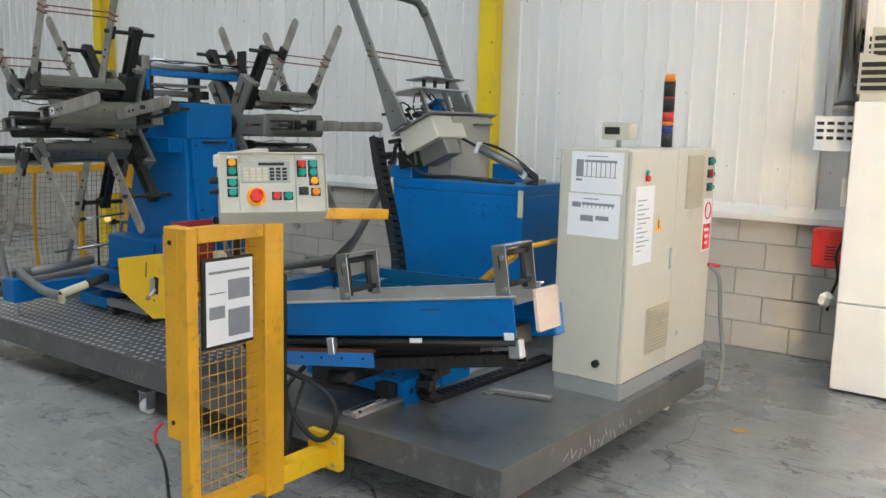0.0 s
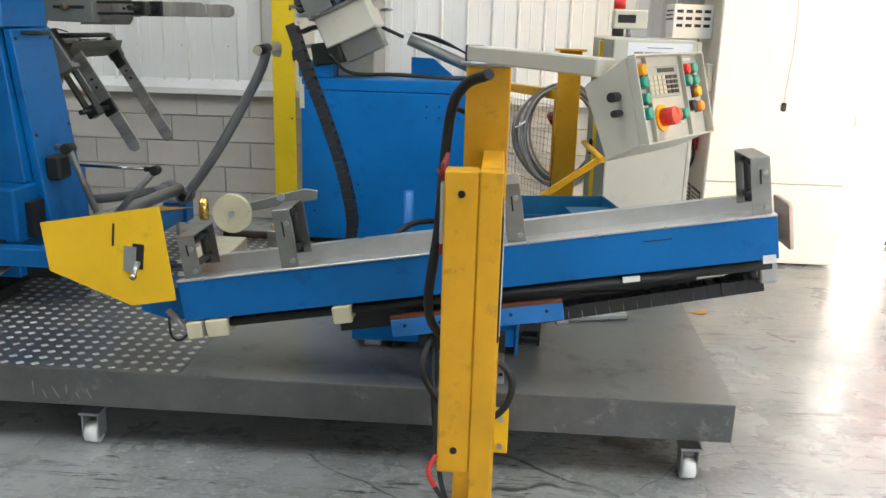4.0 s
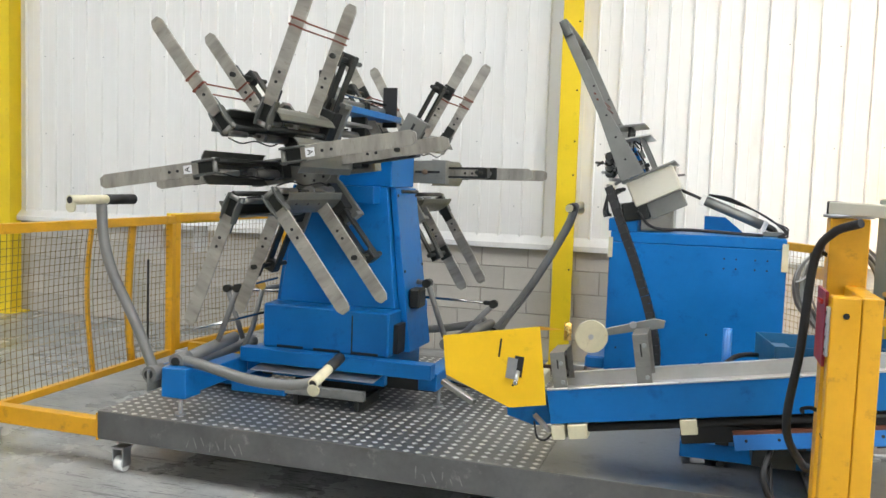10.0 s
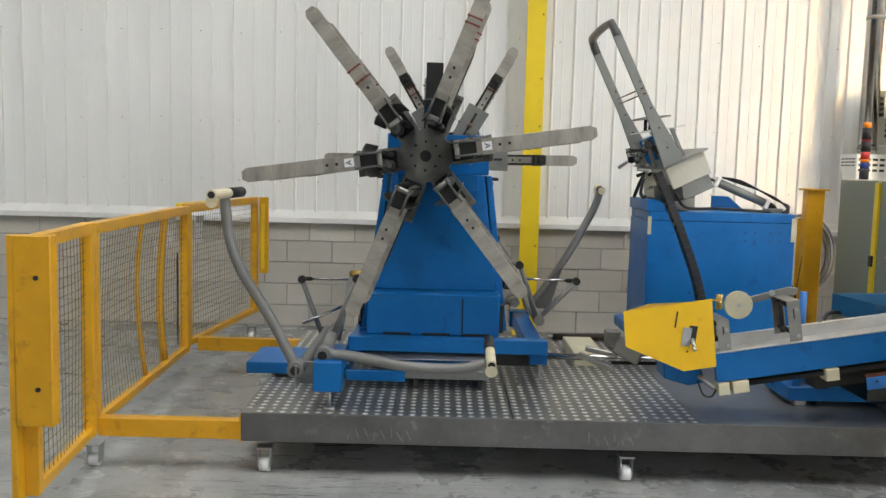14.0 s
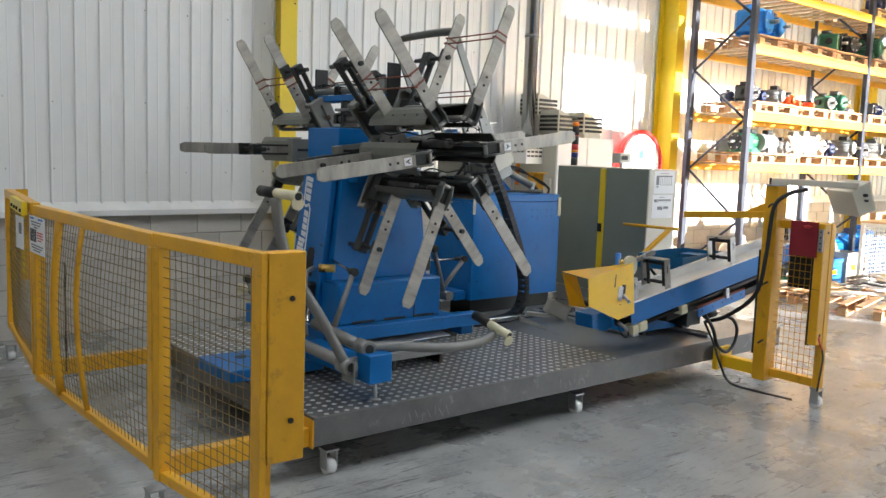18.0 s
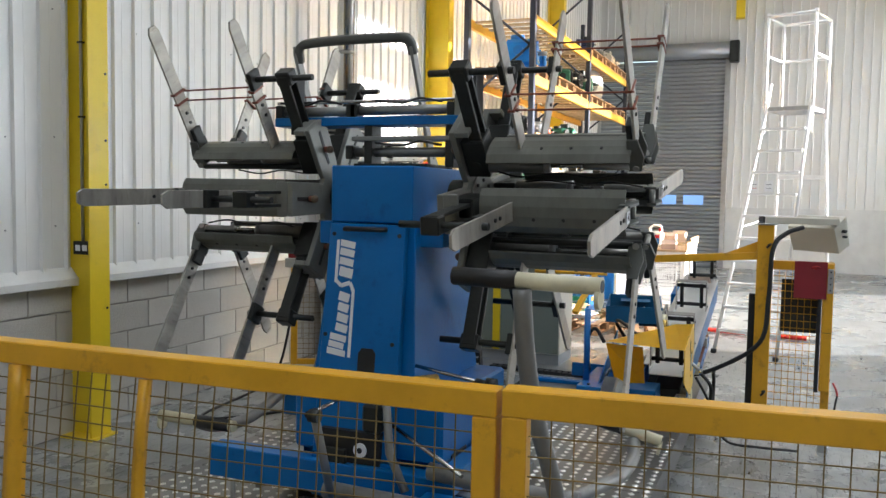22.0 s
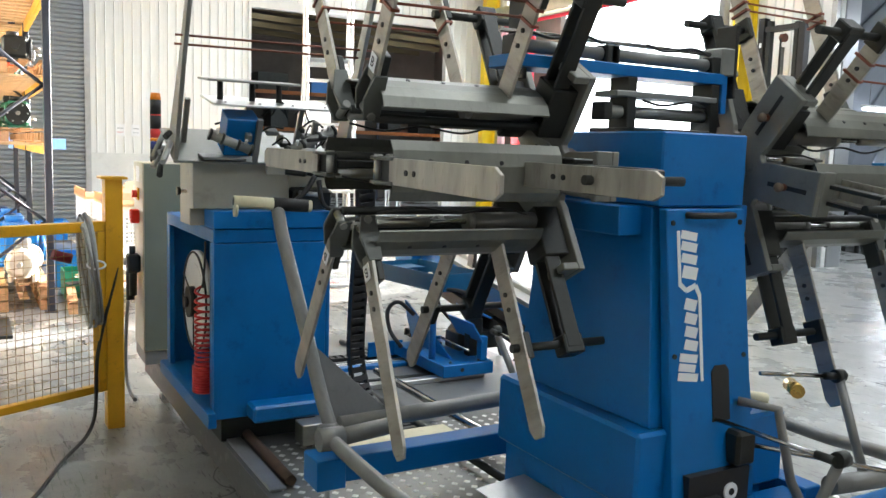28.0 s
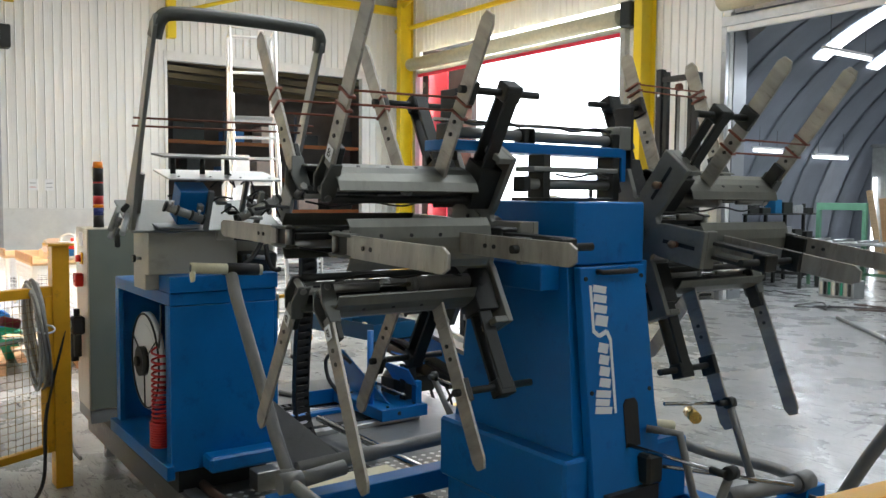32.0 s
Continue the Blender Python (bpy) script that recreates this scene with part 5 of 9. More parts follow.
part("bobbin", cyl(bnew(), (-2.68, 3.60, 0.93), (-2.68, 3.60, 1.01), 0.018, 14), M_BRASS, disc)

guard = thing("end_guard", "yellow sheet-steel guard box at the tray's lower end", "guard", (-3.0, 3.55, PZ))
GY = 3.42
gp = [(-3.227, 0.933), (-2.778, 1.012), (-2.735, 0.661), (-2.903, 0.631), (-3.207, 0.752)]
part("front_plate", prism(bnew(), gp, plane_xz(GY), 0.004), M_YGUARD, guard)
bm = bnew()
bm.faces.new([bm.verts.new(q) for q in ((-3.227, GY + 0.0045, 0.933), (-2.778, GY + 0.0045, 1.012), (-2.69, 3.535, 0.988), (-2.98, 3.885, 0.905))])
bmesh.ops.solidify(bm, geom=bm.faces[:], thickness=0.003)
part("hood_plate", bm, M_YGUARD, guard, "sloping yellow hood plate")
bm = bnew()
bm.faces.new([bm.verts.new(q) for q in ((-2.975, 3.883, 0.895), (-3.07, 3.66, 0.905), (-2.96, 3.66, 0.68), (-2.94, 3.83, 0.665))])
bmesh.ops.solidify(bm, geom=bm.faces[:], thickness=0.003)
part("rear_plate", bm, M_YGUARD, guard)
part("long_slot", obox(bnew(), pose(-2.955, GY - 0.0012, 0.90, 0, 6, 0), 0.008, 0.0015, 0.085), M_BLACK, guard)
part("cutout", obox(bnew(), pose(-2.868, GY - 0.0012, 0.822, 0, 6, 0), 0.042, 0.0015, 0.095, 0.0), M_BLACK, guard)
part("latch_plate", obox(bnew(), pose(-2.898, GY - 0.0025, 0.812, 0, 6, 0), 0.045, 0.003, 0.095, 0.0), M_GALV, guard)
lv = part("lock_lever", cyl(bnew(), (-2.868, GY - 0.004, 0.80), (-2.868, GY - 0.05, 0.762), 0.010, 10), M_GALV, guard, "bright lever through the guard")
part("lever_end", ball(bnew(), (-2.868, GY - 0.052, 0.76), 0.013), M_CHROME, lv)
part("small_hole", cyl(bnew(), (-2.89, GY - 0.001, 0.735), (-2.89, GY - 0.0002, 0.735), 0.006, 8), M_BLACK, guard)
clampm = thing("feed_gripper", "grey cast gripper jaws at the tray's lower end", "gripper", (-3.1, 3.8, PZ))
part("body", obox(bnew(), pose(-3.10, 3.80, 0.66, 0, 25, -20), 0.16, 0.09, 0.11, 0.01), M_STEEL, clampm)
part("jaw", obox(bnew(), pose(-3.27, 3.86, 0.565, 0, 20, -20), 0.22, 0.035, 0.03, 0.004), M_STEEL, clampm)
part("jaw", obox(bnew(), pose(-3.25, 3.84, 0.63, 0, 8, -20), 0.18, 0.03, 0.03, 0.004), M_STEEL, clampm)
part("blue_nose", prism(bnew(), [(-2.96, 0.64), (-2.77, 0.65), (-2.73, 0.53), (-2.82, 0.51), (-2.95, 0.545)], plane_xz(3.60), 0.16, 0.004), M_BLUE, clampm)
part("air_fitting", cyl(bnew(), (-2.80, 3.50, 0.59), (-2.72, 3.47, 0.53), 0.012, 10), M_GALV, clampm)
part("hose", tube(bnew(), spline([(-2.80, 3.5, 0.56), (-2.78, 3.47, 0.5), (-2.74, 3.46, 0.49), (-2.70, 3.49, 0.53)], 5), 0.005, 6), M_BLACK, clampm)

# carriage and rails below the tray
car = thing("tray_carriage", "blue sliding carriage under the feed tray", "carriage", (-1.75, 4.0, PZ))
part("base_plate", box(bnew(), -2.15, -1.46, 3.87, 4.235, 0.367, 0.445, 0.004), M_BLUE, car)
for bx_, by_ in ((-2.1, 3.95), (-2.1, 4.16), (-1.6, 3.95), (-1.6, 4.16)):
    part("plate_bolt", cyl(bnew(), (bx_, by_, 0.4455), (bx_, by_, 0.455), 0.011, 6), M_DSTEEL, car)
part("plate_hole", cyl(bnew(), (-2.1505, 4.10, 0.41), (-2.153, 4.10, 0.41), 0.014, 12), M_BLACK, car)
part("support_arm", box(bnew(), -1.84, -1.66, 3.60, 3.95, 0.446, 0.56, 0.004), M_DSTEEL, car)
part("support_post", box(bnew(), -1.82, -1.70, 3.61, 3.69, 0.561, 0.66, 0.003), M_DSTEEL, car)
part("valve_body", cyl(bnew(), (-1.66, 3.56, 0.52), (-1.54, 3.56, 0.53), 0.03, 12), M_BLACK, car)
part("gusset", prism(bnew(), [(-2.04, 0.446), (-1.50, 0.446), (-1.40, 0.60), (-1.36, 0.72)], plane_xz(4.10), 0.012), M_BLUE, car)
part("slant_plate", obox(bnew(), pose(-1.97, 3.98, 0.63, 58, 0, 0), 0.32, 0.15, 0.010, 0.002), M_BLUEP, car)
part("slant_plate", obox(bnew(), pose(-1.95, 3.91, 0.735, 28, 0, 0), 0.30, 0.10, 0.010, 0.002), M_BLUEP, car)
part("slant_rib", box(bnew(), -1.99, -1.93, 3.86, 3.96, 0.446, 0.69, 0.003), M_DSTEEL, car)
part("black_hose", tube(bnew(), spline([(-1.62, 4.26, 0.45), (-1.52, 4.30, 0.55), (-1.48, 4.30, 0.68), (-1.52, 4.24, 0.74), (-1.60, 4.16, 0.66)], 6), 0.014, 8), M_BLACK, car)
part("black_hose", tube(bnew(), spline([(-2.0, 3.86, 0.80), (-1.9, 3.98, 0.86), (-1.75, 4.05, 0.84), (-1.66, 4.0, 0.72), (-1.7, 3.9, 0.6)], 6), 0.012, 8), M_BLACK, car)
part("side_plate", box(bnew(), -1.459, -1.447, 3.86, 4.07, 0.312, 0.465, 0.002), M_BLUE, car)
part("plate_hole", cyl(bnew(), (-1.4465, 3.91, 0.40), (-1.445, 3.91, 0.40), 0.014, 12), M_BLACK, car)
part("chain_bracket", box(bnew(), -1.459, -1.447, 4.17, 4.43, 0.36, 0.46, 0.002), M_BLUE, car)
part("plate_hole", cyl(bnew(), (-1.4465, 4.38, 0.42), (-1.445, 4.38, 0.42), 0.014, 12), M_BLACK, car)
part("bearing_block", box(bnew(), -1.60, -1.50, 3.80, 3.869, 0.367, 0.44, 0.004), M_BLACK, car)
part("motor", cyl(bnew(), (-1.86, 3.84, 0.53), (-1.60, 3.84, 0.53), 0.06, 18), M_DSTEEL, car)
part("adjust_screw", cyl(bnew(), (-2.12, 4.04, 0.52), (-1.80, 4.06, 0.54), 0.009, 8), M_CHROME, car)
part("screw_bracket", box(bnew(), -2.12, -2.07, 3.90, 3.95, 0.446, 0.60, 0.003), M_BLUE, car)
part("upright_rod", cyl(bnew(), (-1.953, 4.21, 0.446), (-1.953, 4.21, 0.95), 0.022, 12), M_BLUEP, car)
rail = thing("slide_rail", "bright steel slide rail bolted to the deck", "rail", (-1.9, 4.3, PZ), "slide rails")
r_ = part("rail_foot", box(bnew(), -1.60, -1.502, 3.565, 5.05, PZ, PZ + 0.020, 0.003), M_CHROME2, rail)
part("rail_web", box(bnew(), -1.565, -1.535, 3.57, 5.05, PZ + 0.0205, PZ + 0.030, 0.002), M_CHROME2, r_)
part("round_rail", cyl(bnew(), (-1.55, 3.575, 0.350), (-1.55, 5.05, 0.350), 0.016, 14), M_CHROME, r_)
part("foot_bolt", cyl(bnew(), (-1.515, 3.60, PZ + 0.0205), (-1.515, 3.60, PZ + 0.03), 0.008, 6), M_DSTEEL, r_)
part("rail_beam", box(bnew(), -1.67, -1.61, 4.236, 4.75, PZ + 0.001, 0.36, 0.003), M_BLUE, rail, "blue rail beam")
part("round_rail", cyl(bnew(), (-1.96, 3.90, 0.34), (-1.96, 5.05, 0.34), 0.02, 14), M_DSTEEL, rail)
part("rail_foot", box(bnew(), -2.10, -2.03, 3.90, 5.05, PZ, PZ + 0.03, 0.003), M_GALV, rail)
for by_ in (3.90, 4.98):
    part("rail_block", box(bnew(), -2.0, -1.92, by_, by_ + 0.06, PZ, 0.32, 0.003), M_DSTEEL, rail)
shaft = thing("guide_shaft", "long chrome guide shafts across the deck", "shaft", (-3.1, 4.7, PZ))
part("shaft", cyl(bnew(), (-3.75, 4.62, 0.42), (-2.0, 4.62, 0.42), 0.022, 14), M_CHROME, shaft)
part("shaft", cyl(bnew(), (-3.75, 4.80, 0.38), (-2.0, 4.80, 0.38), 0.018, 14), M_DSTEEL, shaft)
part("cover_plate", box(bnew(), -3.24, -3.03, 4.73, 5.30, PZ, PZ + 0.085, 0.006), M_CREAM, shaft, "grey-beige box cover")
lev = thing("tilt_lever", "yellow T-shaped tilt lever beside the tray", "lever", (-1.3, 4.4, PZ))
part("crossbar", cyl(bnew(), (-1.136, 4.83, 1.113), (-1.106, 4.25, 1.116), 0.014, 12), M_YEL, lev)
part("arm", obox(bnew(), look((-1.28, 4.38, 0.97), (-1.10, 4.34, 1.11)), 0.045, 0.03, 0.44, 0.003), M_YEL, lev)
bin_ = thing("parts_bin", "shallow blue steel parts bin hung behind the tray", "bin", (-1.4, 3.9, 0.95))
MB = Matrix.Translation((-1.765, 3.725, 0.96)) @ Matrix.Rotation(radians(9), 4, 'Z')


def bb(bm, x0, x1, y0, y1, z0, z1, bev=0.0):
    return obox(bm, MB @ Matrix.Translation(((x0 + x1) / 2, (y0 + y1) / 2, (z0 + z1) / 2)), x1 - x0, y1 - y0, z1 - z0, bev)


bm = bb(bnew(), 0, 0.74, 0, 0.39, -0.115, -0.109)
for a in ((0, 0.74, 0, 0.006), (0, 0.74, 0.384, 0.39), (0, 0.006, 0.006, 0.384), (0.734, 0.74, 0.006, 0.384)):
    bb(bm, *a, -0.1085, 0.0)
part("pan", bm, M_BINB, bin_)
for hx in (-1.70, -1.25):
    part("hanger", box(bnew(), hx, hx + 0.05, 3.70, 3.90, 0.815, 0.8445, 0.002), M_DSTEEL, bin_)
part("roll", cyl(bnew(), MB @ Vector((0.24, 0.27, -0.08)), MB @ Vector((0.44, 0.12, -0.08)), 0.028, 14), M_CREAM, bin_, "cream roll lying in the bin")
part("ledge", bb(bnew(), 0.007, 0.11, 0.007, 0.28, -0.035, -0.03), M_BINB, bin_)
part("ledge", bb(bnew(), 0.55, 0.733, 0.08, 0.30, -0.035, -0.03), M_BINB, bin_)

rb = thing("rusty_bar", "rusty dark round bar lying along the platform's rear edge", "bar", (-2.9, 5.6, PZ))
part("bar", cyl(bnew(), (-3.27, 5.60, PZ + 0.024), (-2.40, 5.60, PZ + 0.024), 0.023, 16), M_RUSTD, rb)
part("angle_rail", box(bnew(), -3.30, -2.45, 5.63, 5.70, PZ, PZ + 0.012, 0.002), M_GALV, rb)

for ob in (guard, disc, clampm):
    ob.location.x += 0.012

# ---- drive unit and its head ----
drv = thing("drive_unit", "large blue drive cabinet with an open back", "machine cabinet", (-2.15, 5.48, PZ))
DX0, DX1, DY0, DY1 = -2.67, -1.61, 5.20, 5.775
part("front_panel", box(bnew(), DX0, DX1, DY0, DY0 + 0.02, 0.46, 1.298, 0.003), M_BLUE, drv)
part("side_panel", box(bnew(), DX0, DX0 + 0.02, DY0 + 0.021, DY1, 0.46, 1.298, 0.003), M_BLUE, drv)
part("side_panel", box(bnew(), DX1 - 0.02, DX1, DY0 + 0.021, DY1, 0.46, 1.298, 0.003), M_BLUE, drv)
part("floor_pan", box(bnew(), DX0 + 0.021, DX1 - 0.021, DY0 + 0.021, DY1, 0.46, 0.50), M_BLUE, drv)
part("lid", box(bnew(), DX0 + 0.004, DX1 - 0.004, DY0 + 0.006, DY1, 1.300, 1.368, 0.006), M_BLUE, drv)
part("raised_end", box(bnew(), DX0 - 0.012, -2.50, DY0 + 0.004, DY1 + 0.003, 1.369, 1.45, 0.004), M_BLUE, drv)
part("rear_post", box(bnew(), DX0 + 0.021, DX0 + 0.08, DY1 - 0.03, DY1, 0.501, 1.299, 0.003), M_BLUE, drv)
part("rear_post", box(bnew(), DX1 - 0.075, DX1 - 0.021, DY1 - 0.03, DY1, 0.501, 1.299, 0.003), M_BLUE, drv)
part("rear_sill", box(bnew(), DX0 - 0.06, DX1, DY1 + 0.001, DY1 + 0.04, 0.44, 0.51, 0.003), M_BLUE, drv)
part("inner_wall", box(bnew(), DX0 + 0.09, DX1 - 0.09, 5.50, 5.51, 0.501, 1.299), M_DSTEEL, drv)
fan = part("fan_disc", cyl(bnew(), (-1.93, 5.66, 0.90), (-1.93, 5.69, 0.90), 0.28, 48), M_WHITE, drv, "pale drive disc inside the cabinet")
part("disc_groove", cyl(bnew(), (-1.93, 5.691, 0.90), (-1.93, 5.694, 0.90), 0.21, 40), M_WHITE, fan)
part("disc_hub", cyl(bnew(), (-1.93, 5.695, 0.90), (-1.93, 5.73, 0.90), 0.085, 24), M_DSTEEL, fan)
part("disc_spindle", cyl(bnew(), (-1.93, 5.731, 0.90), (-1.93, 5.75, 0.90), 0.03, 16), M_BLACK, fan)
part("disc_rim", tube(bnew(), [(-1.93 + 0.27 * math.cos(a), 5.695, 0.90 + 0.27 * math.sin(a)) for a in (2 * math.pi * k / 40 for k in range(41))], 0.006, 6), M_BLACK, fan)
for k in range(3):
    a = 0.5 + k * 2.094
    part("disc_spoke", cyl(bnew(), (-1.93 + 0.08 * math.cos(a), 5.70, 0.90 + 0.08 * math.sin(a)), (-1.93 + 0.27 * math.cos(a), 5.70, 0.90 + 0.27 * math.sin(a)), 0.004, 6), M_BLACK, fan)
part("plinth", box(bnew(), DX0 + 0.05, DX1 - 0.05, DY0 + 0.05, DY1 - 0.05, PZ, 0.459), M_DSTEEL, drv)
part("side_step", box(bnew(), DX0 - 0.13, DX0 - 0.001, 5.25, 5.62, 0.46, 0.54, 0.012), M_BLUE, drv)
part("angle_bracket", box(bnew(), DX0 - 0.24, DX0 - 0.132, 5.30, 5.42, 0.36, 0.46, 0.004), M_STEEL, drv)
for x in (-1.97, -1.90, -1.79, -1.72):
    for z in (1.17, 1.23):
        part("panel_screw", cyl(bnew(), (x, DY0 - 0.003, z), (x, DY0 - 0.0003, z), 0.006, 8), M_BLACK, drv)
for x, z in ((-2.6, 0.62), (-2.35, 0.78), (-2.05, 0.75)):
    part("panel_screw", cyl(bnew(), (x, DY0 - 0.003, z), (x, DY0 - 0.0003, z), 0.007, 8), M_BLACK, drv)
part("cream_edge", box(bnew(), DX1 - 0.03, DX1 + 0.006, DY0 - 0.006, DY0 - 0.0003, 1.17, 1.34), M_CREAM, drv, "worn pale tape on the corner")
part("cream_edge", box(bnew(), DX0 - 0.006, DX0 + 0.02, DY0 - 0.006, DY0 - 0.0003, 1.20, 1.33), M_CREAM, drv, "worn pale tape on the corner")
bm = bnew()
pts = []
for k in range(15 * 14):
    a = 2 * math.pi * k / 14
    pts.append((-2.56 + 0.035 * math.cos(a), 5.80 + 0.035 * math.sin(a), 1.08 - 0.42 * (k / 210) ** 0.75))
coil = thing("air_hose", "red coiled air hose hanging at the drive cabinet", "hose", (-2.56, 5.8, 0.6))
part("coil", tube(bm, pts, 0.006, 6), M_RED, coil)
pts2 = []
for k in range(10 * 14):
    a = 2 * math.pi * k / 14
    pts2.append((-2.55 + 0.045 * math.cos(a), 5.80 + 0.04 * math.sin(a), 0.70 - 0.13 * k / 140))
part("lower_coil", tube(bnew(), pts2, 0.0075, 6), M_RED, coil)
part("hose_tail", tube(bnew(), spline([(-2.56, 5.80, 1.08), (-2.60, 5.80, 1.2), (-2.57, 5.79, 1.30)], 6), 0.006, 6), M_BLACK, coil)

HT = radians(25.5)
MH = Matrix.Translation((-2.46, 5.52, 1.55)) @ Matrix.Rotation(-HT, 4, 'Y')


def hb(bm, x0, x1, y0, y1, z0, z1, bev=0.0):
    return obox(bm, MH @ Matrix.Translation(((x0 + x1) / 2, (y0 + y1) / 2, (z0 + z1) / 2)), abs(x1 - x0), abs(y1 - y0), abs(z1 - z0), bev)


def hp(x, y, z):
    return MH @ Vector((x, y, z))


head = thing("tying_head", "tilted beige machine head with a tall loop frame", "machine head", (-2.46, 5.45, 1.45))
part("pivot_bracket", obox(bnew(), pose(-2.52, 5.27, 1.50, 0, -10, 0), 0.16, 0.20, 0.12, 0.01), M_DSTEEL, head)
part("cover_box", hb(bnew(), -0.06, 0.24, -0.36, -0.02, 0.0, 0.165, 0.008), M_BEIGE, head)
part("lid_flange", hb(bnew(), -0.08, 0.27, -0.38, 0.42, 0.166, 0.18, 0.003), M_ALU, head)
part("rear_housing", prism(bnew(), [(-2.56, 1.452), (-2.495, 1.452), (-2.495, 1.371), (-2.29, 1.371), (-2.29, 1.80), (-2.56, 1.675)], plane_xz(5.38), 0.465, 0.004), M_BEIGED, head)
kn = part("housing_knob", cyl(bnew(), (-2.43, 5.8455, 1.53), (-2.43, 5.875, 1.53), 0.009, 12), M_GALV, head)
part("knob_head", cyl(bnew(), (-2.43, 5.8755, 1.53), (-2.43, 5.89, 1.53), 0.02, 14), M_DSTEEL, kn)
part("lower_box", hb(bnew(), 0.0, 0.23, -0.30, -0.145, -0.11, -0.002, 0.004), M_ALU, head)
part("base_wing", obox(bnew(), pose(-2.45, 5.72, 1.72, 0, -8, 0), 0.42, 0.20, 0.012, 0.004), M_ALU, head)
loop_l = [(-0.075, 0.18), (0.075, 0.18), (0.06, 0.33), (0.02, 0.62), (0.012, 1.19), (-0.03, 1.24), (-0.05, 1.19), (-0.045, 0.62)]
for y in (-0.42, 0.40):
    lg = part("loop_leg", prism(bnew(), loop_l, MH @ plane_xz(y), 0.02, 0.002), M_ALU, head)
    for zz in (0.30, 0.45, 0.60, 0.80):
        part("leg_hole", cyl(bnew(), hp(0.0, y - 0.002, zz), hp(0.0, y - 0.0004, zz), 0.007, 8), M_BLACK, lg)
part("loop_top", tube(bnew(), spline([hp(-0.02, -0.41, 1.15), hp(-0.02, -0.395, 1.23), hp(-0.02, -0.33, 1.255), hp(-0.02, 0.0, 1.26), hp(-0.02, 0.30, 1.25), hp(-0.02, 0.38, 1.22), hp(-0.02, 0.40, 1.13)], 5), 0.034, 4), M_DALU, head)
for zz in (0.70, 0.74):
    part("tie_wire", cyl(bnew(), hp(-0.01, -0.47, zz + 0.01), hp(-0.01, 0.45, zz), 0.005, 6), M_RUST, head, "brown tie wire")
tp_ = part("top_plate", obox(bnew(), pose(-2.575, 5.485, 1.958, 0, -11, 0), 0.26, 0.60, 0.010, 0.002), M_CHROME2, head, "bright aluminium cover plate")
for y in (5.24, 5.40, 5.56, 5.72):
    part("plate_screw", cyl(bnew(), (-2.66, y, 1.947), (-2.66, y, 1.951), 0.006, 8), M_DSTEEL, tp_)
part("upper_plate", obox(bnew(), pose(-2.60, 5.59, 2.052, 0, -6, 0), 0.20, 0.44, 0.010, 0.002), M_ALU, head)
for y in (5.45, 5.58, 5.73):
    part("plate_spacer", cyl(bnew(), (-2.60, y, 1.962), (-2.60, y, 2.046), 0.014, 10), M_DSTEEL, head)
for p, q in (((-2.70, 5.80, 1.80), (-2.72, 5.62, 1.735)), ((-2.72, 5.44, 1.735), (-2.70, 5.21, 1.84))):
    p, q = Vector(p), Vector(q)
    c_ = part("side_cylinder", cyl(bnew(), p, q, 0.022, 16), M_ALU, head)
    for u in (0.0, 0.3, 0.68, 1.0):
        part("cylinder_band", cyl(bnew(), p + (q - p) * (u - 0.03), p + (q - p) * (u + 0.03), 0.027, 16), M_DSTEEL, c_)
    for u in (0.15, 0.85):
        part("air_fitting", cyl(bnew(), p + (q - p) * u, p + (q - p) * u + Vector((-0.03, 0, 0.035)), 0.008, 8), M_GALV, c_)
part("belt", tube(bnew(), spline([(-2.70, 5.30, 1.62), (-2.72, 5.36, 1.54), (-2.72, 5.46, 1.47), (-2.71, 5.52, 1.46)], 6), 0.014, 4), M_BLACK, head)
part("belt", tube(bnew(), spline([(-2.70, 5.28, 1.60), (-2.72, 5.27, 1.50), (-2.71, 5.23, 1.465), (-2.70, 5.20, 1.47)], 6), 0.014, 4), M_BLACK, head)
part("blue_block", hb(bnew(), -0.06, 0.06, 0.045, 0.195, 0.20, 0.385, 0.004), M_BLUE, head)
for x, y in ((-0.08, -0.22), (0.13, -0.22), (0.13, 0.05), (-0.08, 0.05), (0.12, 0.34)):
    part("stand_off", hb(bnew(), x - 0.012, x + 0.012, y - 0.012, y + 0.012, 0.181, 0.399), M_ALU, head)
rng = random.Random(4)
for k in range(16):
    x, y, z = rng.uniform(-0.10, 0.10), rng.uniform(-0.36, 0.12), rng.uniform(0.19, 0.34)
    s = [rng.uniform(0.02, 0.06) for _ in range(3)]
    part("valve_block", hb(bnew(), x, x + s[0], y, y + s[1], z, z + s[2], 0.003), rng.choice((M_DSTEEL, M_BLACK, M_ALU, M_DSTEEL)), head)
for k in range(14):
    p0 = Vector((rng.uniform(-0.1, 0.1), rng.uniform(-0.4, 0.2), rng.uniform(0.2, 0.36)))
    p1 = p0 + Vector((rng.uniform(-0.08, 0.08), rng.uniform(-0.15, 0.15), rng.uniform(-0.06, 0.10)))
    mid = (p0 + p1) / 2 + Vector((0, 0, rng.uniform(0.03, 0.08)))
    part("air_line", tube(bnew(), spline([MH @ p0, MH @ mid, MH @ p1], 5), 0.005, 6), M_BLACK, head)
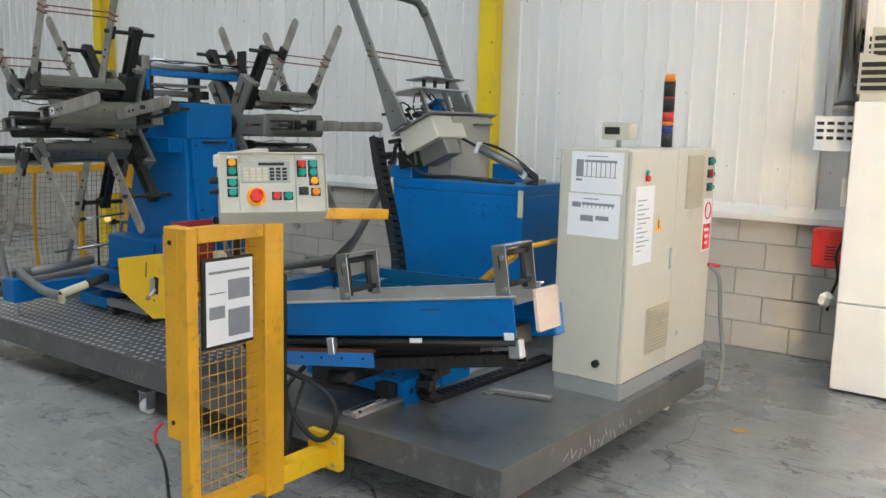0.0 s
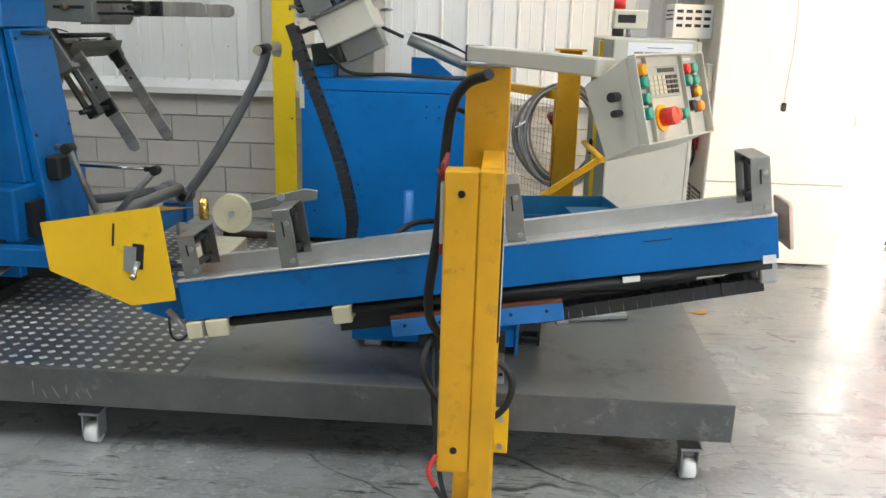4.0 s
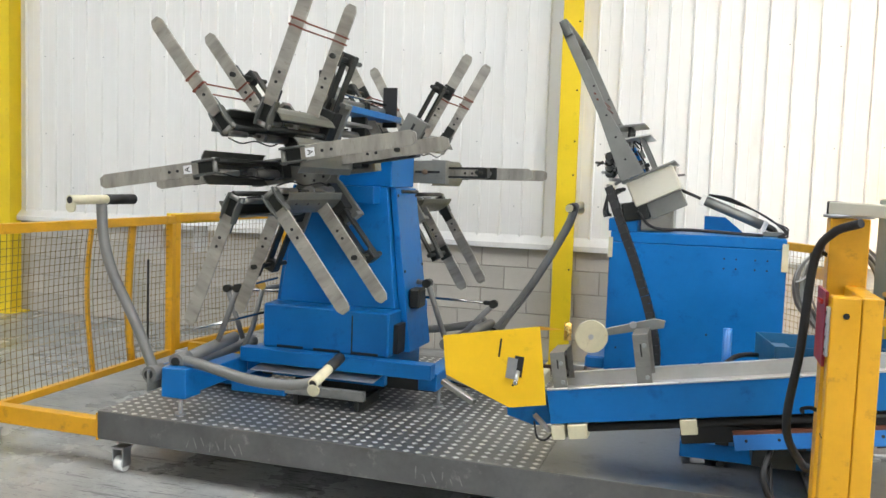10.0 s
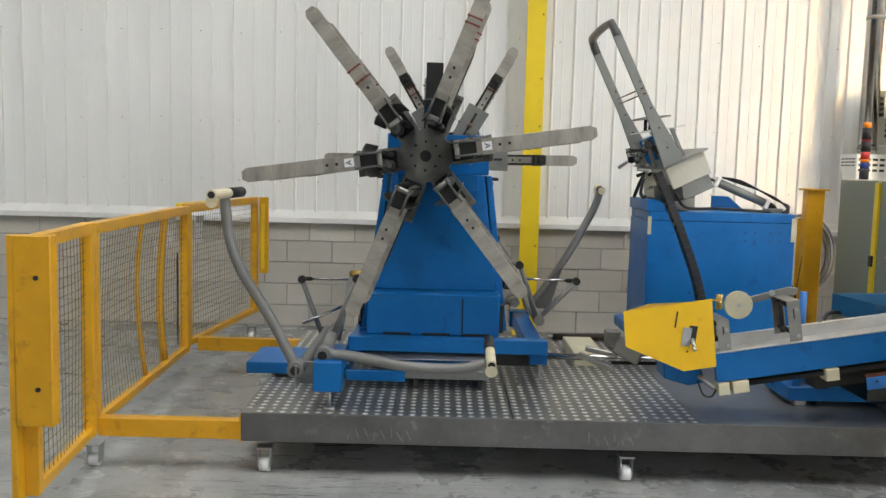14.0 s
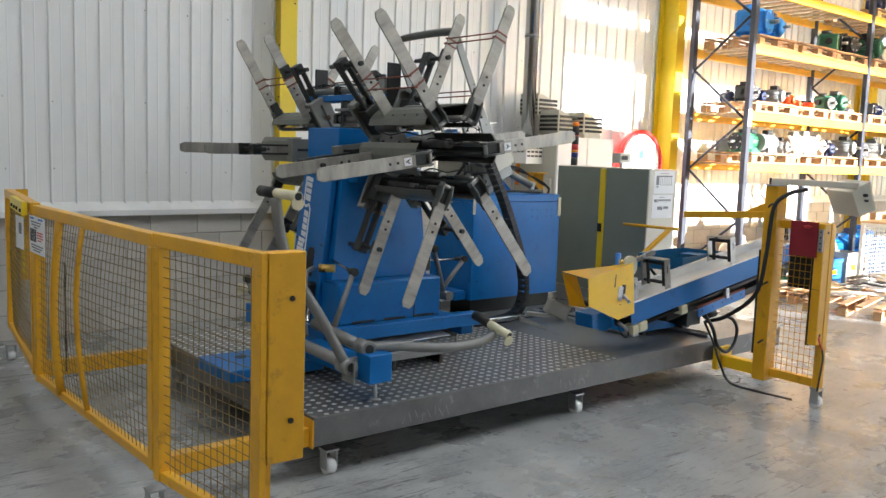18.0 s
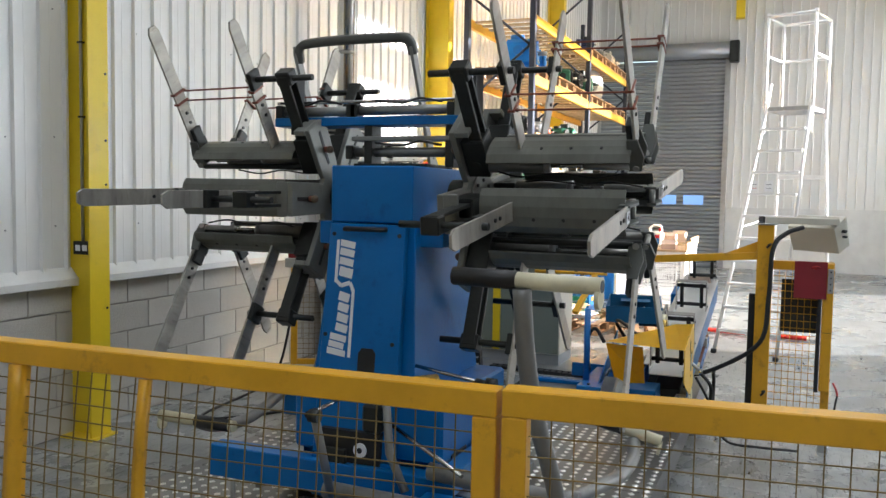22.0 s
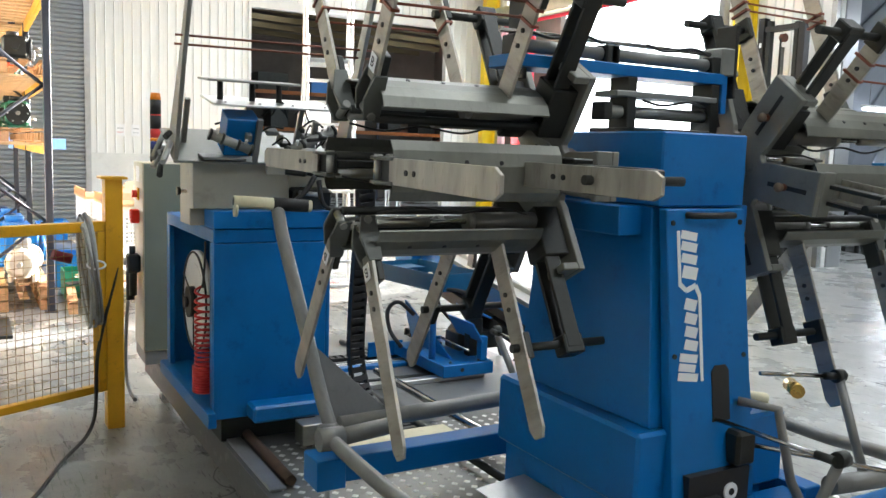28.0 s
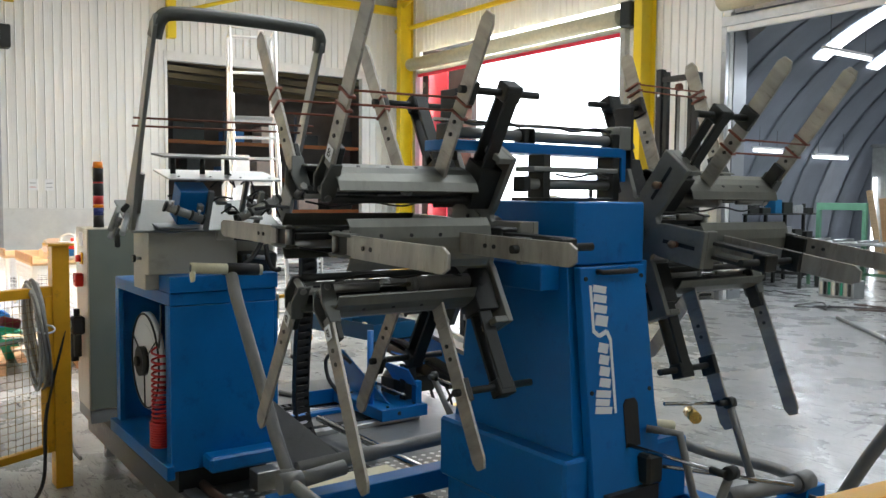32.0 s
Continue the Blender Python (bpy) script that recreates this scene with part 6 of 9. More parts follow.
for k in range(9):
    x, z = rng.uniform(-0.16, -0.09), rng.uniform(0.02, 0.36)
    part("fitting", cyl(bnew(), hp(x, rng.uniform(-0.42, -0.1), z), hp(x - rng.uniform(0.02, 0.06), rng.uniform(-0.42, -0.1), z + rng.uniform(-0.02, 0.04)), rng.uniform(0.008, 0.016), 8), rng.choice((M_DSTEEL, M_GALV, M_BLACK)), head)
for k in range(6):
    a = hp(rng.uniform(-0.1, 0.1), 0.44, 0.1 + 0.04 * k)
    part("rear_cylinder", cyl(bnew(), a, a + Vector((rng.uniform(-0.2, 0.0), rng.uniform(0.0, 0.06), rng.uniform(-0.12, 0.04))), 0.014, 10), rng.choice((M_ALU, M_DSTEEL, M_GALV)), head)
ram = thing("tilt_ram", "air cylinder that tilts the machine head", "cylinder", (-1.7, 5.46, 1.37))
part("barrel", cyl(bnew(), (-2.11, 5.46, 1.585), (-1.74, 5.46, 1.435), 0.032, 18), M_ALU, ram)
part("front_cap", obox(bnew(), look((-2.115, 5.46, 1.587), (-1.74, 5.46, 1.435)), 0.075, 0.075, 0.03, 0.004), M_WHITE, ram)
part("rear_cap", obox(bnew(), look((-1.735, 5.46, 1.433), (-2.11, 5.46, 1.585)), 0.075, 0.075, 0.03, 0.004), M_WHITE, ram)
part("piston_rod", cyl(bnew(), (-2.27, 5.46, 1.65), (-2.12, 5.46, 1.589), 0.010, 10), M_BLACK, ram)
part("clevis", tube(bnew(), spline([(-1.72, 5.46, 1.43), (-1.68, 5.46, 1.41), (-1.66, 5.46, 1.372)], 4), 0.022, 10), M_DSTEEL, ram)
part("foot_block", box(bnew(), -1.74, -1.62, 5.41, 5.51, 1.369, 1.40, 0.004), M_ALU, ram)
for k in range(3):
    part("hose", tube(bnew(), spline([(-2.08, 5.44, 1.62), (-1.95, 5.42 + 0.02 * k, 1.60 - 0.01 * k), (-1.80, 5.42, 1.53), (-1.68, 5.40 - 0.03 * k, 1.46), (-1.60, 5.36, 1.42 - 0.02 * k), (-1.66, 5.32, 1.375)], 5), 0.006, 6), M_BLACK, ram)
hs = thing("machine_hose", "black hoses lying over the drive cabinet's lid", "hose", (-2.1, 5.25, 1.369))
for k in range(2):
    part("hose", tube(bnew(), spline([(-2.50, 5.15, 1.50), (-2.40, 5.22, 1.40), (-2.15, 5.24 + 0.03 * k, 1.395), (-1.90, 5.25 + 0.04 * k, 1.385), (-1.75, 5.33, 1.378)], 6), 0.010, 8), M_BLACK, hs)
brk = thing("mounting_bracket", "blue triangular bracket on the drive cabinet", "bracket", (-1.95, 5.58, 1.369))
part("gusset", prism(bnew(), [(-2.10, 1.369), (-1.84, 1.369), (-1.97, 1.475), (-2.10, 1.48)], plane_xz(5.60), 0.01), M_BLUE, brk)
part("foot", box(bnew(), -2.10, -1.70, 5.54, 5.599, 1.369, 1.38), M_BLUE, brk)

chain = thing("cable_carrier", "black plastic cable carrier looping to the deck", "cable carrier", (-2.4, 4.9, PZ))
cp = spline([(-2.66, 5.02, 1.62), (-2.58, 4.98, 1.42), (-2.47, 4.95, 1.15), (-2.37, 4.92, 0.85), (-2.33, 4.90, 0.58), (-2.42, 4.88, 0.40), (-2.65, 4.86, 0.352), (-2.95, 4.85, 0.352)], 7)
bm = bnew()
box(bm, -0.044, -0.034, -0.024, 0.024, -0.025, 0.025)
box(bm, 0.034, 0.044, -0.024, 0.024, -0.025, 0.025)
box(bm, -0.0335, 0.0335, -0.014, 0.014, 0.018, 0.0245)
box(bm, -0.0335, 0.0335, -0.014, 0.014, -0.0245, -0.018)
link_me = mesh_of("link", bm, M_BLACK)


def chain_links(parent, line, pitch=0.05, across=None):
    acc, last = 0.0, line[0]
    for a, b in zip(line, line[1:]):
        seg = (b - a).length
        while acc < seg:
            p = a + (b - a) * (acc / seg)
            d = (b - a).normalized()
            side = Vector(across) if across else Vector((0, 1, 0)) if abs(d.y) < 0.9 else Vector((1, 0, 0))
            side = (side - d * side.dot(d)).normalized()
            up = side.cross(d)
            m = Matrix((side, d, up)).transposed().to_4x4()
            piece("link", link_me, parent, Matrix.Translation(p) @ m)
            acc += pitch
        acc -= seg


chain_links(chain, cp)
chain2 = thing("cable_carrier", "black plastic cable carrier looping under the feed tray", "cable carrier", (-1.4, 4.3, PZ))
chain_links(chain2, spline([(-0.62, 3.54, 0.80), (-0.85, 3.54, 0.752), (-1.12, 3.54, 0.695), (-1.37, 3.54, 0.642)], 7))
chain_links(chain2, spline([(-1.33, 5.10, 0.332), (-1.36, 4.60, 0.332), (-1.39, 4.12, 0.334), (-1.395, 4.00, 0.355), (-1.395, 3.955, 0.415), (-1.395, 3.99, 0.475), (-1.395, 4.10, 0.495)], 7), 0.05, (1, 0, 0))


# ---- control cabinet ----
CX0, CX1, CY0, CY1 = -1.07, -0.645, 4.625, 5.93
cab = thing("control_cabinet", "beige steel control cabinet on a grey plinth", "cabinet", (-0.86, 5.27, PZ))
part("plinth", box(bnew(), CX0 + 0.01, CX1 - 0.005, CY0 + 0.008, CY1 - 0.01, PZ, PZ + 0.09, 0.002), M_PLINTH, cab)
part("body", box(bnew(), CX0, CX1 - 0.024, CY0, CY1, PZ + 0.091, 1.648, 0.005), M_BEIGE, cab)
for k, (y0, y1) in enumerate(((CY0 + 0.006, 5.275), (5.281, CY1 - 0.006))):
    d = part("door", box(bnew(), CX1 - 0.022, CX1, y0, y1, PZ + 0.097, 1.640, 0.004), M_BEIGE, cab)
    if k == 0:
        part("door_latch", box(bnew(), CX1 + 0.0005, CX1 + 0.012, y1 - 0.05, y1 - 0.025, 0.98, 1.10, 0.004), M_GALV, d)
        vents = ((4.93, 0.53, 0.79, 0.325),)
    else:
        part("lock", cyl(bnew(), (CX1 + 0.0005, 5.42, 0.58), (CX1 + 0.008, 5.42, 0.58), 0.014, 12), M_GALV, d)
        vents = ((5.43, 1.305, 1.612, 0.27),)
    for yc, z0, z1, vw in vents:
        v = part("vent_frame", box(bnew(), CX1 + 0.0005, CX1 + 0.008, yc, yc + vw, z0, z1, 0.003), M_VENT, d, "tan louvred filter vent")
        for i in range(13):
            zz = z0 + 0.018 + (z1 - z0 - 0.036) * i / 12
            part("vent_louvre", box(bnew(), CX1 + 0.0085, CX1 + 0.013, yc + 0.012, yc + vw - 0.012, zz - 0.006, zz + 0.004), M_VENT, v)
for z, mm in ((1.575, M_TEAL), (1.50, M_BUTRED), (1.42, M_TEAL)):
    s = part("switch_plate", box(bnew(), CX1 + 0.0005, CX1 + 0.008, 5.78, 5.87, z - 0.025, z + 0.025, 0.003), M_DSTEEL, cab)
    part("push_button", cyl(bnew(), (CX1 + 0.0085, 5.81, z), (CX1 + 0.03, 5.81, z), 0.014, 12), mm, s)
    part("push_button", cyl(bnew(), (CX1 + 0.0085, 5.845, z), (CX1 + 0.025, 5.845, z), 0.012, 12), M_BLACK, s)
part("red_knob", cyl(bnew(), (CX1 + 0.0005, 4.83, 1.50), (CX1 + 0.02, 4.83, 1.50), 0.016, 12), M_BUTRED, cab)
part("green_collar", cyl(bnew(), (CX1 + 0.0005, 4.83, 1.53), (CX1 + 0.012, 4.83, 1.53), 0.014, 12), M_TEAL, cab)
part("cable_gland", cyl(bnew(), (-0.79, CY0 - 0.03, 0.52), (-0.79, CY0 - 0.0005, 0.52), 0.02, 14), M_BLACK, cab)
part("yellow_strip", box(bnew(), CX0 - 0.022, CX0 - 0.0005, 5.20, 5.27, PZ + 0.1, 1.63, 0.002), M_YCOL, cab, "yellow upright strip on the back")
part("strip_catch", box(bnew(), CX0 - 0.04, CX0 - 0.0225, 5.21, 5.26, 1.02, 1.10, 0.004), M_BLACK, cab)
# back panels carry the shade of this side in their grey-green colour
part("back_panel", box(bnew(), CX0 - 0.006, CX0 - 0.0005, CY0 + 0.01, 5.198, PZ + 0.1, 1.64), M_BEIGESHADE, cab, "back panel, darkened to grey-green for its shaded side")
part("back_panel", box(bnew(), CX0 - 0.006, CX0 - 0.0005, 5.272, CY1 - 0.01, PZ + 0.1, 1.64), M_BEIGESHADE, cab, "back panel, darkened to grey-green for its shaded side")


def sheet(name, label, x0, x1, y, z0, z1, bars, category="notice"):
    """A printed sheet facing -y with plain print bars."""
    t = thing(name, label, category, ((x0 + x1) / 2, y, z0))
    part("paper", box(bnew(), x0, x1, y - 0.002, y, z0, z1), M_PAPER, t)
    for bx0, bx1, bz0, bz1 in bars:
        part("print_bar", box(bnew(), x0 + (x1 - x0) * bx0, x0 + (x1 - x0) * bx1, y - 0.0034, y - 0.0024, z0 + (z1 - z0) * bz0, z0 + (z1 - z0) * bz1), M_INK, t)
    return t


tblbars = [(0.10, 0.24, 0.38, 0.80), (0.26, 0.88, 0.74, 0.80)] + [(0.30 + 0.09 * k, 0.315 + 0.09 * k, 0.38, 0.74) for k in range(7)] + [(0.26, 0.88, 0.38, 0.395), (0.10, 0.22, 0.28, 0.33), (0.3, 0.7, 0.88, 0.90)]
sh1 = sheet("paper_notice", "white printed table sheet on the cabinet's end", -1.0, -0.69, CY0 - 0.0005, 1.42, 1.632, tblbars)
sh2 = sheet("paper_notice", "second white printed table sheet on the cabinet's end", -1.01, -0.70, CY0 - 0.0005, 1.19, 1.412, [(0.08, 0.25, 0.68, 0.80), (0.27, 0.9, 0.74, 0.80)] + [(0.30 + 0.08 * k, 0.315 + 0.08 * k, 0.68, 0.74) for k in range(8)] + [(0.25, 0.50, 0.36, 0.50), (0.55, 0.80, 0.40, 0.50), (0.3, 0.6, 0.88, 0.9)])
n2 = thing("paper_notice", "white instruction sheet taped to the cabinet door", "notice", (CX1, 4.83, 1.1))
part("paper", box(bnew(), CX1 + 0.0005, CX1 + 0.002, 4.70, 4.95, 1.05, 1.46), M_PAPER, n2)
for k in range(12):
    part("print_bar", box(bnew(), CX1 + 0.0025, CX1 + 0.0033, 4.73, 4.80 + 0.1 * ((k * 7) % 5) / 4, 1.12 + 0.024 * k, 1.125 + 0.024 * k), M_INK, n2)
w1 = thing("warning_label", "yellow triangular electrical warning label", "label", (CX1, 5.03, 1.24))
part("triangle", prism(bnew(), [(4.985, 1.21), (5.075, 1.21), (5.03, 1.30)], plane_yz(CX1 + 0.0005), 0.002), M_AMBER, w1)
part("bolt_mark", box(bnew(), CX1 + 0.003, CX1 + 0.004, 5.024, 5.036, 1.222, 1.268), M_BLACK, w1)
w2 = thing("prohibition_label", "white and red prohibition label on the cabinet door", "label", (CX1, 5.82, 1.2))
part("plate", box(bnew(), CX1 + 0.0005, CX1 + 0.002, 5.755, 5.90, 1.03, 1.35), M_PAPER, w2)
part("red_field", box(bnew(), CX1 + 0.0025, CX1 + 0.0035, 5.765, 5.89, 1.04, 1.195), M_BUTRED, w2)
bm = bnew()
tube(bm, [(CX1 + 0.003, 5.828 + 0.05 * math.cos(2 * math.pi * k / 24), 1.275 + 0.05 * math.sin(2 * math.pi * k / 24)) for k in range(25)], 0.005, 6)
part("red_ring", bm, M_BUTRED, w2)
for k, zz in enumerate((1.16, 1.12, 1.08)):
    part("print_bar", box(bnew(), CX1 + 0.004, CX1 + 0.0046, 5.785 + 0.01 * k, 5.87 - 0.01 * k, zz - 0.009, zz + 0.009), M_PAPER, w2)
bea = thing("signal_tower", "black signal tower with orange, red and blue lenses", "signal light", (-0.842, 5.676, 1.648))
for z0, z1, mm, nm in ((1.649, 1.74, M_BLACK, "base"), (1.741, 1.80, M_BLUEL, "blue_lens"), (1.801, 1.825, M_ORANGE, "orange_band"), (1.826, 1.89, M_RED, "red_lens"), (1.891, 1.985, M_BLACK, "sleeve"), (1.986, 1.996, M_RED, "red_band"), (1.997, 2.10, M_BLACK, "sleeve")):
    part(nm, cyl(bnew(), (-0.84, 5.676, z0), (-0.84, 5.676, z1), 0.036, 18), mm, bea)
bm = cyl(bnew(), (-0.84, 5.676, 2.101), (-0.84, 5.676, 2.15), 0.036, 18, 0.03)
part("orange_cap", bm, M_ORANGE, bea)
dis = thing("display_box", "small beige display box on a short stalk", "display", (-0.895, 5.12, 1.648))
part("stalk", cyl(bnew(), (-0.895, 5.12, 1.649), (-0.895, 5.12, 1.69), 0.014, 10), M_GALV, dis)
part("case", box(bnew(), -0.98, -0.81, 5.07, 5.17, 1.691, 1.785, 0.006), M_BEIGE, dis)
part("screen", box(bnew(), -0.96, -0.87, 5.0675, 5.0695, 1.72, 1.76), M_DSTEEL, dis)
# fittings on the cabinet's rear end
fit_y = CY1 + 0.0005
part("end_label", box(bnew(), -0.93, -0.80, fit_y, fit_y + 0.002, 1.52, 1.62), M_PAPER, cab)
iso = part("isolator", box(bnew(), -0.93, -0.85, fit_y, fit_y + 0.012, 1.40, 1.48, 0.003), M_AMBER, cab, "yellow isolator plate with red knob")
part("isolator_knob", cyl(bnew(), (-0.89, fit_y + 0.0125, 1.44), (-0.89, fit_y + 0.045, 1.44), 0.024, 14), M_BUTRED, iso)
part("red_switch", box(bnew(), -0.935, -0.855, fit_y, fit_y + 0.06, 1.25, 1.34, 0.008), M_BUTRED, cab)
fr = part("air_filter", box(bnew(), -0.97, -0.87, fit_y, fit_y + 0.09, 0.93, 1.05, 0.012), M_BLACK, cab, "black air filter and regulator")
part("filter_bowl", cyl(bnew(), (-0.94, fit_y + 0.05, 0.78), (-0.94, fit_y + 0.05, 0.929), 0.028, 14), M_DSTEEL, fr)
part("filter_bowl", cyl(bnew(), (-0.87, fit_y + 0.06, 0.74), (-0.87, fit_y + 0.06, 0.929), 0.03, 14), M_BLACK, fr)
part("regulator_knob", cyl(bnew(), (-0.92, fit_y + 0.05, 1.051), (-0.92, fit_y + 0.05, 1.10), 0.022, 12), M_BLACK, fr)
part("gauge", cyl(bnew(), (-0.92, fit_y + 0.091, 1.0), (-0.92, fit_y + 0.11, 1.0), 0.024, 14), M_WHITE, fr)
cdt = thing("flexible_conduit", "grey flexible conduit hanging beside the cabinet", "conduit", (-0.6, 5.95, 0.2))
part("conduit", tube(bnew(), spline([(-0.63, 5.9, 0.93), (-0.58, 5.95, 0.85), (-0.56, 5.97, 0.6), (-0.53, 5.98, 0.35), (-0.55, 5.98, 0.15), (-0.66, 5.97, 0.06), (-0.85, 5.96, 0.05)], 6), 0.014, 8), M_ROPE, cdt)
part("red_plug", cyl(bnew(), (-0.645, 5.9, 0.935), (-0.58, 5.95, 0.93), 0.012, 8), M_RED, cdt)
# the cabinet stands slightly askew on the platform
SKEW = Matrix.Translation((CX1, CY0, 0)) @ Matrix.Rotation(radians(-1.5), 4, "Z") @ Matrix.Diagonal((0.95, 0.895, 0.989, 1)) @ Matrix.Translation((-CX1, -CY0, 0))
for ob in (cab, sh1, sh2, n2, w1, w2, cdt):
    ob.matrix_basis = SKEW @ ob.matrix_basis
bea.matrix_basis = Matrix.Translation((-0.90, 5.70, 1.631)) @ Matrix.Diagonal((0.95, 0.95, 0.875, 1)) @ Matrix.Translation((0.842, -5.676, -1.648)) @ bea.matrix_basis
dis.location += Vector((-0.03, -0.05, -0.017))
sb = thing("mounting_bar", "short grey bar lying on the smooth deck", "bar", (-1.1, 4.4, PZ))
part("bar", obox(bnew(), pose(-1.08, 4.36, PZ + 0.02, 0, 0, 15), 0.34, 0.05, 0.035, 0.01), M_GREYP, sb)
part("end_foot", obox(bnew(), pose(-1.24, 4.32, PZ + 0.008, 0, 0, 15), 0.06, 0.09, 0.016, 0.003), M_GREYP, sb)

# ---- operator gate with the control panel ----
gate = thing("operator_gate", "yellow steel gate post with wire infill beside the tray", "gate", (-1.63, 2.9, 0))
GX = -1.63
part("tall_post", box(bnew(), GX - 0.075, GX + 0.055, 3.06, 3.18, 0.12, 1.555, 0.004), M_YEL, gate)
part("outer_post", box(bnew(), GX - 0.015, GX + 0.045, 2.61, 2.67, 0.12, 1.315, 0.003), M_YEL, gate)
part("top_rail", box(bnew(), GX - 0.015, GX + 0.045, 2.671, 3.059, 1.255, 1.315, 0.003), M_YEL, gate)
part("bottom_rail", box(bnew(), GX - 0.015, GX + 0.045, 2.671, 3.059, 0.15, 0.21, 0.003), M_YEL, gate)
bm = bnew()
for k in range(1, 8):
    cyl(bm, (GX, 2.67 + 0.0485 * k, 0.21), (GX, 2.67 + 0.0485 * k, 1.255), 0.0022, 5)
for k in range(1, 21):
    cyl(bm, (GX + 0.004, 2.67, 0.21 + 0.05 * k), (GX + 0.004, 3.06, 0.21 + 0.05 * k), 0.0022, 5)
tagged(part("wire_infill", bm, M_YEL, gate, "yellowed welded wire infill"), kind="stuff")
bx = part("switch_box", box(bnew(), GX - 0.105, GX - 0.0155, 2.615, 2.69, 0.465, 1.315, 0.005), M_YEL, gate, "long yellow switch box")
part("box_seam", box(bnew(), GX - 0.107, GX - 0.1053, 2.62, 2.685, 0.855, 0.858), M_DSTEEL, bx)
for z in (0.535, 1.255):
    part("box_bolt", cyl(bnew(), (GX - 0.06, 2.609, z), (GX - 0.06, 2.6147, z), 0.010, 8), M_DSTEEL, bx)
part("hinge", box(bnew(), GX - 0.115, GX - 0.1055, 2.62, 2.66, 1.12, 1.28, 0.002), M_GALV, bx)
for zz in (1.14, 1.18, 1.22, 1.26):
    part("hinge_screw", cyl(bnew(), (GX - 0.1175, 2.64, zz), (GX - 0.1152, 2.64, zz), 0.006, 8), M_DSTEEL, bx)
part("red_plate", box(bnew(), GX - 0.118, GX - 0.108, 2.665, 2.90, 1.08, 1.325, 0.002), M_DRED, gate, "dark red metal plate")
part("black_strip", box(bnew(), GX - 0.07, GX - 0.04, 2.695, 2.725, 0.45, 1.07, 0.002), M_BLACK, gate)
part("black_channel", box(bnew(), GX - 0.03, GX + 0.03, 3.182, 3.23, 0.30, 1.08, 0.003), M_BLACK, gate)
part("safety_pin", tube(bnew(), spline([(GX - 0.12, 2.72, 1.29), (GX - 0.13, 2.75, 1.295), (GX - 0.125, 2.78, 1.285), (GX - 0.12, 2.74, 1.28)], 4), 0.004, 6), M_RED, gate)
part("foot_arm", box(bnew(), GX - 0.03, GX + 0.05, 3.181, 3.514, 0.14, 0.23, 0.004), M_YGUARD, gate)
ff = part("foot_flange", box(bnew(), GX - 0.09, GX + 0.11, 3.515, 3.561, 0.12, 0.29, 0.003), M_YGUARD, gate)
for bx_, bz_ in ((GX - 0.06, 0.15), (GX + 0.08, 0.15), (GX - 0.06, 0.26), (GX + 0.08, 0.26)):
    part("flange_bolt", cyl(bnew(), (bx_, 3.506, bz_), (bx_, 3.5147, bz_), 0.012, 6), M_GALV, ff)
part("side_arm", obox(bnew(), look((GX, 3.604, 1.315), (GX, 3.18, 1.342)), 0.055, 0.05, 0.846, 0.003), M_YEL, gate)
part("gusset", prism(bnew(), [(3.181, 1.34), (3.181, 1.44), (3.45, 1.34)], plane_yz(GX - 0.005), 0.01), M_YEL, gate)
part("top_plate", cyl(bnew(), (GX - 0.01, 3.12, 1.556), (GX - 0.01, 3.12, 1.568), 0.085, 24), M_GALV, gate)
for z in (0.42, 0.85, 1.42):
    part("cable_clip", tube(bnew(), spline([(GX - 0.075, 3.10, z), (GX - 0.10, 3.08, z + 0.01), (GX - 0.125, 3.09, z), (GX - 0.12, 3.11, z - 0.015)], 4), 0.008, 6), M_BLACK, gate)
castor(gate, GX + 0.015, 2.64, 0.045)
arm = thing("panel_arm", "beige swivel arm carrying the control panel", "arm", (GX, 3.1, 1.588))
A0, A1 = Vector((GX - 0.04, 3.14, 1.59)), Vector((-1.34, 2.66, 1.58))
part("beam", obox(bnew(), look((A0 + A1) / 2, A1), 0.06, 0.045, (A1 - A0).length, 0.004), M_BEIGE, arm)
part("end_cap", obox(bnew(), look(A0, A1), 0.062, 0.048, 0.012, 0.002), M_BLACK, arm)
pan = thing("operator_console", "beige control panel with coloured push buttons", "control panel", (-1.14, 2.7, 1.4))
# panel axes: along its width, its face normal and up its face
PTL, PTR, PBL = Vector((-1.273, 2.589, 1.612)), Vector((-1.053, 2.887, 1.616)), Vector((-1.229, 2.552, 1.405))
ux = (PTR - PTL).normalized()
uz = (PTL - PBL - ux * (PTL - PBL).dot(ux)).normalized()
uy = uz.cross(ux)
WID, HEI = (PTR - PTL).length, 0.246
MP = Matrix((ux, uy, uz * 0.865)).transposed().to_4x4()
MP.translation = PBL


def pb(bm, x0, x1, y0, y1, z0, z1, bev=0.0):
    return obox(bm, MP @ Matrix.Translation(((x0 + x1) / 2, (y0 + y1) / 2, (z0 + z1) / 2)), abs(x1 - x0), abs(y1 - y0), abs(z1 - z0), bev)


def pbut(x, z, r, h, m_, parent, name="push_button"):
    return part(name, cyl(bnew(), MP @ Vector((x, -0.0005, z)), MP @ Vector((x, -h, z)), r, 16), m_, parent)


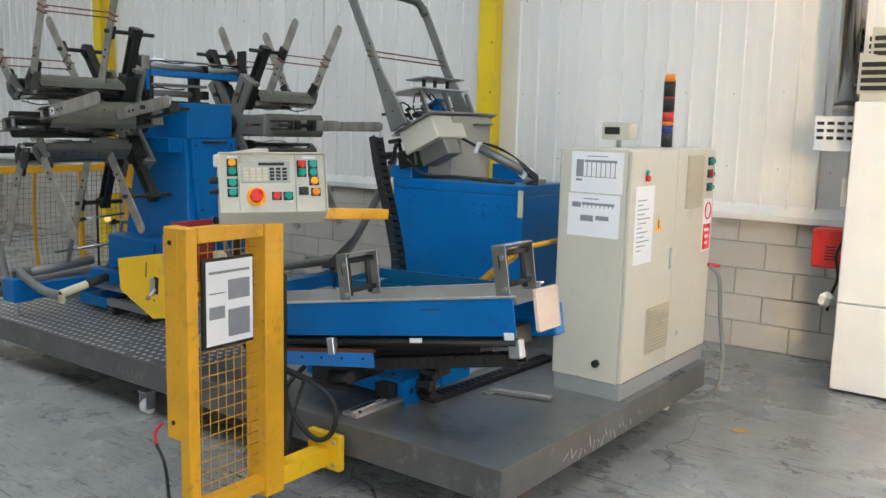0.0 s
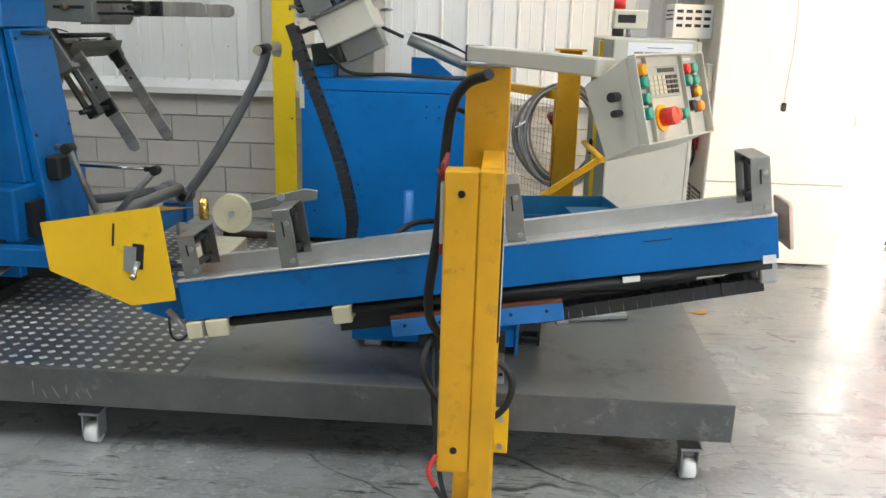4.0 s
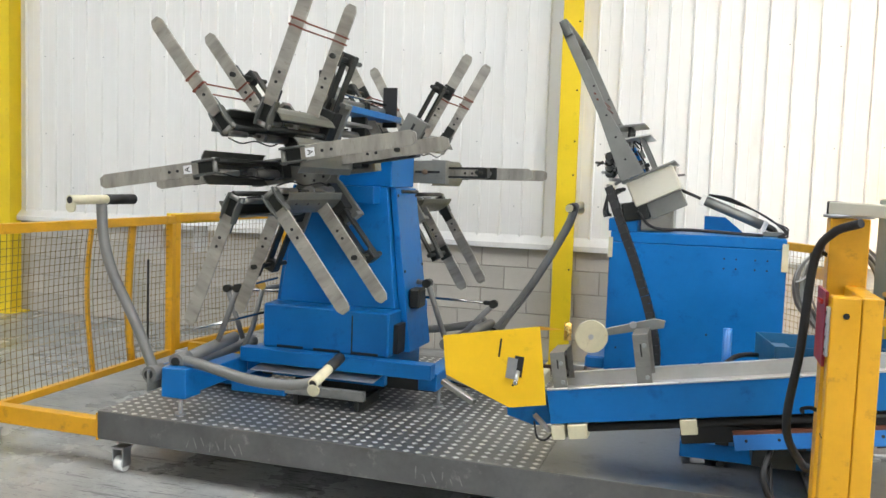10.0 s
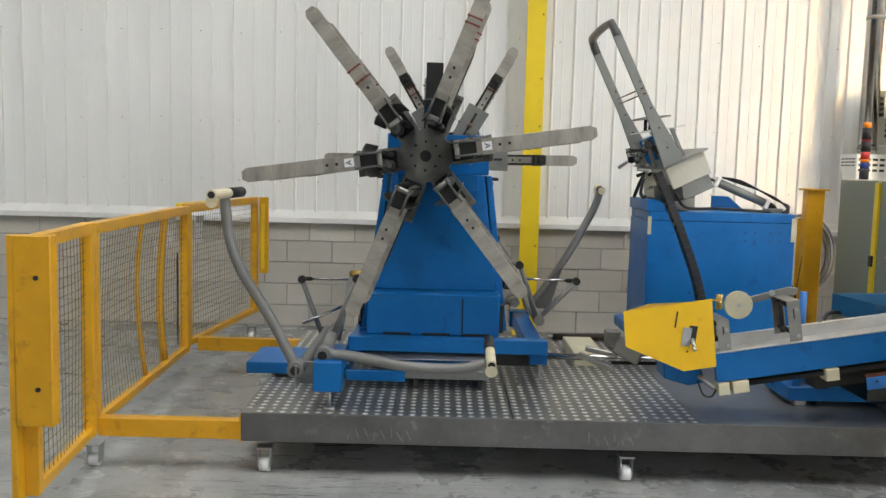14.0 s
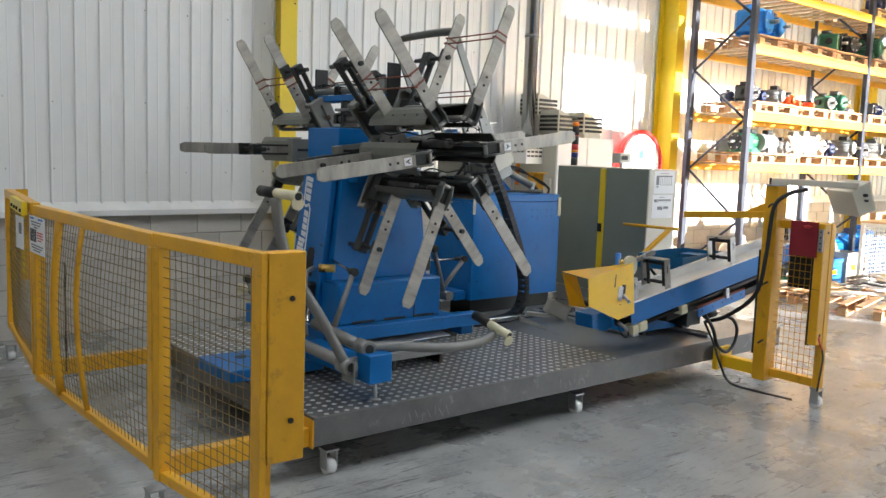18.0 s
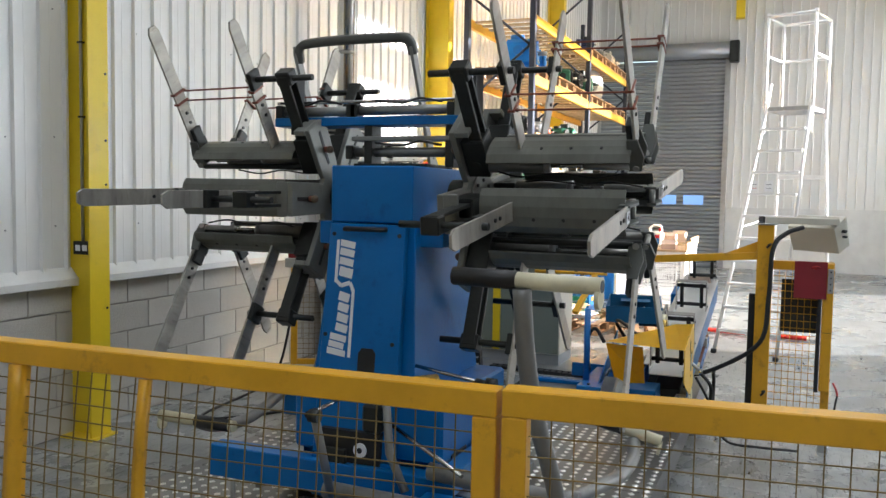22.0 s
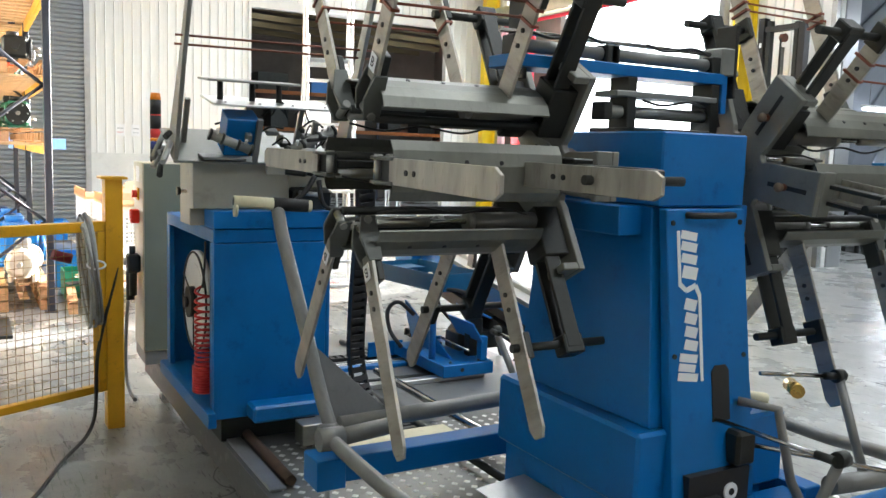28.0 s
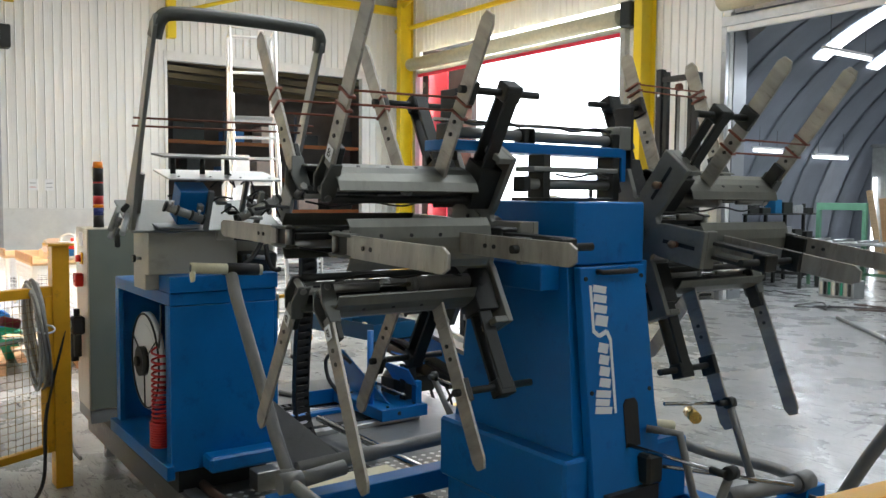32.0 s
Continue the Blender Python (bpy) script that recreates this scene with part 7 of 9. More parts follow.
bm = bnew()
prism(bm, [(0.0, 0.0), (HEI, 0.0), (0.195, 0.125), (-0.025, 0.10)], MP @ Matrix(((0, 0, 1, 0), (0, 1, 0, 0), (1, 0, 0, 0), (0, 0, 0, 1))), WID, 0.004)
part("case", bm, M_BEIGE, pan)
part("rim", pb(bnew(), 0.0, WID, -0.022, -0.0006, 0.2405, 0.246, 0.001), M_BEIGE, pan)
part("rim", pb(bnew(), 0.0, WID, -0.022, -0.0006, 0.0, 0.005, 0.001), M_BEIGE, pan)
for x in (0.0, WID - 0.005):
    part("rim", pb(bnew(), x, x + 0.005, -0.022, -0.0006, 0.0055, 0.24, 0.001), M_BEIGE, pan)
for x in (0.068, 0.262):
    part("face_step", pb(bnew(), x, x + 0.004, -0.012, -0.0006, 0.006, 0.239, 0.001), M_BEIGE, pan)
part("keypad", pb(bnew(), 0.075, 0.245, -0.004, -0.0005, 0.125, 0.215, 0.001), M_PANELG, pan)
part("display_strip", pb(bnew(), 0.135, 0.225, -0.0052, -0.0042, 0.195, 0.207), M_DSTEEL, pan)
for i in range(7):
    for j in range(4):
        part("key", pb(bnew(), 0.085 + 0.022 * i, 0.101 + 0.022 * i, -0.0062, -0.0042, 0.134 + 0.014 * j, 0.144 + 0.014 * j), M_CREAM if i < 4 else M_DSTEEL, pan)
for z, mm in ((0.205, M_AMBER), (0.170, M_TEAL), (0.125, M_TEAL), (0.085, M_TEAL)):
    s = part("button_base", pb(bnew(), 0.028, 0.064, -0.003, -0.0005, z - 0.017, z + 0.017, 0.001), M_DSTEEL, pan)
    pbut(0.046, z, 0.013, 0.018, mm, s)
for x, z, mm in ((0.285, 0.20, M_BUTRED), (0.285, 0.165, M_TEAL), (0.325, 0.20, M_TEAL), (0.325, 0.165, M_TEAL), (0.328, 0.13, M_AMBER), (0.29, 0.09, M_BLACK), (0.332, 0.085, M_ORANGE), (0.195, 0.07, M_BUTRED), (0.235, 0.07, M_TEAL)):
    s = part("button_base", pb(bnew(), x - 0.017, x + 0.017, -0.003, -0.0005, z - 0.017, z + 0.017, 0.001), M_DSTEEL, pan)
    pbut(x, z, 0.013, 0.018, mm, s)
es = pbut(0.125, 0.068, 0.034, 0.006, M_AMBER, pan, "stop_collar")
pbut(0.125, 0.068, 0.022, 0.04, M_BUTRED, es, "stop_button")
for x0, x1, z0 in ((0.03, 0.065, 0.228), (0.29, 0.335, 0.225), (0.225, 0.25, 0.043)):
    part("label_strip", pb(bnew(), x0, x1, -0.0016, -0.0005, z0, z0 + 0.008), M_PAPER, pan)
for k, z in enumerate((0.145, 0.10)):
    part("key_lock", cyl(bnew(), MP @ Vector((-0.03, 0.04, z)), MP @ Vector((-0.0005, 0.04, z)), 0.012 - 0.003 * k, 10), M_BLACK, pan)
bin2 = thing("document_sleeve", "clear plastic sleeve of papers hung on the gate", "sleeve", (-1.58, 2.8, 0.9))
part("board", box(bnew(), GX + 0.047, GX + 0.066, 2.70, 3.0, 0.83, 1.19, 0.003), M_DSTEEL, bin2)
part("paper", box(bnew(), GX + 0.0665, GX + 0.069, 2.715, 2.99, 0.845, 1.18), M_PAPER, bin2)
for y0, y1, z0, z1 in ((2.73, 2.82, 0.95, 1.0), (2.84, 2.97, 1.02, 1.10), (2.84, 2.97, 0.87, 0.98), (2.73, 2.97, 1.13, 1.14), (2.73, 2.82, 1.05, 1.055)):
    part("print_bar", box(bnew(), GX + 0.0695, GX + 0.0705, y0, y1, z0, z1), M_INK, bin2)
hz = thing("gate_cable", "black corrugated hose from the panel arm to the deck", "hose", (-1.7, 3.2, 0.3))
part("hose", tube(bnew(), spline([(-1.62, 2.88, 1.545), (-1.69, 2.98, 1.505), (-1.735, 3.06, 1.40), (-1.76, 3.075, 1.07), (-1.785, 3.12, 0.77), (-1.69, 3.40, 0.55), (-1.62, 3.62, 0.46)], 8), 0.0155, 10), M_BLACK, hz)
part("hose_loop", tube(bnew(), spline([(-1.69, 3.40, 0.55), (-1.56, 3.42, 0.50), (-1.50, 3.42, 0.42), (-1.53, 3.42, 0.31), (-1.63, 3.42, 0.26), (-1.76, 3.42, 0.33), (-1.83, 3.42, 0.46), (-1.80, 3.52, 0.56)], 7), 0.013, 8), M_BLACK, hz)
part("hose_tail", tube(bnew(), spline([(-1.80, 3.52, 0.50), (-1.79, 3.44, 0.36), (-1.77, 3.38, 0.20), (-1.74, 3.30, 0.06), (-1.68, 3.1, 0.03), (-1.66, 2.85, 0.03)], 7), 0.009, 8), M_BLACK, hz)
part("red_lead", tube(bnew(), spline([(-1.72, 2.66, 0.53), (-1.74, 2.64, 0.49), (-1.72, 2.63, 0.45)], 5), 0.007, 8), M_RED, hz)
part("black_lead", tube(bnew(), spline([(-1.72, 2.63, 0.45), (-1.68, 2.64, 0.36), (-1.68, 2.66, 0.14)], 5), 0.007, 8), M_BLACK, hz)

gate.location, gate.scale.y = (-1.59, 2.893, 0.0), 0.85
bin2.location, bin2.scale.y = (-1.555, 2.80, 0.9), 0.84
for ob in (hz, arm):
    ob.location += Vector((0.025, -0.03, 0.0))

# ---- yellow mesh fence ----
FZ0, FZ1 = 0.22, 1.31


def fence_panel(parent, p0, p1, z0, z1, bars=(), bulge=0.0, seed=1):
    """A framed mesh panel from p0 to p1 in plan."""
    p0, p1 = Vector((*p0, 0)), Vector((*p1, 0))
    L = (p1 - p0).length
    m = Matrix.Translation(p0) @ Matrix.Rotation(math.atan2((p1 - p0).y, (p1 - p0).x), 4, 'Z')

    def fb(x0, x1, y0, y1, za, zb):
        return obox(bnew(), m @ Matrix.Translation(((x0 + x1) / 2, (y0 + y1) / 2, (za + zb) / 2)), x1 - x0, y1 - y0, zb - za, 0.003)

    part("post", fb(0, 0.055, -0.03, 0.03, z0, z1 - 0.061), M_YEL, parent)
    part("post", fb(L - 0.055, L, -0.03, 0.03, z0, z1 - 0.061), M_YEL, parent)
    part("top_rail", fb(0, L, -0.03, 0.03, z1 - 0.06, z1), M_YEL, parent)
    part("bottom_rail", fb(0.056, L - 0.056, -0.025, 0.025, z0, z0 + 0.045), M_YEL, parent)
    rg = random.Random(seed)
    ph = rg.uniform(0, 6)

    def bow(x, z):
        u, v = x / L, (z - z0) / (z1 - z0)
        return bulge * math.sin(math.pi * u) * math.sin(math.pi * v) + 0.006 * math.sin(9 * u + ph) * math.sin(5 * v + ph)

    bm = bnew()
    n = int((L - 0.11) / 0.048)
    for k in range(1, n):
        x = 0.055 + (L - 0.11) * k / n
        tube(bm, [m @ Vector((x, bow(x, z), z)) for z in np.linspace(z0 + 0.045, z1 - 0.06, 9)], 0.002, 4, False)
    n = int((z1 - z0) / 0.048)
    for k in range(1, n):
        z = z0 + 0.045 + (z1 - z0 - 0.105) * k / n
        tube(bm, [m @ Vector((x, bow(x, z) + 0.003, z)) for x in np.linspace(0.055, L - 0.055, 9)], 0.002, 4, False)
    tagged(part("wire_mesh", bm, M_WIREG, parent, "bent tarnished welded wire mesh"), kind="stuff")
    for x, w in bars:
        part("mid_bar", tube(bnew(), [m @ Vector((x, bow(x, z) + 0.012, z)) for z in np.linspace(z0 + 0.03, z1 - 0.062, 10)], w, 4), M_YEL, parent)


fence1 = thing("mesh_fence", "yellow-orange steel fence panel with wire mesh", "fence", (-5.95, 3.06, 0), "yellow fence panels")
fence_panel(fence1, (-5.89, 2.67), (-5.985, 3.515), FZ0 - 0.03, FZ1 + 0.005, seed=3)
part("end_box", box(bnew(), -5.915, -5.76, 2.60, 2.668, 0.52, 1.325, 0.004), M_YEL, fence1, "deep yellow end box")
part("end_post", box(bnew(), -5.945, -5.917, 2.605, 2.668, 0.10, 1.325, 0.003), M_YEL, fence1)
for z in (0.68, 1.15):
    part("box_bolt", cyl(bnew(), (-5.82, 2.593, z), (-5.82, 2.5995, z), 0.011, 8), M_DSTEEL, fence1)
castor(fence1, -5.93, 2.64, 0.035)
fence2 = thing("mesh_fence", "long yellow-orange steel fence panel, its mesh bent", "fence", (-5.98, 4.4, 0), "yellow fence panels")
fence_panel(fence2, (-5.985, 3.525), (-6.05, 5.37), FZ0, FZ1, ((0.93, 0.017), (1.36, 0.028)), 0.05, 5)
part("black_strip", box(bnew(), -5.995, -5.99, 4.98, 5.0, 0.35, 1.0), M_BLACK, fence2)
castor(fence2, -5.99, 3.56, 0.035)
fence3 = thing("mesh_fence", "yellow-orange steel fence panel by the wall", "fence", (-5.9, 6.2, 0), "yellow fence panels")
fence_panel(fence3, (-6.055, 5.38), (-5.88, 6.93), FZ0 + 0.03, FZ1 + 0.012, (), 0.02, 7)
part("thick_rail", obox(bnew(), pose(-6.076, 5.72, FZ1 - 0.0245, 0, 0, -6.4), 0.034, 0.66, 0.081, 0.003), M_YCOL, fence3, "paler bolted splice rail")
for y in (5.425, 5.61, 5.75, 5.90):
    xb = -6.093 + (y - 5.72) * 0.1122
    part("rail_bolt", cyl(bnew(), (xb - 0.01, y, FZ1 - 0.036), (xb + 0.002, y, FZ1 - 0.036), 0.011, 8), M_DSTEEL, fence3)
part("end_flag", box(bnew(), -5.835, -5.755, 6.88, 6.925, 0.62, FZ1 + 0.012, 0.003), M_YEL, fence3)
part("yellow_bar", box(bnew(), -5.815, -5.785, 6.872, 6.879, 0.66, FZ1 - 0.05), M_YCOL, fence3)
castor(fence3, -5.9, 6.88, 0.035)
for y0, z0 in ((3.52, 0.175), (5.52, 0.19)):
    lb = thing("fence_tie_beam", "yellow tie beam from fence to platform", "beam", (-5.6, y0, z0), "fence tie beams")
    part("beam", box(bnew(), -5.955 if y0 < 4 else -6.01, -5.20, y0, y0 + 0.07, z0, z0 + 0.10, 0.003), M_YEL, lb)
    part("flange", box(bnew(), -5.20, -5.191, y0 - 0.03, y0 + 0.10, 0.17, 0.32), M_YEL, lb)
sg = thing("fence_sign", "white safety notice board tied to the fence", "sign", (-6.10, 5.14, 0.85))
part("board", box(bnew(), -6.105, -6.100, 4.975, 5.31, 1.035, 1.255, 0.002), M_PAPER, sg)
part("photo", box(bnew(), -6.1075, -6.1055, 5.15, 5.285, 1.105, 1.18), M_DSTEEL, sg)
rng = random.Random(12)
for k in range(7):
    y = 5.165 + 0.105 * rng.random()
    part("photo_streak", obox(bnew(), pose(-6.1085, y, 1.122 + 0.008 * k, rng.uniform(-30, 30), 0, 0), 0.001, rng.uniform(0.03, 0.06), 0.005), M_PLINTH, sg)
for z, y0, y1, mm in ((1.243, 5.20, 5.285, M_BLUEP), (1.243, 5.0, 5.10, M_BLUEP)):
    part("print_bar", box(bnew(), -6.1075, -6.1055, y0, y1, z - 0.005, z + 0.005), mm, sg)
for z, y0, y1, mm, n in ((1.222, 5.04, 5.26, M_INK, 7), (1.206, 5.05, 5.25, M_INK, 6), (1.191, 5.10, 5.20, M_INK, 3), (1.165, 5.0, 5.13, M_RED, 4), (1.150, 5.0, 5.13, M_RED, 4), (1.135, 5.0, 5.13, M_RED, 4), (1.120, 5.03, 5.11, M_RED, 3), (1.085, 5.0, 5.27, M_INK, 8), (1.070, 5.02, 5.26, M_INK, 7), (1.055, 5.06, 5.22, M_INK, 5)):
    for k in range(n):
        w = (y1 - y0) / n
        part("print_bar", box(bnew(), -6.1075, -6.1055, y0 + w * k + 0.004, y0 + w * (k + 1) - 0.002 - 0.004 * rng.random(), z - 0.004, z + 0.004), mm, sg)
sg2 = thing("fence_sign", "small white notice sheet on the fence mesh", "sign", (-6.06, 5.75, 1.0))
part("board", box(bnew(), -6.063, -6.060, 5.66, 5.86, 1.0, 1.21), M_PAPER, sg2)
part("photo", box(bnew(), -6.0655, -6.0635, 5.70, 5.77, 1.10, 1.17), M_INK, sg2)

# rear post with coiled cable and its small gate
rp = thing("rear_fence", "yellow fence section behind the cabinet with a red box", "fence", (-1.3, 6.4, 0))
part("post", box(bnew(), -1.21, -1.07, 5.95, 6.05, 0.0, 1.53, 0.004), M_YEL, rp)
part("post_cap", box(bnew(), -1.235, -1.045, 5.925, 6.075, 1.531, 1.545), M_YEL, rp)
fence_panel(rp, (-1.17, 6.06), (-1.58, 6.86), 0.24, 1.28, (), 0.0, 9)
part("red_box", box(bnew(), -1.63, -1.53, 6.72, 6.86, 1.16, 1.33, 0.004), M_DRED, rp)
part("grey_box", box(bnew(), -1.65, -1.51, 6.70, 6.88, 1.08, 1.159, 0.004), M_GALV, rp)
castor(rp, -1.56, 6.82, 0.05)
cb = thing("coiled_cable", "grey cables coiled over the yellow post", "cable", (-1.15, 6.0, 1.0))
rng = random.Random(9)
for k in range(13):
    cx, zc, r1, r2 = -1.15 + rng.uniform(-0.03, 0.03), 0.985 + rng.uniform(-0.03, 0.03), rng.uniform(0.235, 0.305), rng.uniform(0.285, 0.335)
    yy, lean = 6.115 + 0.004 * k, rng.uniform(0.02, 0.05)
    part("cable_loop", tube(bnew(), [(cx + r1 * math.sin(a) * (1 + 0.06 * math.cos(a)), yy + lean * math.cos(a), zc + r2 * math.cos(a)) for a in (2 * math.pi * i / 36 for i in range(37))], 0.0085, 7, False), M_PALEC if k % 3 == 0 else M_ROPE, cb)
part("cable_tie", tube(bnew(), [(-1.43 + 0.03 * math.cos(a), 6.13 + 0.05 * math.sin(a), 1.05 + 0.02 * math.cos(a)) for a in (2 * math.pi * i / 14 for i in range(15))], 0.006, 6, False), M_PAPER, cb)
part("plug", cyl(bnew(), (-1.20, 6.24, 1.06), (-1.22, 6.34, 1.09), 0.03, 14), M_DRED, cb, "dark red cable plug")
fc = thing("floor_cable", "black cable lying across the floor", "cable", (-1.6, 6.5, 0.0))
part("cable", tube(bnew(), spline([(-1.2, 5.98, 1.0), (-1.22, 6.1, 0.5), (-1.35, 6.15, 0.1), (-1.7, 6.35, 0.012), (-2.3, 6.6, 0.012), (-2.6, 7.0, 0.012), (-1.7, 7.0, 0.1), (-1.6, 6.88, 0.5), (-1.58, 6.85, 1.0)], 9), 0.011, 8), M_BLACK, fc)
sk = thing("power_socket", "double power socket on the yellow column", "socket", (COLX - 0.03, 7.46, 1.3))
part("box", box(bnew(), COLX - 0.055, COLX - 0.0155, 7.335, 7.485, 1.27, 1.36, 0.004), M_DSTEEL, sk)
for yy in (7.36, 7.42):
    part("socket_face", box(bnew(), COLX - 0.0585, COLX - 0.0555, yy, yy + 0.04, 1.295, 1.335), M_PAPER, sk)
for zz in (1.7, 2.2, 2.7, 3.4, 4.2):
    part("conduit_clip", box(bnew(), COLX - 0.045, COLX - 0.016, 7.40, 7.44, zz, zz + 0.012), M_DSTEEL, sk)
part("conduit", cyl(bnew(), (COLX - 0.03, 7.42, 1.36), (COLX - 0.03, 7.42, 6.5), 0.011, 8), M_GALV, sk)

# ---- warm-air heater by the wall ----
he = thing("air_heater", "tall white cabinet air heater with steel flue", "heater", (0.5, 7.0, 0))
part("front_case", box(bnew(), -0.05, 0.95, 6.74, 7.47, 0.62, 1.95, 0.006), M_WHITE, he)
part("lower_case", box(bnew(), -0.05, 0.95, 6.74, 7.47, 0.02, 0.615, 0.006), M_WHITE, he)
part("grey_end", box(bnew(), -0.056, -0.0505, 6.76, 7.45, 0.03, 1.94), M_BEIGE, he, "grey-beige end panel")
for side in (6.80, 7.14):
    gr = part("intake_grille", box(bnew(), -0.060, -0.0565, side, side + 0.28, 0.08, 0.52), M_DSTEEL, he)
    for k in range(14):
        part("grille_bar", box(bnew(), -0.064, -0.0605, side + 0.01, side + 0.27, 0.095 + 0.03 * k, 0.112 + 0.03 * k), M_BEIGE, gr)
part("orange_mark", box(bnew(), -0.0585, -0.0565, 7.36, 7.42, 1.35, 1.80), M_ORANGE, he, "plain orange vertical bar")
vb = part("flue_shroud", prism(bnew(), [(6.97, 1.86), (7.30, 1.86), (7.30, 1.78), (7.22, 1.62), (6.97, 1.62)], plane_yz(-0.34), 0.283, 0.003), M_WHITE, he, "white vented flue shroud")
for k in range(3):
    for j in range(4):
        part("shroud_slot", box(bnew(), -0.32 + 0.065 * j, -0.275 + 0.065 * j, 6.966, 6.9695, 1.80 - 0.05 * k, 1.822 - 0.05 * k), M_BLACK, vb)
        part("shroud_slot", box(bnew(), -0.3435, -0.3405, 7.0 + 0.07 * j, 7.05 + 0.07 * j, 1.81 - 0.03 * k, 1.822 - 0.03 * k), M_BLACK, vb)
fl = part("flue_pipe", cyl(bnew(), (-0.18, 7.12, 1.861), (-0.18, 7.12, 7.55), 0.082, 28), M_CHROME, he, "polished steel flue pipe")
for z in (1.90, 3.1, 4.6):
    part("pipe_band", cyl(bnew(), (-0.18, 7.12, z), (-0.18, 7.12, z + 0.035), 0.087, 28), M_STEEL, fl)
part("burner", box(bnew(), -0.30, -0.062, 7.02, 7.26, 0.80, 1.075, 0.012), M_RED, he, "red burner housing")
for k in range(5):
    part("burner_slot", box(bnew(), -0.21, -0.14, 7.0165, 7.0195, 0.86 + 0.022 * k, 0.868 + 0.022 * k), M_BLACK, he)
part("burner_hose", tube(bnew(), spline([(-0.10, 7.01, 1.0), (-0.12, 6.95, 0.9), (-0.10, 6.97, 0.75), (-0.14, 7.0, 0.62), (-0.16, 7.02, 0.5)], 6), 0.010, 8), M_BLACK, he)
part("pump_rag", obox(bnew(), pose(-0.17, 7.0, 0.58, 20, 10, 30), 0.10, 0.07, 0.12, 0.03), M_WHITE, he)
for x, y, zt in ((0.12, 7.25, 2.45), (0.12, 6.90, 2.25), (0.62, 6.95, 2.25)):
    no = part("air_nozzle", box(bnew(), x - 0.15, x + 0.15, y - 0.15, y + 0.15, 1.951, zt - 0.25, 0.004), M_BEIGE, he, "louvred air outlet head")
    bm = bnew()
    prism(bm, [(-0.17, 0), (0.13, 0)] + [(0.13 - 0.30 * (1 - math.cos(a)), 0.26 * math.sin(a) + 0.0) for a in (math.pi / 2 * k / 8 for k in range(1, 9))][::1], Matrix.Translation((x, y - 0.15, zt - 0.249)) @ plane_xz(0.0), 0.30)
    part("hood", bm, M_BEIGE, no)
    for k in range(4):
        part("outlet_fin", box(bnew(), x - 0.15, x + 0.15, y - 0.165, y - 0.1515, zt - 0.23 + 0.05 * k, zt - 0.20 + 0.05 * k), M_DSTEEL, no)
        part("outlet_fin", box(bnew(), x - 0.185, x - 0.1705, y - 0.14, y + 0.14, zt - 0.23 + 0.05 * k, zt - 0.20 + 0.05 * k), M_DSTEEL, no)
part("control_box", box(bnew(), -0.10, -0.0565, 6.80, 6.90, 1.25, 1.45, 0.006), M_BEIGE, he)
cord = thing("pull_cord", "white cord with a plug hanging on the heater", "cord", (0.5, 6.73, 1.2))
part("cord", tube(bnew(), spline([(0.45, 6.73, 2.0), (0.46, 6.728, 1.6), (0.44, 6.728, 1.2)], 6), 0.004, 6), M_WHITE, cord)
part("plug", box(bnew(), 0.425, 0.455, 6.715, 6.738, 1.14, 1.20, 0.004), M_DSTEEL, cord)


# ---- pallet rack along the back wall ----
RX, RY0, RY1, RTOP = (2.80, 6.05, 9.45), 6.05, 6.95, 5.2
LEVELS = (1.60, 2.28, 3.15, 3.92)
rack = thing("pallet_rack", "orange-beamed pallet rack with dark uprights along the wall", "rack", (6.1, 6.5, 0))
for x in RX:
    for y in (RY0, RY1):
        u = part("upright", box(bnew(), x - 0.045, x + 0.045, y - 0.035, y + 0.035, 0.008, RTOP, 0.004), M_RACKB, rack)
        part("foot_plate", box(bnew(), x - 0.08, x + 0.08, y - 0.06, y + 0.06, 0, 0.0075), M_RACKB, u)
    z, k = 0.25, 0
    while z < RTOP - 0.75:
        a, b = (RY0 + 0.036, RY1 - 0.036) if k % 2 else (RY1 - 0.036, RY0 + 0.036)
        part("brace", cyl(bnew(), (x, a, z), (x, b, z + 0.68), 0.018, 6), M_RACKB, rack)
        z += 0.68
        k += 1
slat_me = mesh_of("deck_slat", box(bnew(), -0.05, 0.05, -0.415, 0.415, -0.012, 0.012), M_PLYW)
for x0, x1 in zip(RX, RX[1:]):
    for z in LEVELS:
        for y in (RY0, RY1):
            part("beam", box(bnew(), x0 + 0.046, x1 - 0.046, y - 0.025, y + 0.025, z, z + 0.12, 0.004), M_RACKO, rack, "orange steel shelf beam")
        for k in range(11):
            piece("deck_slat", slat_me, rack, Matrix.Translation((x0 + 0.25 + (x1 - x0 - 0.5) * k / 10, 6.5, z + 0.10)))
part("load_plate", box(bnew(), 2.76, 2.845, RY0 - 0.038, RY0 - 0.0355, 2.20, 2.42), M_PAPER, rack, "white load plate")

# ---- pallets ----
bm = box(bnew(), -0.5, 0.5, -0.045, 0.045, -0.01, 0.01)
board_me = mesh_of("board", bm, M_WOOD)
block_me = mesh_of("block", box(bnew(), -0.06, 0.06, -0.045, 0.045, -0.04, 0.04), M_WOOD)


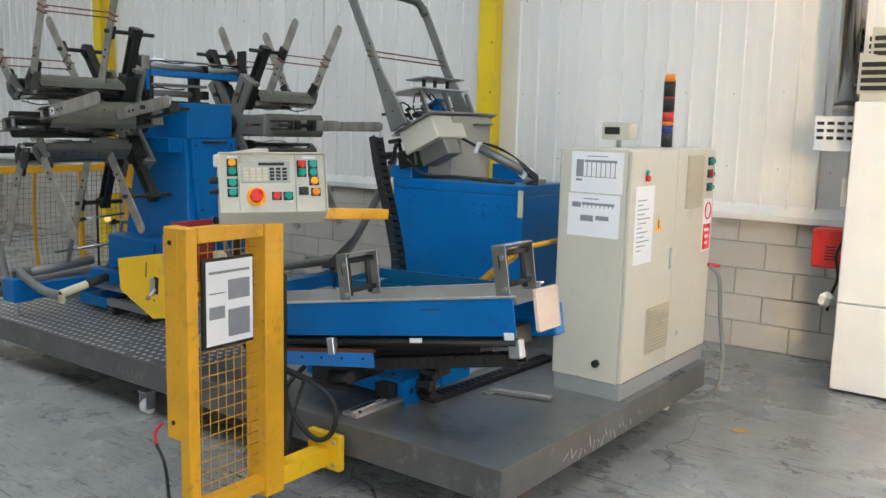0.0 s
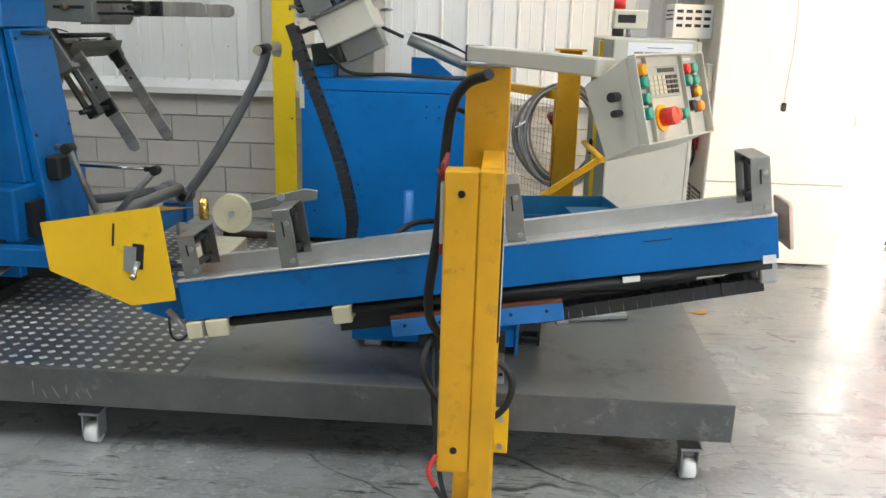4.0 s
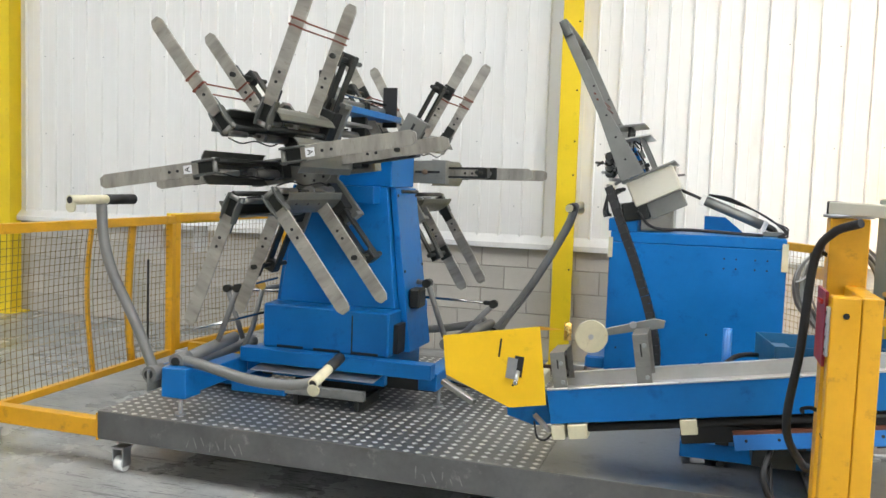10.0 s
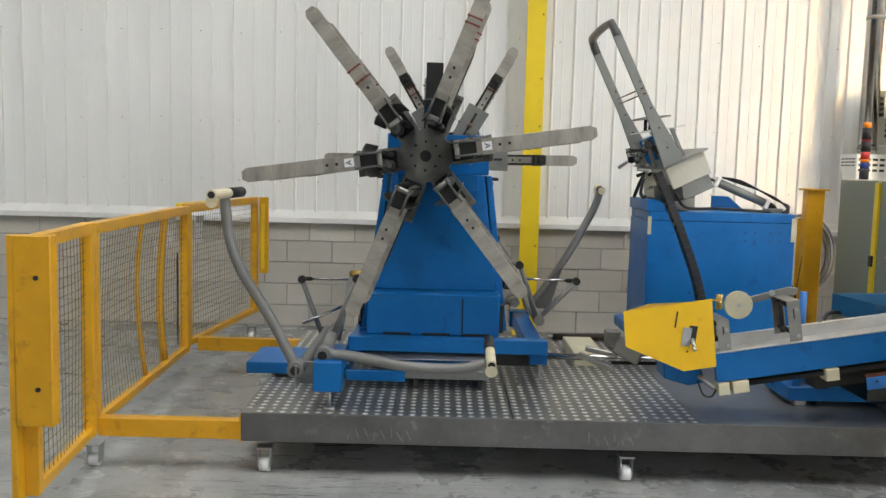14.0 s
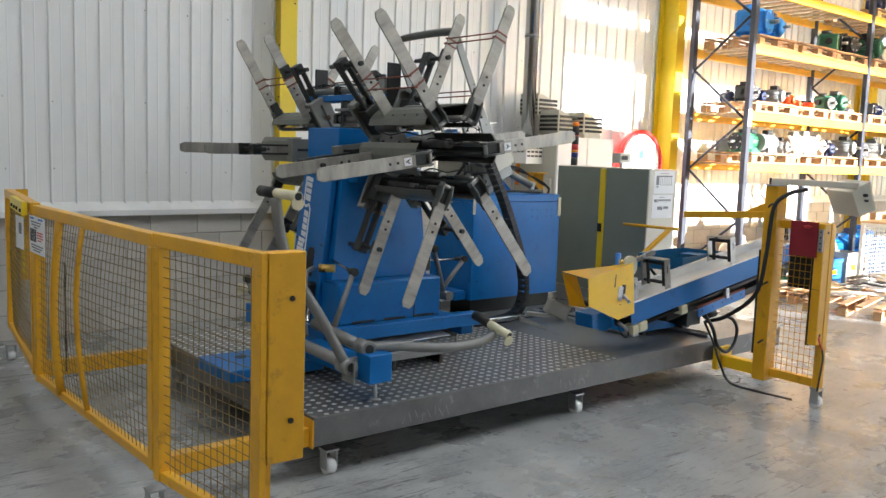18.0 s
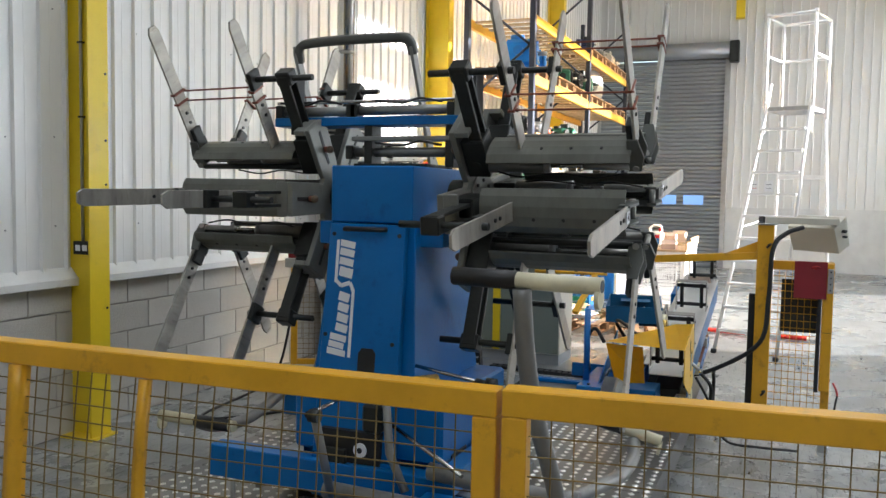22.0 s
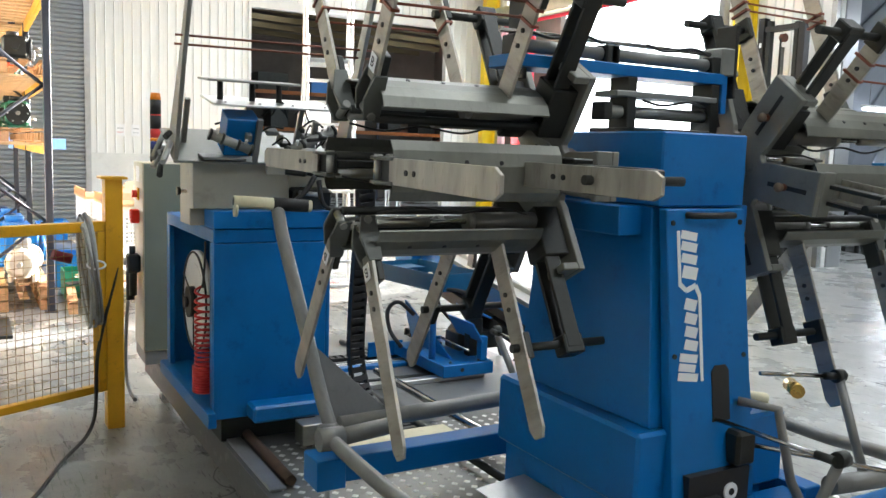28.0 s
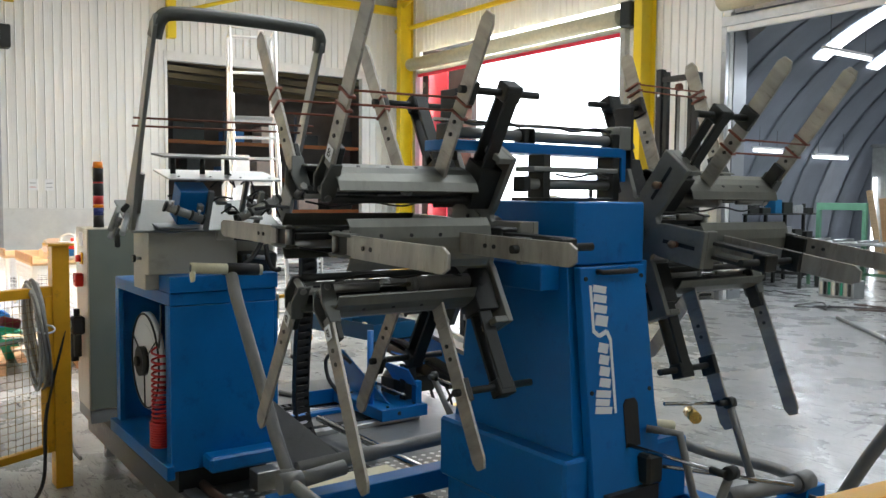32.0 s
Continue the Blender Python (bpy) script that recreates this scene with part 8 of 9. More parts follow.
def pallet(x, y, z, turn=0.0, label="pale wooden pallet standing on the rack beams"):
    p = thing("pallet", label, "pallet", (x, y, z), "wooden pallets")
    for k in range(5):
        piece("board", board_me, p, Matrix.Translation((x, y - 0.38 + 0.19 * k, z + 0.131)))
    for k in (-1, 0, 1):
        piece("board", board_me, p, Matrix.Translation((x, y + 0.38 * k, z + 0.01)))
        for j in (-1, 0, 1):
            piece("block", block_me, p, Matrix.Translation((x + 0.43 * j, y + 0.38 * k, z + 0.061)))
    if turn:
        p.rotation_euler = (0, 0, radians(turn))
    return p


# ---- motors and pumps stored on the pallets ----
def motor(name, label, category, paint, dark):
    """A foot-mounted electric motor, its shaft along +x, its base at the origin."""
    t = thing(name, label, category, (0, 0, 0), "stored motors")
    b = part("body", cyl(bnew(), (-0.16, 0, 0.15), (0.13, 0, 0.15), 0.105, 20), paint, t)
    for k in range(14):
        a = 2 * math.pi * k / 14
        part("fin", obox(bnew(), Matrix.Translation((-0.015, 0, 0.15)) @ Matrix.Rotation(a, 4, 'X') @ Matrix.Translation((0, 0, 0.112)), 0.24, 0.006, 0.022), paint, b)
    part("end_bell", cyl(bnew(), (0.131, 0, 0.15), (0.17, 0, 0.15), 0.118, 20, 0.07), paint, t)
    part("fan_cover", cyl(bnew(), (-0.25, 0, 0.15), (-0.161, 0, 0.15), 0.118, 20), paint, t)
    part("shaft", cyl(bnew(), (0.171, 0, 0.15), (0.25, 0, 0.15), 0.02, 10), M_STEEL, t)
    part("terminal_box", box(bnew(), -0.08, 0.06, -0.05, 0.05, 0.262, 0.33, 0.01), dark, t)
    for y in (-0.10, 0.07):
        part("foot", box(bnew(), -0.12, 0.10, y, y + 0.03, 0.0, 0.07, 0.004), paint, t)
    return t


def gearbox(name, label, category, paint, dark):
    """A squat gearbox or pump with flange and bolts, its base at the origin."""
    t = thing(name, label, category, (0, 0, 0), "stored motors")
    part("housing", box(bnew(), -0.15, 0.15, -0.12, 0.12, 0.02, 0.28, 0.035), paint, t)
    part("base", box(bnew(), -0.18, 0.18, -0.14, 0.14, 0, 0.0195, 0.004), paint, t)
    f = part("flange", cyl(bnew(), (0.151, 0, 0.15), (0.18, 0, 0.15), 0.12, 20), dark, t)
    for k in range(6):
        a = math.pi * k / 3
        part("bolt", cyl(bnew(), (0.1805, 0.095 * math.cos(a), 0.15 + 0.095 * math.sin(a)), (0.192, 0.095 * math.cos(a), 0.15 + 0.095 * math.sin(a)), 0.01, 6), M_GALV, f)
    part("shaft", cyl(bnew(), (0.181, 0, 0.15), (0.27, 0, 0.15), 0.022, 10), M_STEEL, t)
    part("top_cover", cyl(bnew(), (-0.03, 0, 0.281), (-0.03, 0, 0.33), 0.07, 16), dark, t)
    part("side_port", cyl(bnew(), (0, -0.17, 0.16), (0, -0.121, 0.16), 0.05, 14), dark, t)
    return t


M_MGREEN = mat("dark_green_enamel", (0.02, 0.13, 0.07), 0.45, 0, 0.15, 8, 0.05)
M_MGREY = mat("grey_motor_enamel", (0.30, 0.31, 0.30), 0.45, 0, 0.15, 8, 0.05)
M_MBLUE = mat("bright_blue_enamel", (0.01, 0.20, 0.60), 0.4, 0, 0.12, 8, 0.05)
M_MNAVY = mat("navy_enamel", (0.01, 0.02, 0.07), 0.4, 0, 0.12, 8, 0.05)
M_MCREAM = mat("cream_enamel", (0.62, 0.58, 0.48), 0.45, 0, 0.12, 8, 0.05)
M_MORANGE = mat("orange_red_enamel", (0.75, 0.09, 0.015), 0.4, 0, 0.1, 8, 0.04)
kinds = {}
for key, fn, nm, lab, cat, pa, da in (
        ("g", motor, "electric_motor", "green electric motor stored on a pallet", "motor", M_MGREEN, M_DSTEEL),
        ("y", motor, "electric_motor", "grey electric motor stored on a pallet", "motor", M_MGREY, M_DSTEEL),
        ("b", motor, "electric_motor", "bright blue electric motor stored on a pallet", "motor", M_MBLUE, M_MNAVY),
        ("n", motor, "electric_motor", "navy electric motor stored on a pallet", "motor", M_MNAVY, M_BLACK),
        ("c", motor, "electric_motor", "cream electric motor stored on a pallet", "motor", M_MCREAM, M_MGREY),
        ("o", motor, "electric_motor", "small orange-red motor stored on a pallet", "motor", M_MORANGE, M_BLACK),
        ("B", gearbox, "gearbox", "bright blue gearbox stored on a pallet", "gearbox", M_MBLUE, M_BLUEP),
        ("G", gearbox, "gearbox", "dark green gearbox stored on a pallet", "gearbox", M_MGREEN, M_DSTEEL),
        ("Y", gearbox, "pump", "grey pump stored on a pallet", "pump", M_MGREY, M_STEEL),
        ("D", gearbox, "gearbox", "dark oily gearbox stored on a pallet", "gearbox", M_DSTEEL, M_BLACK)):
    kinds[key] = [fn, (nm, lab, cat, pa, da), None]


def put(key, x, y, z, s=1.0, turn=0.0):
    """Stand a stored machine of the given kind with its base at x, y, z."""
    m = Matrix.Translation((x, y, z)) @ Matrix.Rotation(radians(turn), 4, 'Z') @ Matrix.Scale(s, 4)
    k = kinds[key]
    if k[2] is None:
        k[2] = k[0](*k[1])
        k[2].matrix_basis = m
        return k[2]
    return copy_thing(k[2], m)


rng = random.Random(21)
PH = 0.142
shelf_plan = {
    0: (("G", "g", "y"), ("y", "c", "c"), ("c", "n", "y"), ("D", "y"), ("Y", "n", "g"), ("y", "D")),
    1: (("D", "n", "y"), ("o", "o", "o"), ("G", "g"), ("D", "n"), ("G", "D"), ("Y", "D")),
    2: (("B", "b"), (), ("G", "D"), ("g",), (), ()),
    3: ((), (), (), ("n",), ("Y",), ("c", "D")),
}
for lv, rows in shelf_plan.items():
    for i, row in enumerate(rows):
        x = 3.42 + 1.05 * i if i < 3 else 6.72 + 1.07 * (i - 3)
        if lv == 3 and i < 3:
            continue
        z = LEVELS[lv] + 0.121
        pallet(x, 6.47 + rng.uniform(-0.04, 0.02), z)
        for k, key in enumerate(row):
            s = rng.uniform(0.72, 1.05) if lv != 2 else rng.uniform(1.05, 1.35)
            s = 0.62 if key == "o" else s
            put(key, x - 0.30 + 0.31 * k + (0.12 if len(row) < 3 else 0), 6.25 + rng.uniform(-0.05, 0.12), z + PH, s, rng.choice((-100, -80, -95, 180, 0, -60)))
        if row and lv in (0, 1):
            put(rng.choice("ygDnY"), x + rng.uniform(-0.25, 0.25), 6.70, z + PH, rng.uniform(0.6, 0.9), rng.uniform(0, 360))
# lower part: blue and grey motors on low pallets, crates
for i, row in enumerate((("c", "D"), ("Y", "B", "b"), ("B", "y", "b"), ("b", "B"), ("D",), ("b", "D"))):
    x = 3.42 + 1.05 * i if i < 3 else 6.72 + 1.07 * (i - 3)
    pallet(x, 6.48, 0.0, 0, "pale wooden pallet on the floor under the rack")
    pallet(x, 6.48, PH, 0, "second wooden pallet stacked under the rack")
    for k, key in enumerate(row):
        put(key, x - 0.28 + 0.30 * k, 6.28, 2 * PH, rng.uniform(1.0, 1.3), rng.choice((-90, -75, 170)))
wheel = thing("belt_wheel", "large grey belt wheel standing on the rack", "wheel", (7.55, 6.35, LEVELS[2] + 0.121 + PH))
wz = LEVELS[2] + 0.121 + PH + 0.29
part("rim", cyl(bnew(), (7.50, 6.28, wz), (7.56, 6.40, wz), 0.29, 32), M_MGREY, wheel)
part("hub", cyl(bnew(), (7.485, 6.25, wz), (7.498, 6.276, wz), 0.08, 20), M_DSTEEL, wheel)
for x, z in ((9.15, LEVELS[3] + 0.121 + PH), (8.85, LEVELS[1] + 0.121 + PH), (8.7, LEVELS[0] + 0.121 + PH)):
    sc = thing("scrap_heap", "heap of pale cables and scrap fittings on a pallet", "scrap", (x, 6.35, z))
    for k in range(14):
        a = Vector((x + rng.uniform(-0.16, 0.16), 6.30 + rng.uniform(-0.14, 0.14), z + rng.uniform(0.01, 0.16)))
        b = a + Vector((rng.uniform(-0.12, 0.12), rng.uniform(-0.12, 0.12), rng.uniform(-0.01, 0.09)))
        part("scrap_piece", cyl(bnew(), a, b, rng.uniform(0.012, 0.03), 7), rng.choice((M_WHITE, M_GALV, M_PALEC, M_MCREAM)), sc)
for x, y, w, h, m_, lab in ((4.55, 5.72, 0.42, 0.40, M_BLUEP, "light blue plastic crate under the rack"), (5.15, 5.74, 0.42, 0.46, M_MGREY, "grey steel box under the rack"), (6.55, 5.72, 0.5, 0.62, M_MBLUE, "bright blue steel box under the rack"),
                            (7.3, 5.74, 0.48, 0.52, M_BLUEP, "blue steel box under the rack"), (3.75, 5.70, 0.45, 0.30, M_GREEN, "green plastic crate beside the rack")):
    cr_ = thing("storage_crate", lab, "crate", (x, y, 0), "storage crates")
    bm = bnew()
    box(bm, x - w / 2, x + w / 2, y - 0.16, y + 0.16, 0.0, 0.02)
    for a in ((x - w / 2, x + w / 2, y - 0.16, y - 0.145), (x - w / 2, x + w / 2, y + 0.145, y + 0.16), (x - w / 2, x - w / 2 + 0.015, y - 0.145, y + 0.145), (x + w / 2 - 0.015, x + w / 2, y - 0.145, y + 0.145)):
        box(bm, *a, 0.02, h)
    part("tub", bm, m_, cr_)
    part("rim", box(bnew(), x - w / 2 - 0.015, x + w / 2 + 0.015, y - 0.178, y - 0.1605, h - 0.05, h, 0.004), m_, cr_)
    part("label_plate", box(bnew(), x - 0.06, x + 0.06, y - 0.1625, y - 0.1605, h * 0.45, h * 0.6), M_AMBER, cr_)

# ---- dial scale ----
SX, SY, SZ, SR = 2.07, 7.18, 1.66, 0.43
sc = thing("dial_scale", "red dial weighing scale with a white face by the wall", "scale", (SX, SY, 0))
part("dial_ring", tube(bnew(), [(SX + SR * math.cos(a), SY, SZ + SR * math.sin(a)) for a in (2 * math.pi * k / 48 for k in range(49))], 0.034, 10), M_RED, sc)
part("dial_back", cyl(bnew(), (SX, SY + 0.03, SZ), (SX, SY + 0.13, SZ), SR + 0.01, 48), M_RED, sc)
face = part("dial_face", cyl(bnew(), (SX, SY - 0.005, SZ), (SX, SY + 0.0295, SZ), SR - 0.02, 48), M_PAPER, sc, "white dial face")
for k in range(40):
    a = 2 * math.pi * k / 40
    part("tick", obox(bnew(), Matrix.Translation((SX + 0.37 * math.cos(a), SY - 0.0065, SZ + 0.37 * math.sin(a))) @ Matrix.Rotation(-a, 4, 'Y'), 0.05 if k % 5 == 0 else 0.025, 0.002, 0.004), M_BLACK, face)
part("maker_mark", prism(bnew(), [(SX - 0.05, SZ + 0.07), (SX + 0.06, SZ + 0.07), (SX + 0.06, SZ + 0.17), (SX - 0.02, SZ + 0.19), (SX - 0.05, SZ + 0.13)], plane_xz(SY - 0.0075), 0.002), M_BLUEP, face, "plain blue mark")
part("needle", obox(bnew(), Matrix.Translation((SX, SY - 0.012, SZ - 0.12)), 0.012, 0.004, 0.30), M_BLACK, face)
part("neck", prism(bnew(), [(SX - 0.13, 1.10), (SX + 0.13, 1.10), (SX + 0.10, 1.24), (SX - 0.10, 1.24)], plane_xz(SY), 0.12, 0.004), M_RED, sc)
part("beam_box", box(bnew(), SX - 0.33, SX - 0.22, SY - 0.08, SY + 0.12, 0.90, 1.10, 0.02), M_RED, sc)
part("beam_box", box(bnew(), SX + 0.30, SX + 0.42, SY - 0.08, SY + 0.12, 0.94, 1.10, 0.02), M_RED, sc)
part("beam_tray", box(bnew(), SX - 0.22, SX + 0.30, SY - 0.02, SY + 0.12, 0.96, 1.09, 0.004), M_RED, sc)
for z in (0.985, 1.055):
    part("poise_bar", box(bnew(), SX - 0.21, SX + 0.29, SY - 0.06, SY - 0.045, z - 0.014, z + 0.014), M_CHROME, sc)
part("poise", box(bnew(), SX - 0.06, SX + 0.0, SY - 0.075, SY - 0.03, 0.96, 1.05, 0.004), M_GALV, sc)
part("pedestal", prism(bnew(), [(SX - 0.30, 0.03), (SX - 0.12, 0.03), (SX + 0.0, 0.95), (SX - 0.16, 0.95)], plane_xz(SY), 0.14, 0.006), M_RED, sc)
part("platform", box(bnew(), SX - 0.45, SX + 0.45, 6.45, 7.35, 0, 0.029, 0.004), M_DSTEEL, sc)

# ---- step ladder with a platform ----
ML = Matrix.Translation((2.995, 2.99, 0)) @ Matrix(((0.953, 0.303, 0, 0), (-0.303, 0.953, 0, 0), (0, 0, 1, 0), (0, 0, 0, 1)))


def lp(x, y, z):
    return ML @ Vector((x, y, z))


lad = thing("step_ladder", "aluminium platform step ladder with guard rails", "ladder", (2.995, 2.99, 0))
for s in (-1, 1):
    part("front_stile", tube(bnew(), [lp(-1.10, 0.34 * s, 0.0), lp(0.0, 0.25 * s, 2.80), lp(0.12, 0.245 * s, 3.10)], 0.028, 4), M_LADDER, lad)
    part("rear_leg", tube(bnew(), [lp(0.75, 0.36 * s, 0.0), lp(0.58, 0.26 * s, 2.80)], 0.026, 4), M_LADDER, lad)
    part("guard_post", tube(bnew(), [lp(0.0, 0.27 * s, 2.5), lp(0.02, 0.27 * s, 3.92)], 0.019, 8), M_LADDER, lad)
    part("guard_post", tube(bnew(), [lp(0.58, 0.27 * s, 2.7), lp(0.58, 0.27 * s, 3.88)], 0.019, 8), M_LADDER, lad)
    for z in (3.42, 3.87):
        part("guard_rail", tube(bnew(), [lp(0.02, 0.27 * s, z), lp(0.58, 0.27 * s, z)], 0.016, 8), M_LADDER, lad)
    part("side_brace", tube(bnew(), [lp(-0.55, 0.295 * s, 1.4), lp(0.66, 0.31 * s, 1.5)], 0.012, 6), M_LADDER, lad)
    part("rubber_foot", obox(bnew(), Matrix.Translation(lp(-1.10, 0.34 * s, 0.025)), 0.08, 0.06, 0.05, 0.01), M_BLACK, lad)
for z in (3.42, 3.87):
    part("guard_rail", tube(bnew(), [lp(0.58, -0.27, z), lp(0.58, 0.27, z)], 0.018, 8), M_LADDER, lad)
part("top_bar", tube(bnew(), [lp(0.02, -0.29, 3.885), lp(0.02, 0.29, 3.885)], 0.02, 8), M_LADDER, lad)
part("platform", obox(bnew(), ML @ Matrix.Translation((0.29, 0, 2.79)), 0.60, 0.50, 0.05, 0.004), M_GALV, lad, "grey tread platform")
for k in range(1, 11):
    u = k / 11
    part("tread", obox(bnew(), ML @ Matrix.Translation((-1.10 + 1.10 * u, 0, 2.80 * u)), 0.10, 0.66 - 0.17 * u, 0.03, 0.003), M_LADDER, lad)
for z, h in ((0.55, 0.03), (1.25, 0.03), (2.0, 0.05)):
    u = z / 2.8
    part("rear_bar", obox(bnew(), ML @ Matrix.Translation((0.75 - 0.17 * u, 0, z)), 0.03, 0.70 - 0.19 * u, h, 0.003), M_LADDER, lad)
part("notice_plate", obox(bnew(), ML @ Matrix.Translation((-0.80, -0.325, 0.78)), 0.14, 0.004, 0.2), M_PAPER, lad)
bar = thing("floor_bar", "red and white barrier pole lying on the floor", "pole", (3.45, 3.1, 0))
P0, P1 = Vector((3.55, 3.85, 0.03)), Vector((3.36, 2.42, 0.03))
for k in range(6):
    a, b = P0 + (P1 - P0) * (k / 6), P0 + (P1 - P0) * ((k + 0.99) / 6)
    part("band", cyl(bnew(), a, b, 0.028, 10), (M_BUTRED, M_BUTRED, M_PAPER)[k % 3], bar)

# ---- wire stillages, table goods and scrap on the floor ----
def stillage(x0, y0, w, d, h):
    t = thing("wire_stillage", "white wire mesh stillage with a wooden tray on top", "stillage", (x0 + w / 2, y0 + d / 2, 0), "wire stillages")
    for x in (x0, x0 + w - 0.05):
        for y in (y0, y0 + d - 0.05):
            part("corner_post", box(bnew(), x, x + 0.05, y, y + 0.05, 0, h, 0.003), M_WHITE, t)
    for z in (0.12, h - 0.04):
        for y in (y0, y0 + d - 0.04):
            part("rail", box(bnew(), x0 + 0.051, x0 + w - 0.051, y, y + 0.04, z, z + 0.04), M_WHITE, t)
        for x in (x0, x0 + w - 0.04):
            part("rail", box(bnew(), x, x + 0.04, y0 + 0.051, y0 + d - 0.051, z, z + 0.04), M_WHITE, t)
    for (ax, ay), (bx_, by) in (((x0, y0), (x0 + w, y0)), ((x0, y0 + d), (x0 + w, y0 + d)), ((x0, y0), (x0, y0 + d)), ((x0 + w, y0), (x0 + w, y0 + d))):
        bm = bnew()
        n = int(max(abs(bx_ - ax), abs(by - ay)) / 0.06)
        for k in range(1, n):
            u = k / n
            tube(bm, [(ax + (bx_ - ax) * u, ay + (by - ay) * u, 0.14), (ax + (bx_ - ax) * u, ay + (by - ay) * u, h - 0.02)], 0.004, 4, False)
        for k in range(1, 14):
            z = 0.14 + (h - 0.16) * k / 14
            tube(bm, [(ax, ay, z), (bx_, by, z)], 0.004, 4, False)
        tagged(part("mesh_side", bm, M_WHITE, t), kind="stuff")
    part("floor_sheet", box(bnew(), x0 + 0.05, x0 + w - 0.05, y0 + 0.05, y0 + d - 0.05, 0.10, 0.118), M_WHITE, t)
    part("cross_board", box(bnew(), x0 - 0.02, x0 + w + 0.02, y0 - 0.02, y0 + d + 0.02, h + 0.001, h + 0.03, 0.003), M_PLYW, t)
    for y in (y0 - 0.02, y0 + d):
        part("tray_edge", box(bnew(), x0 - 0.02, x0 + w + 0.02, y, y + 0.02, h + 0.031, h + 0.13), M_WOOD, t)
    return t


stillage(4.55, 4.25, 1.2, 1.0, 0.95)
stillage(6.05, 4.35, 1.2, 1.0, 0.95)
jug = thing("plastic_jug", "white plastic jug with a red and blue label", "jug", (5.05, 4.75, 0.98))
part("body", box(bnew(), 4.97, 5.13, 4.63, 4.87, 0.981, 1.22, 0.03), M_WHITE, jug)
part("label", box(bnew(), 4.9665, 4.9695, 4.68, 4.83, 1.03, 1.17), M_BLUEP, jug)
part("label_band", box(bnew(), 4.9635, 4.966, 4.68, 4.83, 1.12, 1.16), M_BUTRED, jug)
part("handle", tube(bnew(), spline([(5.05, 4.66, 1.215), (5.05, 4.67, 1.29), (5.05, 4.75, 1.31), (5.05, 4.82, 1.27), (5.05, 4.83, 1.215)], 5), 0.016, 8), M_WHITE, jug)
part("cap", cyl(bnew(), (5.05, 4.68, 1.22), (5.05, 4.68, 1.262), 0.024, 12), M_BUTRED, jug)
for k, (x, y) in enumerate(((4.75, 4.5), (5.45, 4.9), (6.4, 4.7), (6.9, 4.6))):
    cb_ = thing("card_box", "small open cardboard box on the stillage tray", "box", (x, y, 0.98))
    part("carton", box(bnew(), x - 0.13, x + 0.13, y - 0.10, y + 0.10, 0.981, 1.08 + 0.02 * k, 0.003), M_SKIN, cb_)
    part("flap", obox(bnew(), pose(x - 0.16, y, 1.085 + 0.02 * k, 0, -35, 0), 0.10, 0.2, 0.004), M_SKIN, cb_)
for i, (x, y, turn) in enumerate(((2.75, 4.45, 12), (3.05, 5.45, -4), (3.85, 4.75, 30))):
    pallet(x, y, 0.0, turn, "wooden pallet on the floor with scrap on it")
    sp = thing("scrap_pile", "pile of flat scrap plates and offcuts on a pallet", "scrap", (x, y, PH))
    for k in range(16):
        a, w, d = rng.uniform(0, 180), rng.uniform(0.12, 0.42), rng.uniform(0.05, 0.2)
        part("offcut", obox(bnew(), pose(x + rng.uniform(-0.32, 0.32), y + rng.uniform(-0.28, 0.28), PH + 0.012 + 0.012 * k, rng.uniform(-6, 6), rng.uniform(-6, 6), a), w, d, 0.012, 0.002), rng.choice((M_SKIN, M_GALV, M_WHITE, M_DSTEEL, M_PLYW)), sp)

# ---- white work tables by the far doorway ----
for x, y0, y1 in ((11.0, -1.9, 0.45), (12.2, -2.4, 0.3)):
    tb_ = thing("work_table", "long white steel work table by the doorway", "table", (x, (y0 + y1) / 2, 0), "white work tables")
    part("top", box(bnew(), x - 0.35, x + 0.35, y0, y1, 0.88, 0.94, 0.004), M_WHITE, tb_)
    part("upper_shelf", box(bnew(), x - 0.10, x + 0.25, y0 + 0.1, y1 - 0.1, 1.26, 1.30, 0.004), M_WHITE, tb_)
    part("lower_shelf", box(bnew(), x - 0.32, x + 0.32, y0 + 0.05, y1 - 0.05, 0.30, 0.34), M_WHITE, tb_)
    for y in (y0 + 0.04, (y0 + y1) / 2, y1 - 0.08):
        for xx in (x - 0.33, x + 0.29):
            part("leg", box(bnew(), xx, xx + 0.04, y, y + 0.04, 0, 0.879), M_GALV, tb_)
        part("shelf_post", box(bnew(), x + 0.18, x + 0.22, y, y + 0.04, 0.941, 1.259), M_GALV, tb_)
    for k in range(5):
        part("fixture", box(bnew(), x - 0.28, x - 0.12, y0 + 0.2 + 0.42 * k, y0 + 0.38 + 0.42 * k, 0.941, 1.0 + 0.05 * (k % 3), 0.01), (M_MGREY, M_DSTEEL, M_GALV)[k % 3], tb_)
wp = thing("white_panel", "tall white sheet panel leaning in the doorway", "panel", (12.9, -0.65, 0))
part("sheet", obox(bnew(), pose(12.9, -0.65, 1.42, 0, 3, 0), 0.03, 0.72, 2.8, 0.004), M_WHITE, wp)
part("support_foot", box(bnew(), 12.7, 13.1, -0.9, -0.85, 0, 0.05), M_GALV, wp)
so = thing("wall_socket", "dark switched socket on the white end wall", "socket", (FAR_X, 0.74, 1.5))
part("box", box(bnew(), FAR_X - 0.09, FAR_X - 0.052, 0.68, 0.80, 1.47, 1.56, 0.004), M_DSTEEL, so)
part("plate", box(bnew(), FAR_X - 0.093, FAR_X - 0.0905, 0.70, 0.735, 1.50, 1.53), M_PAPER, so)
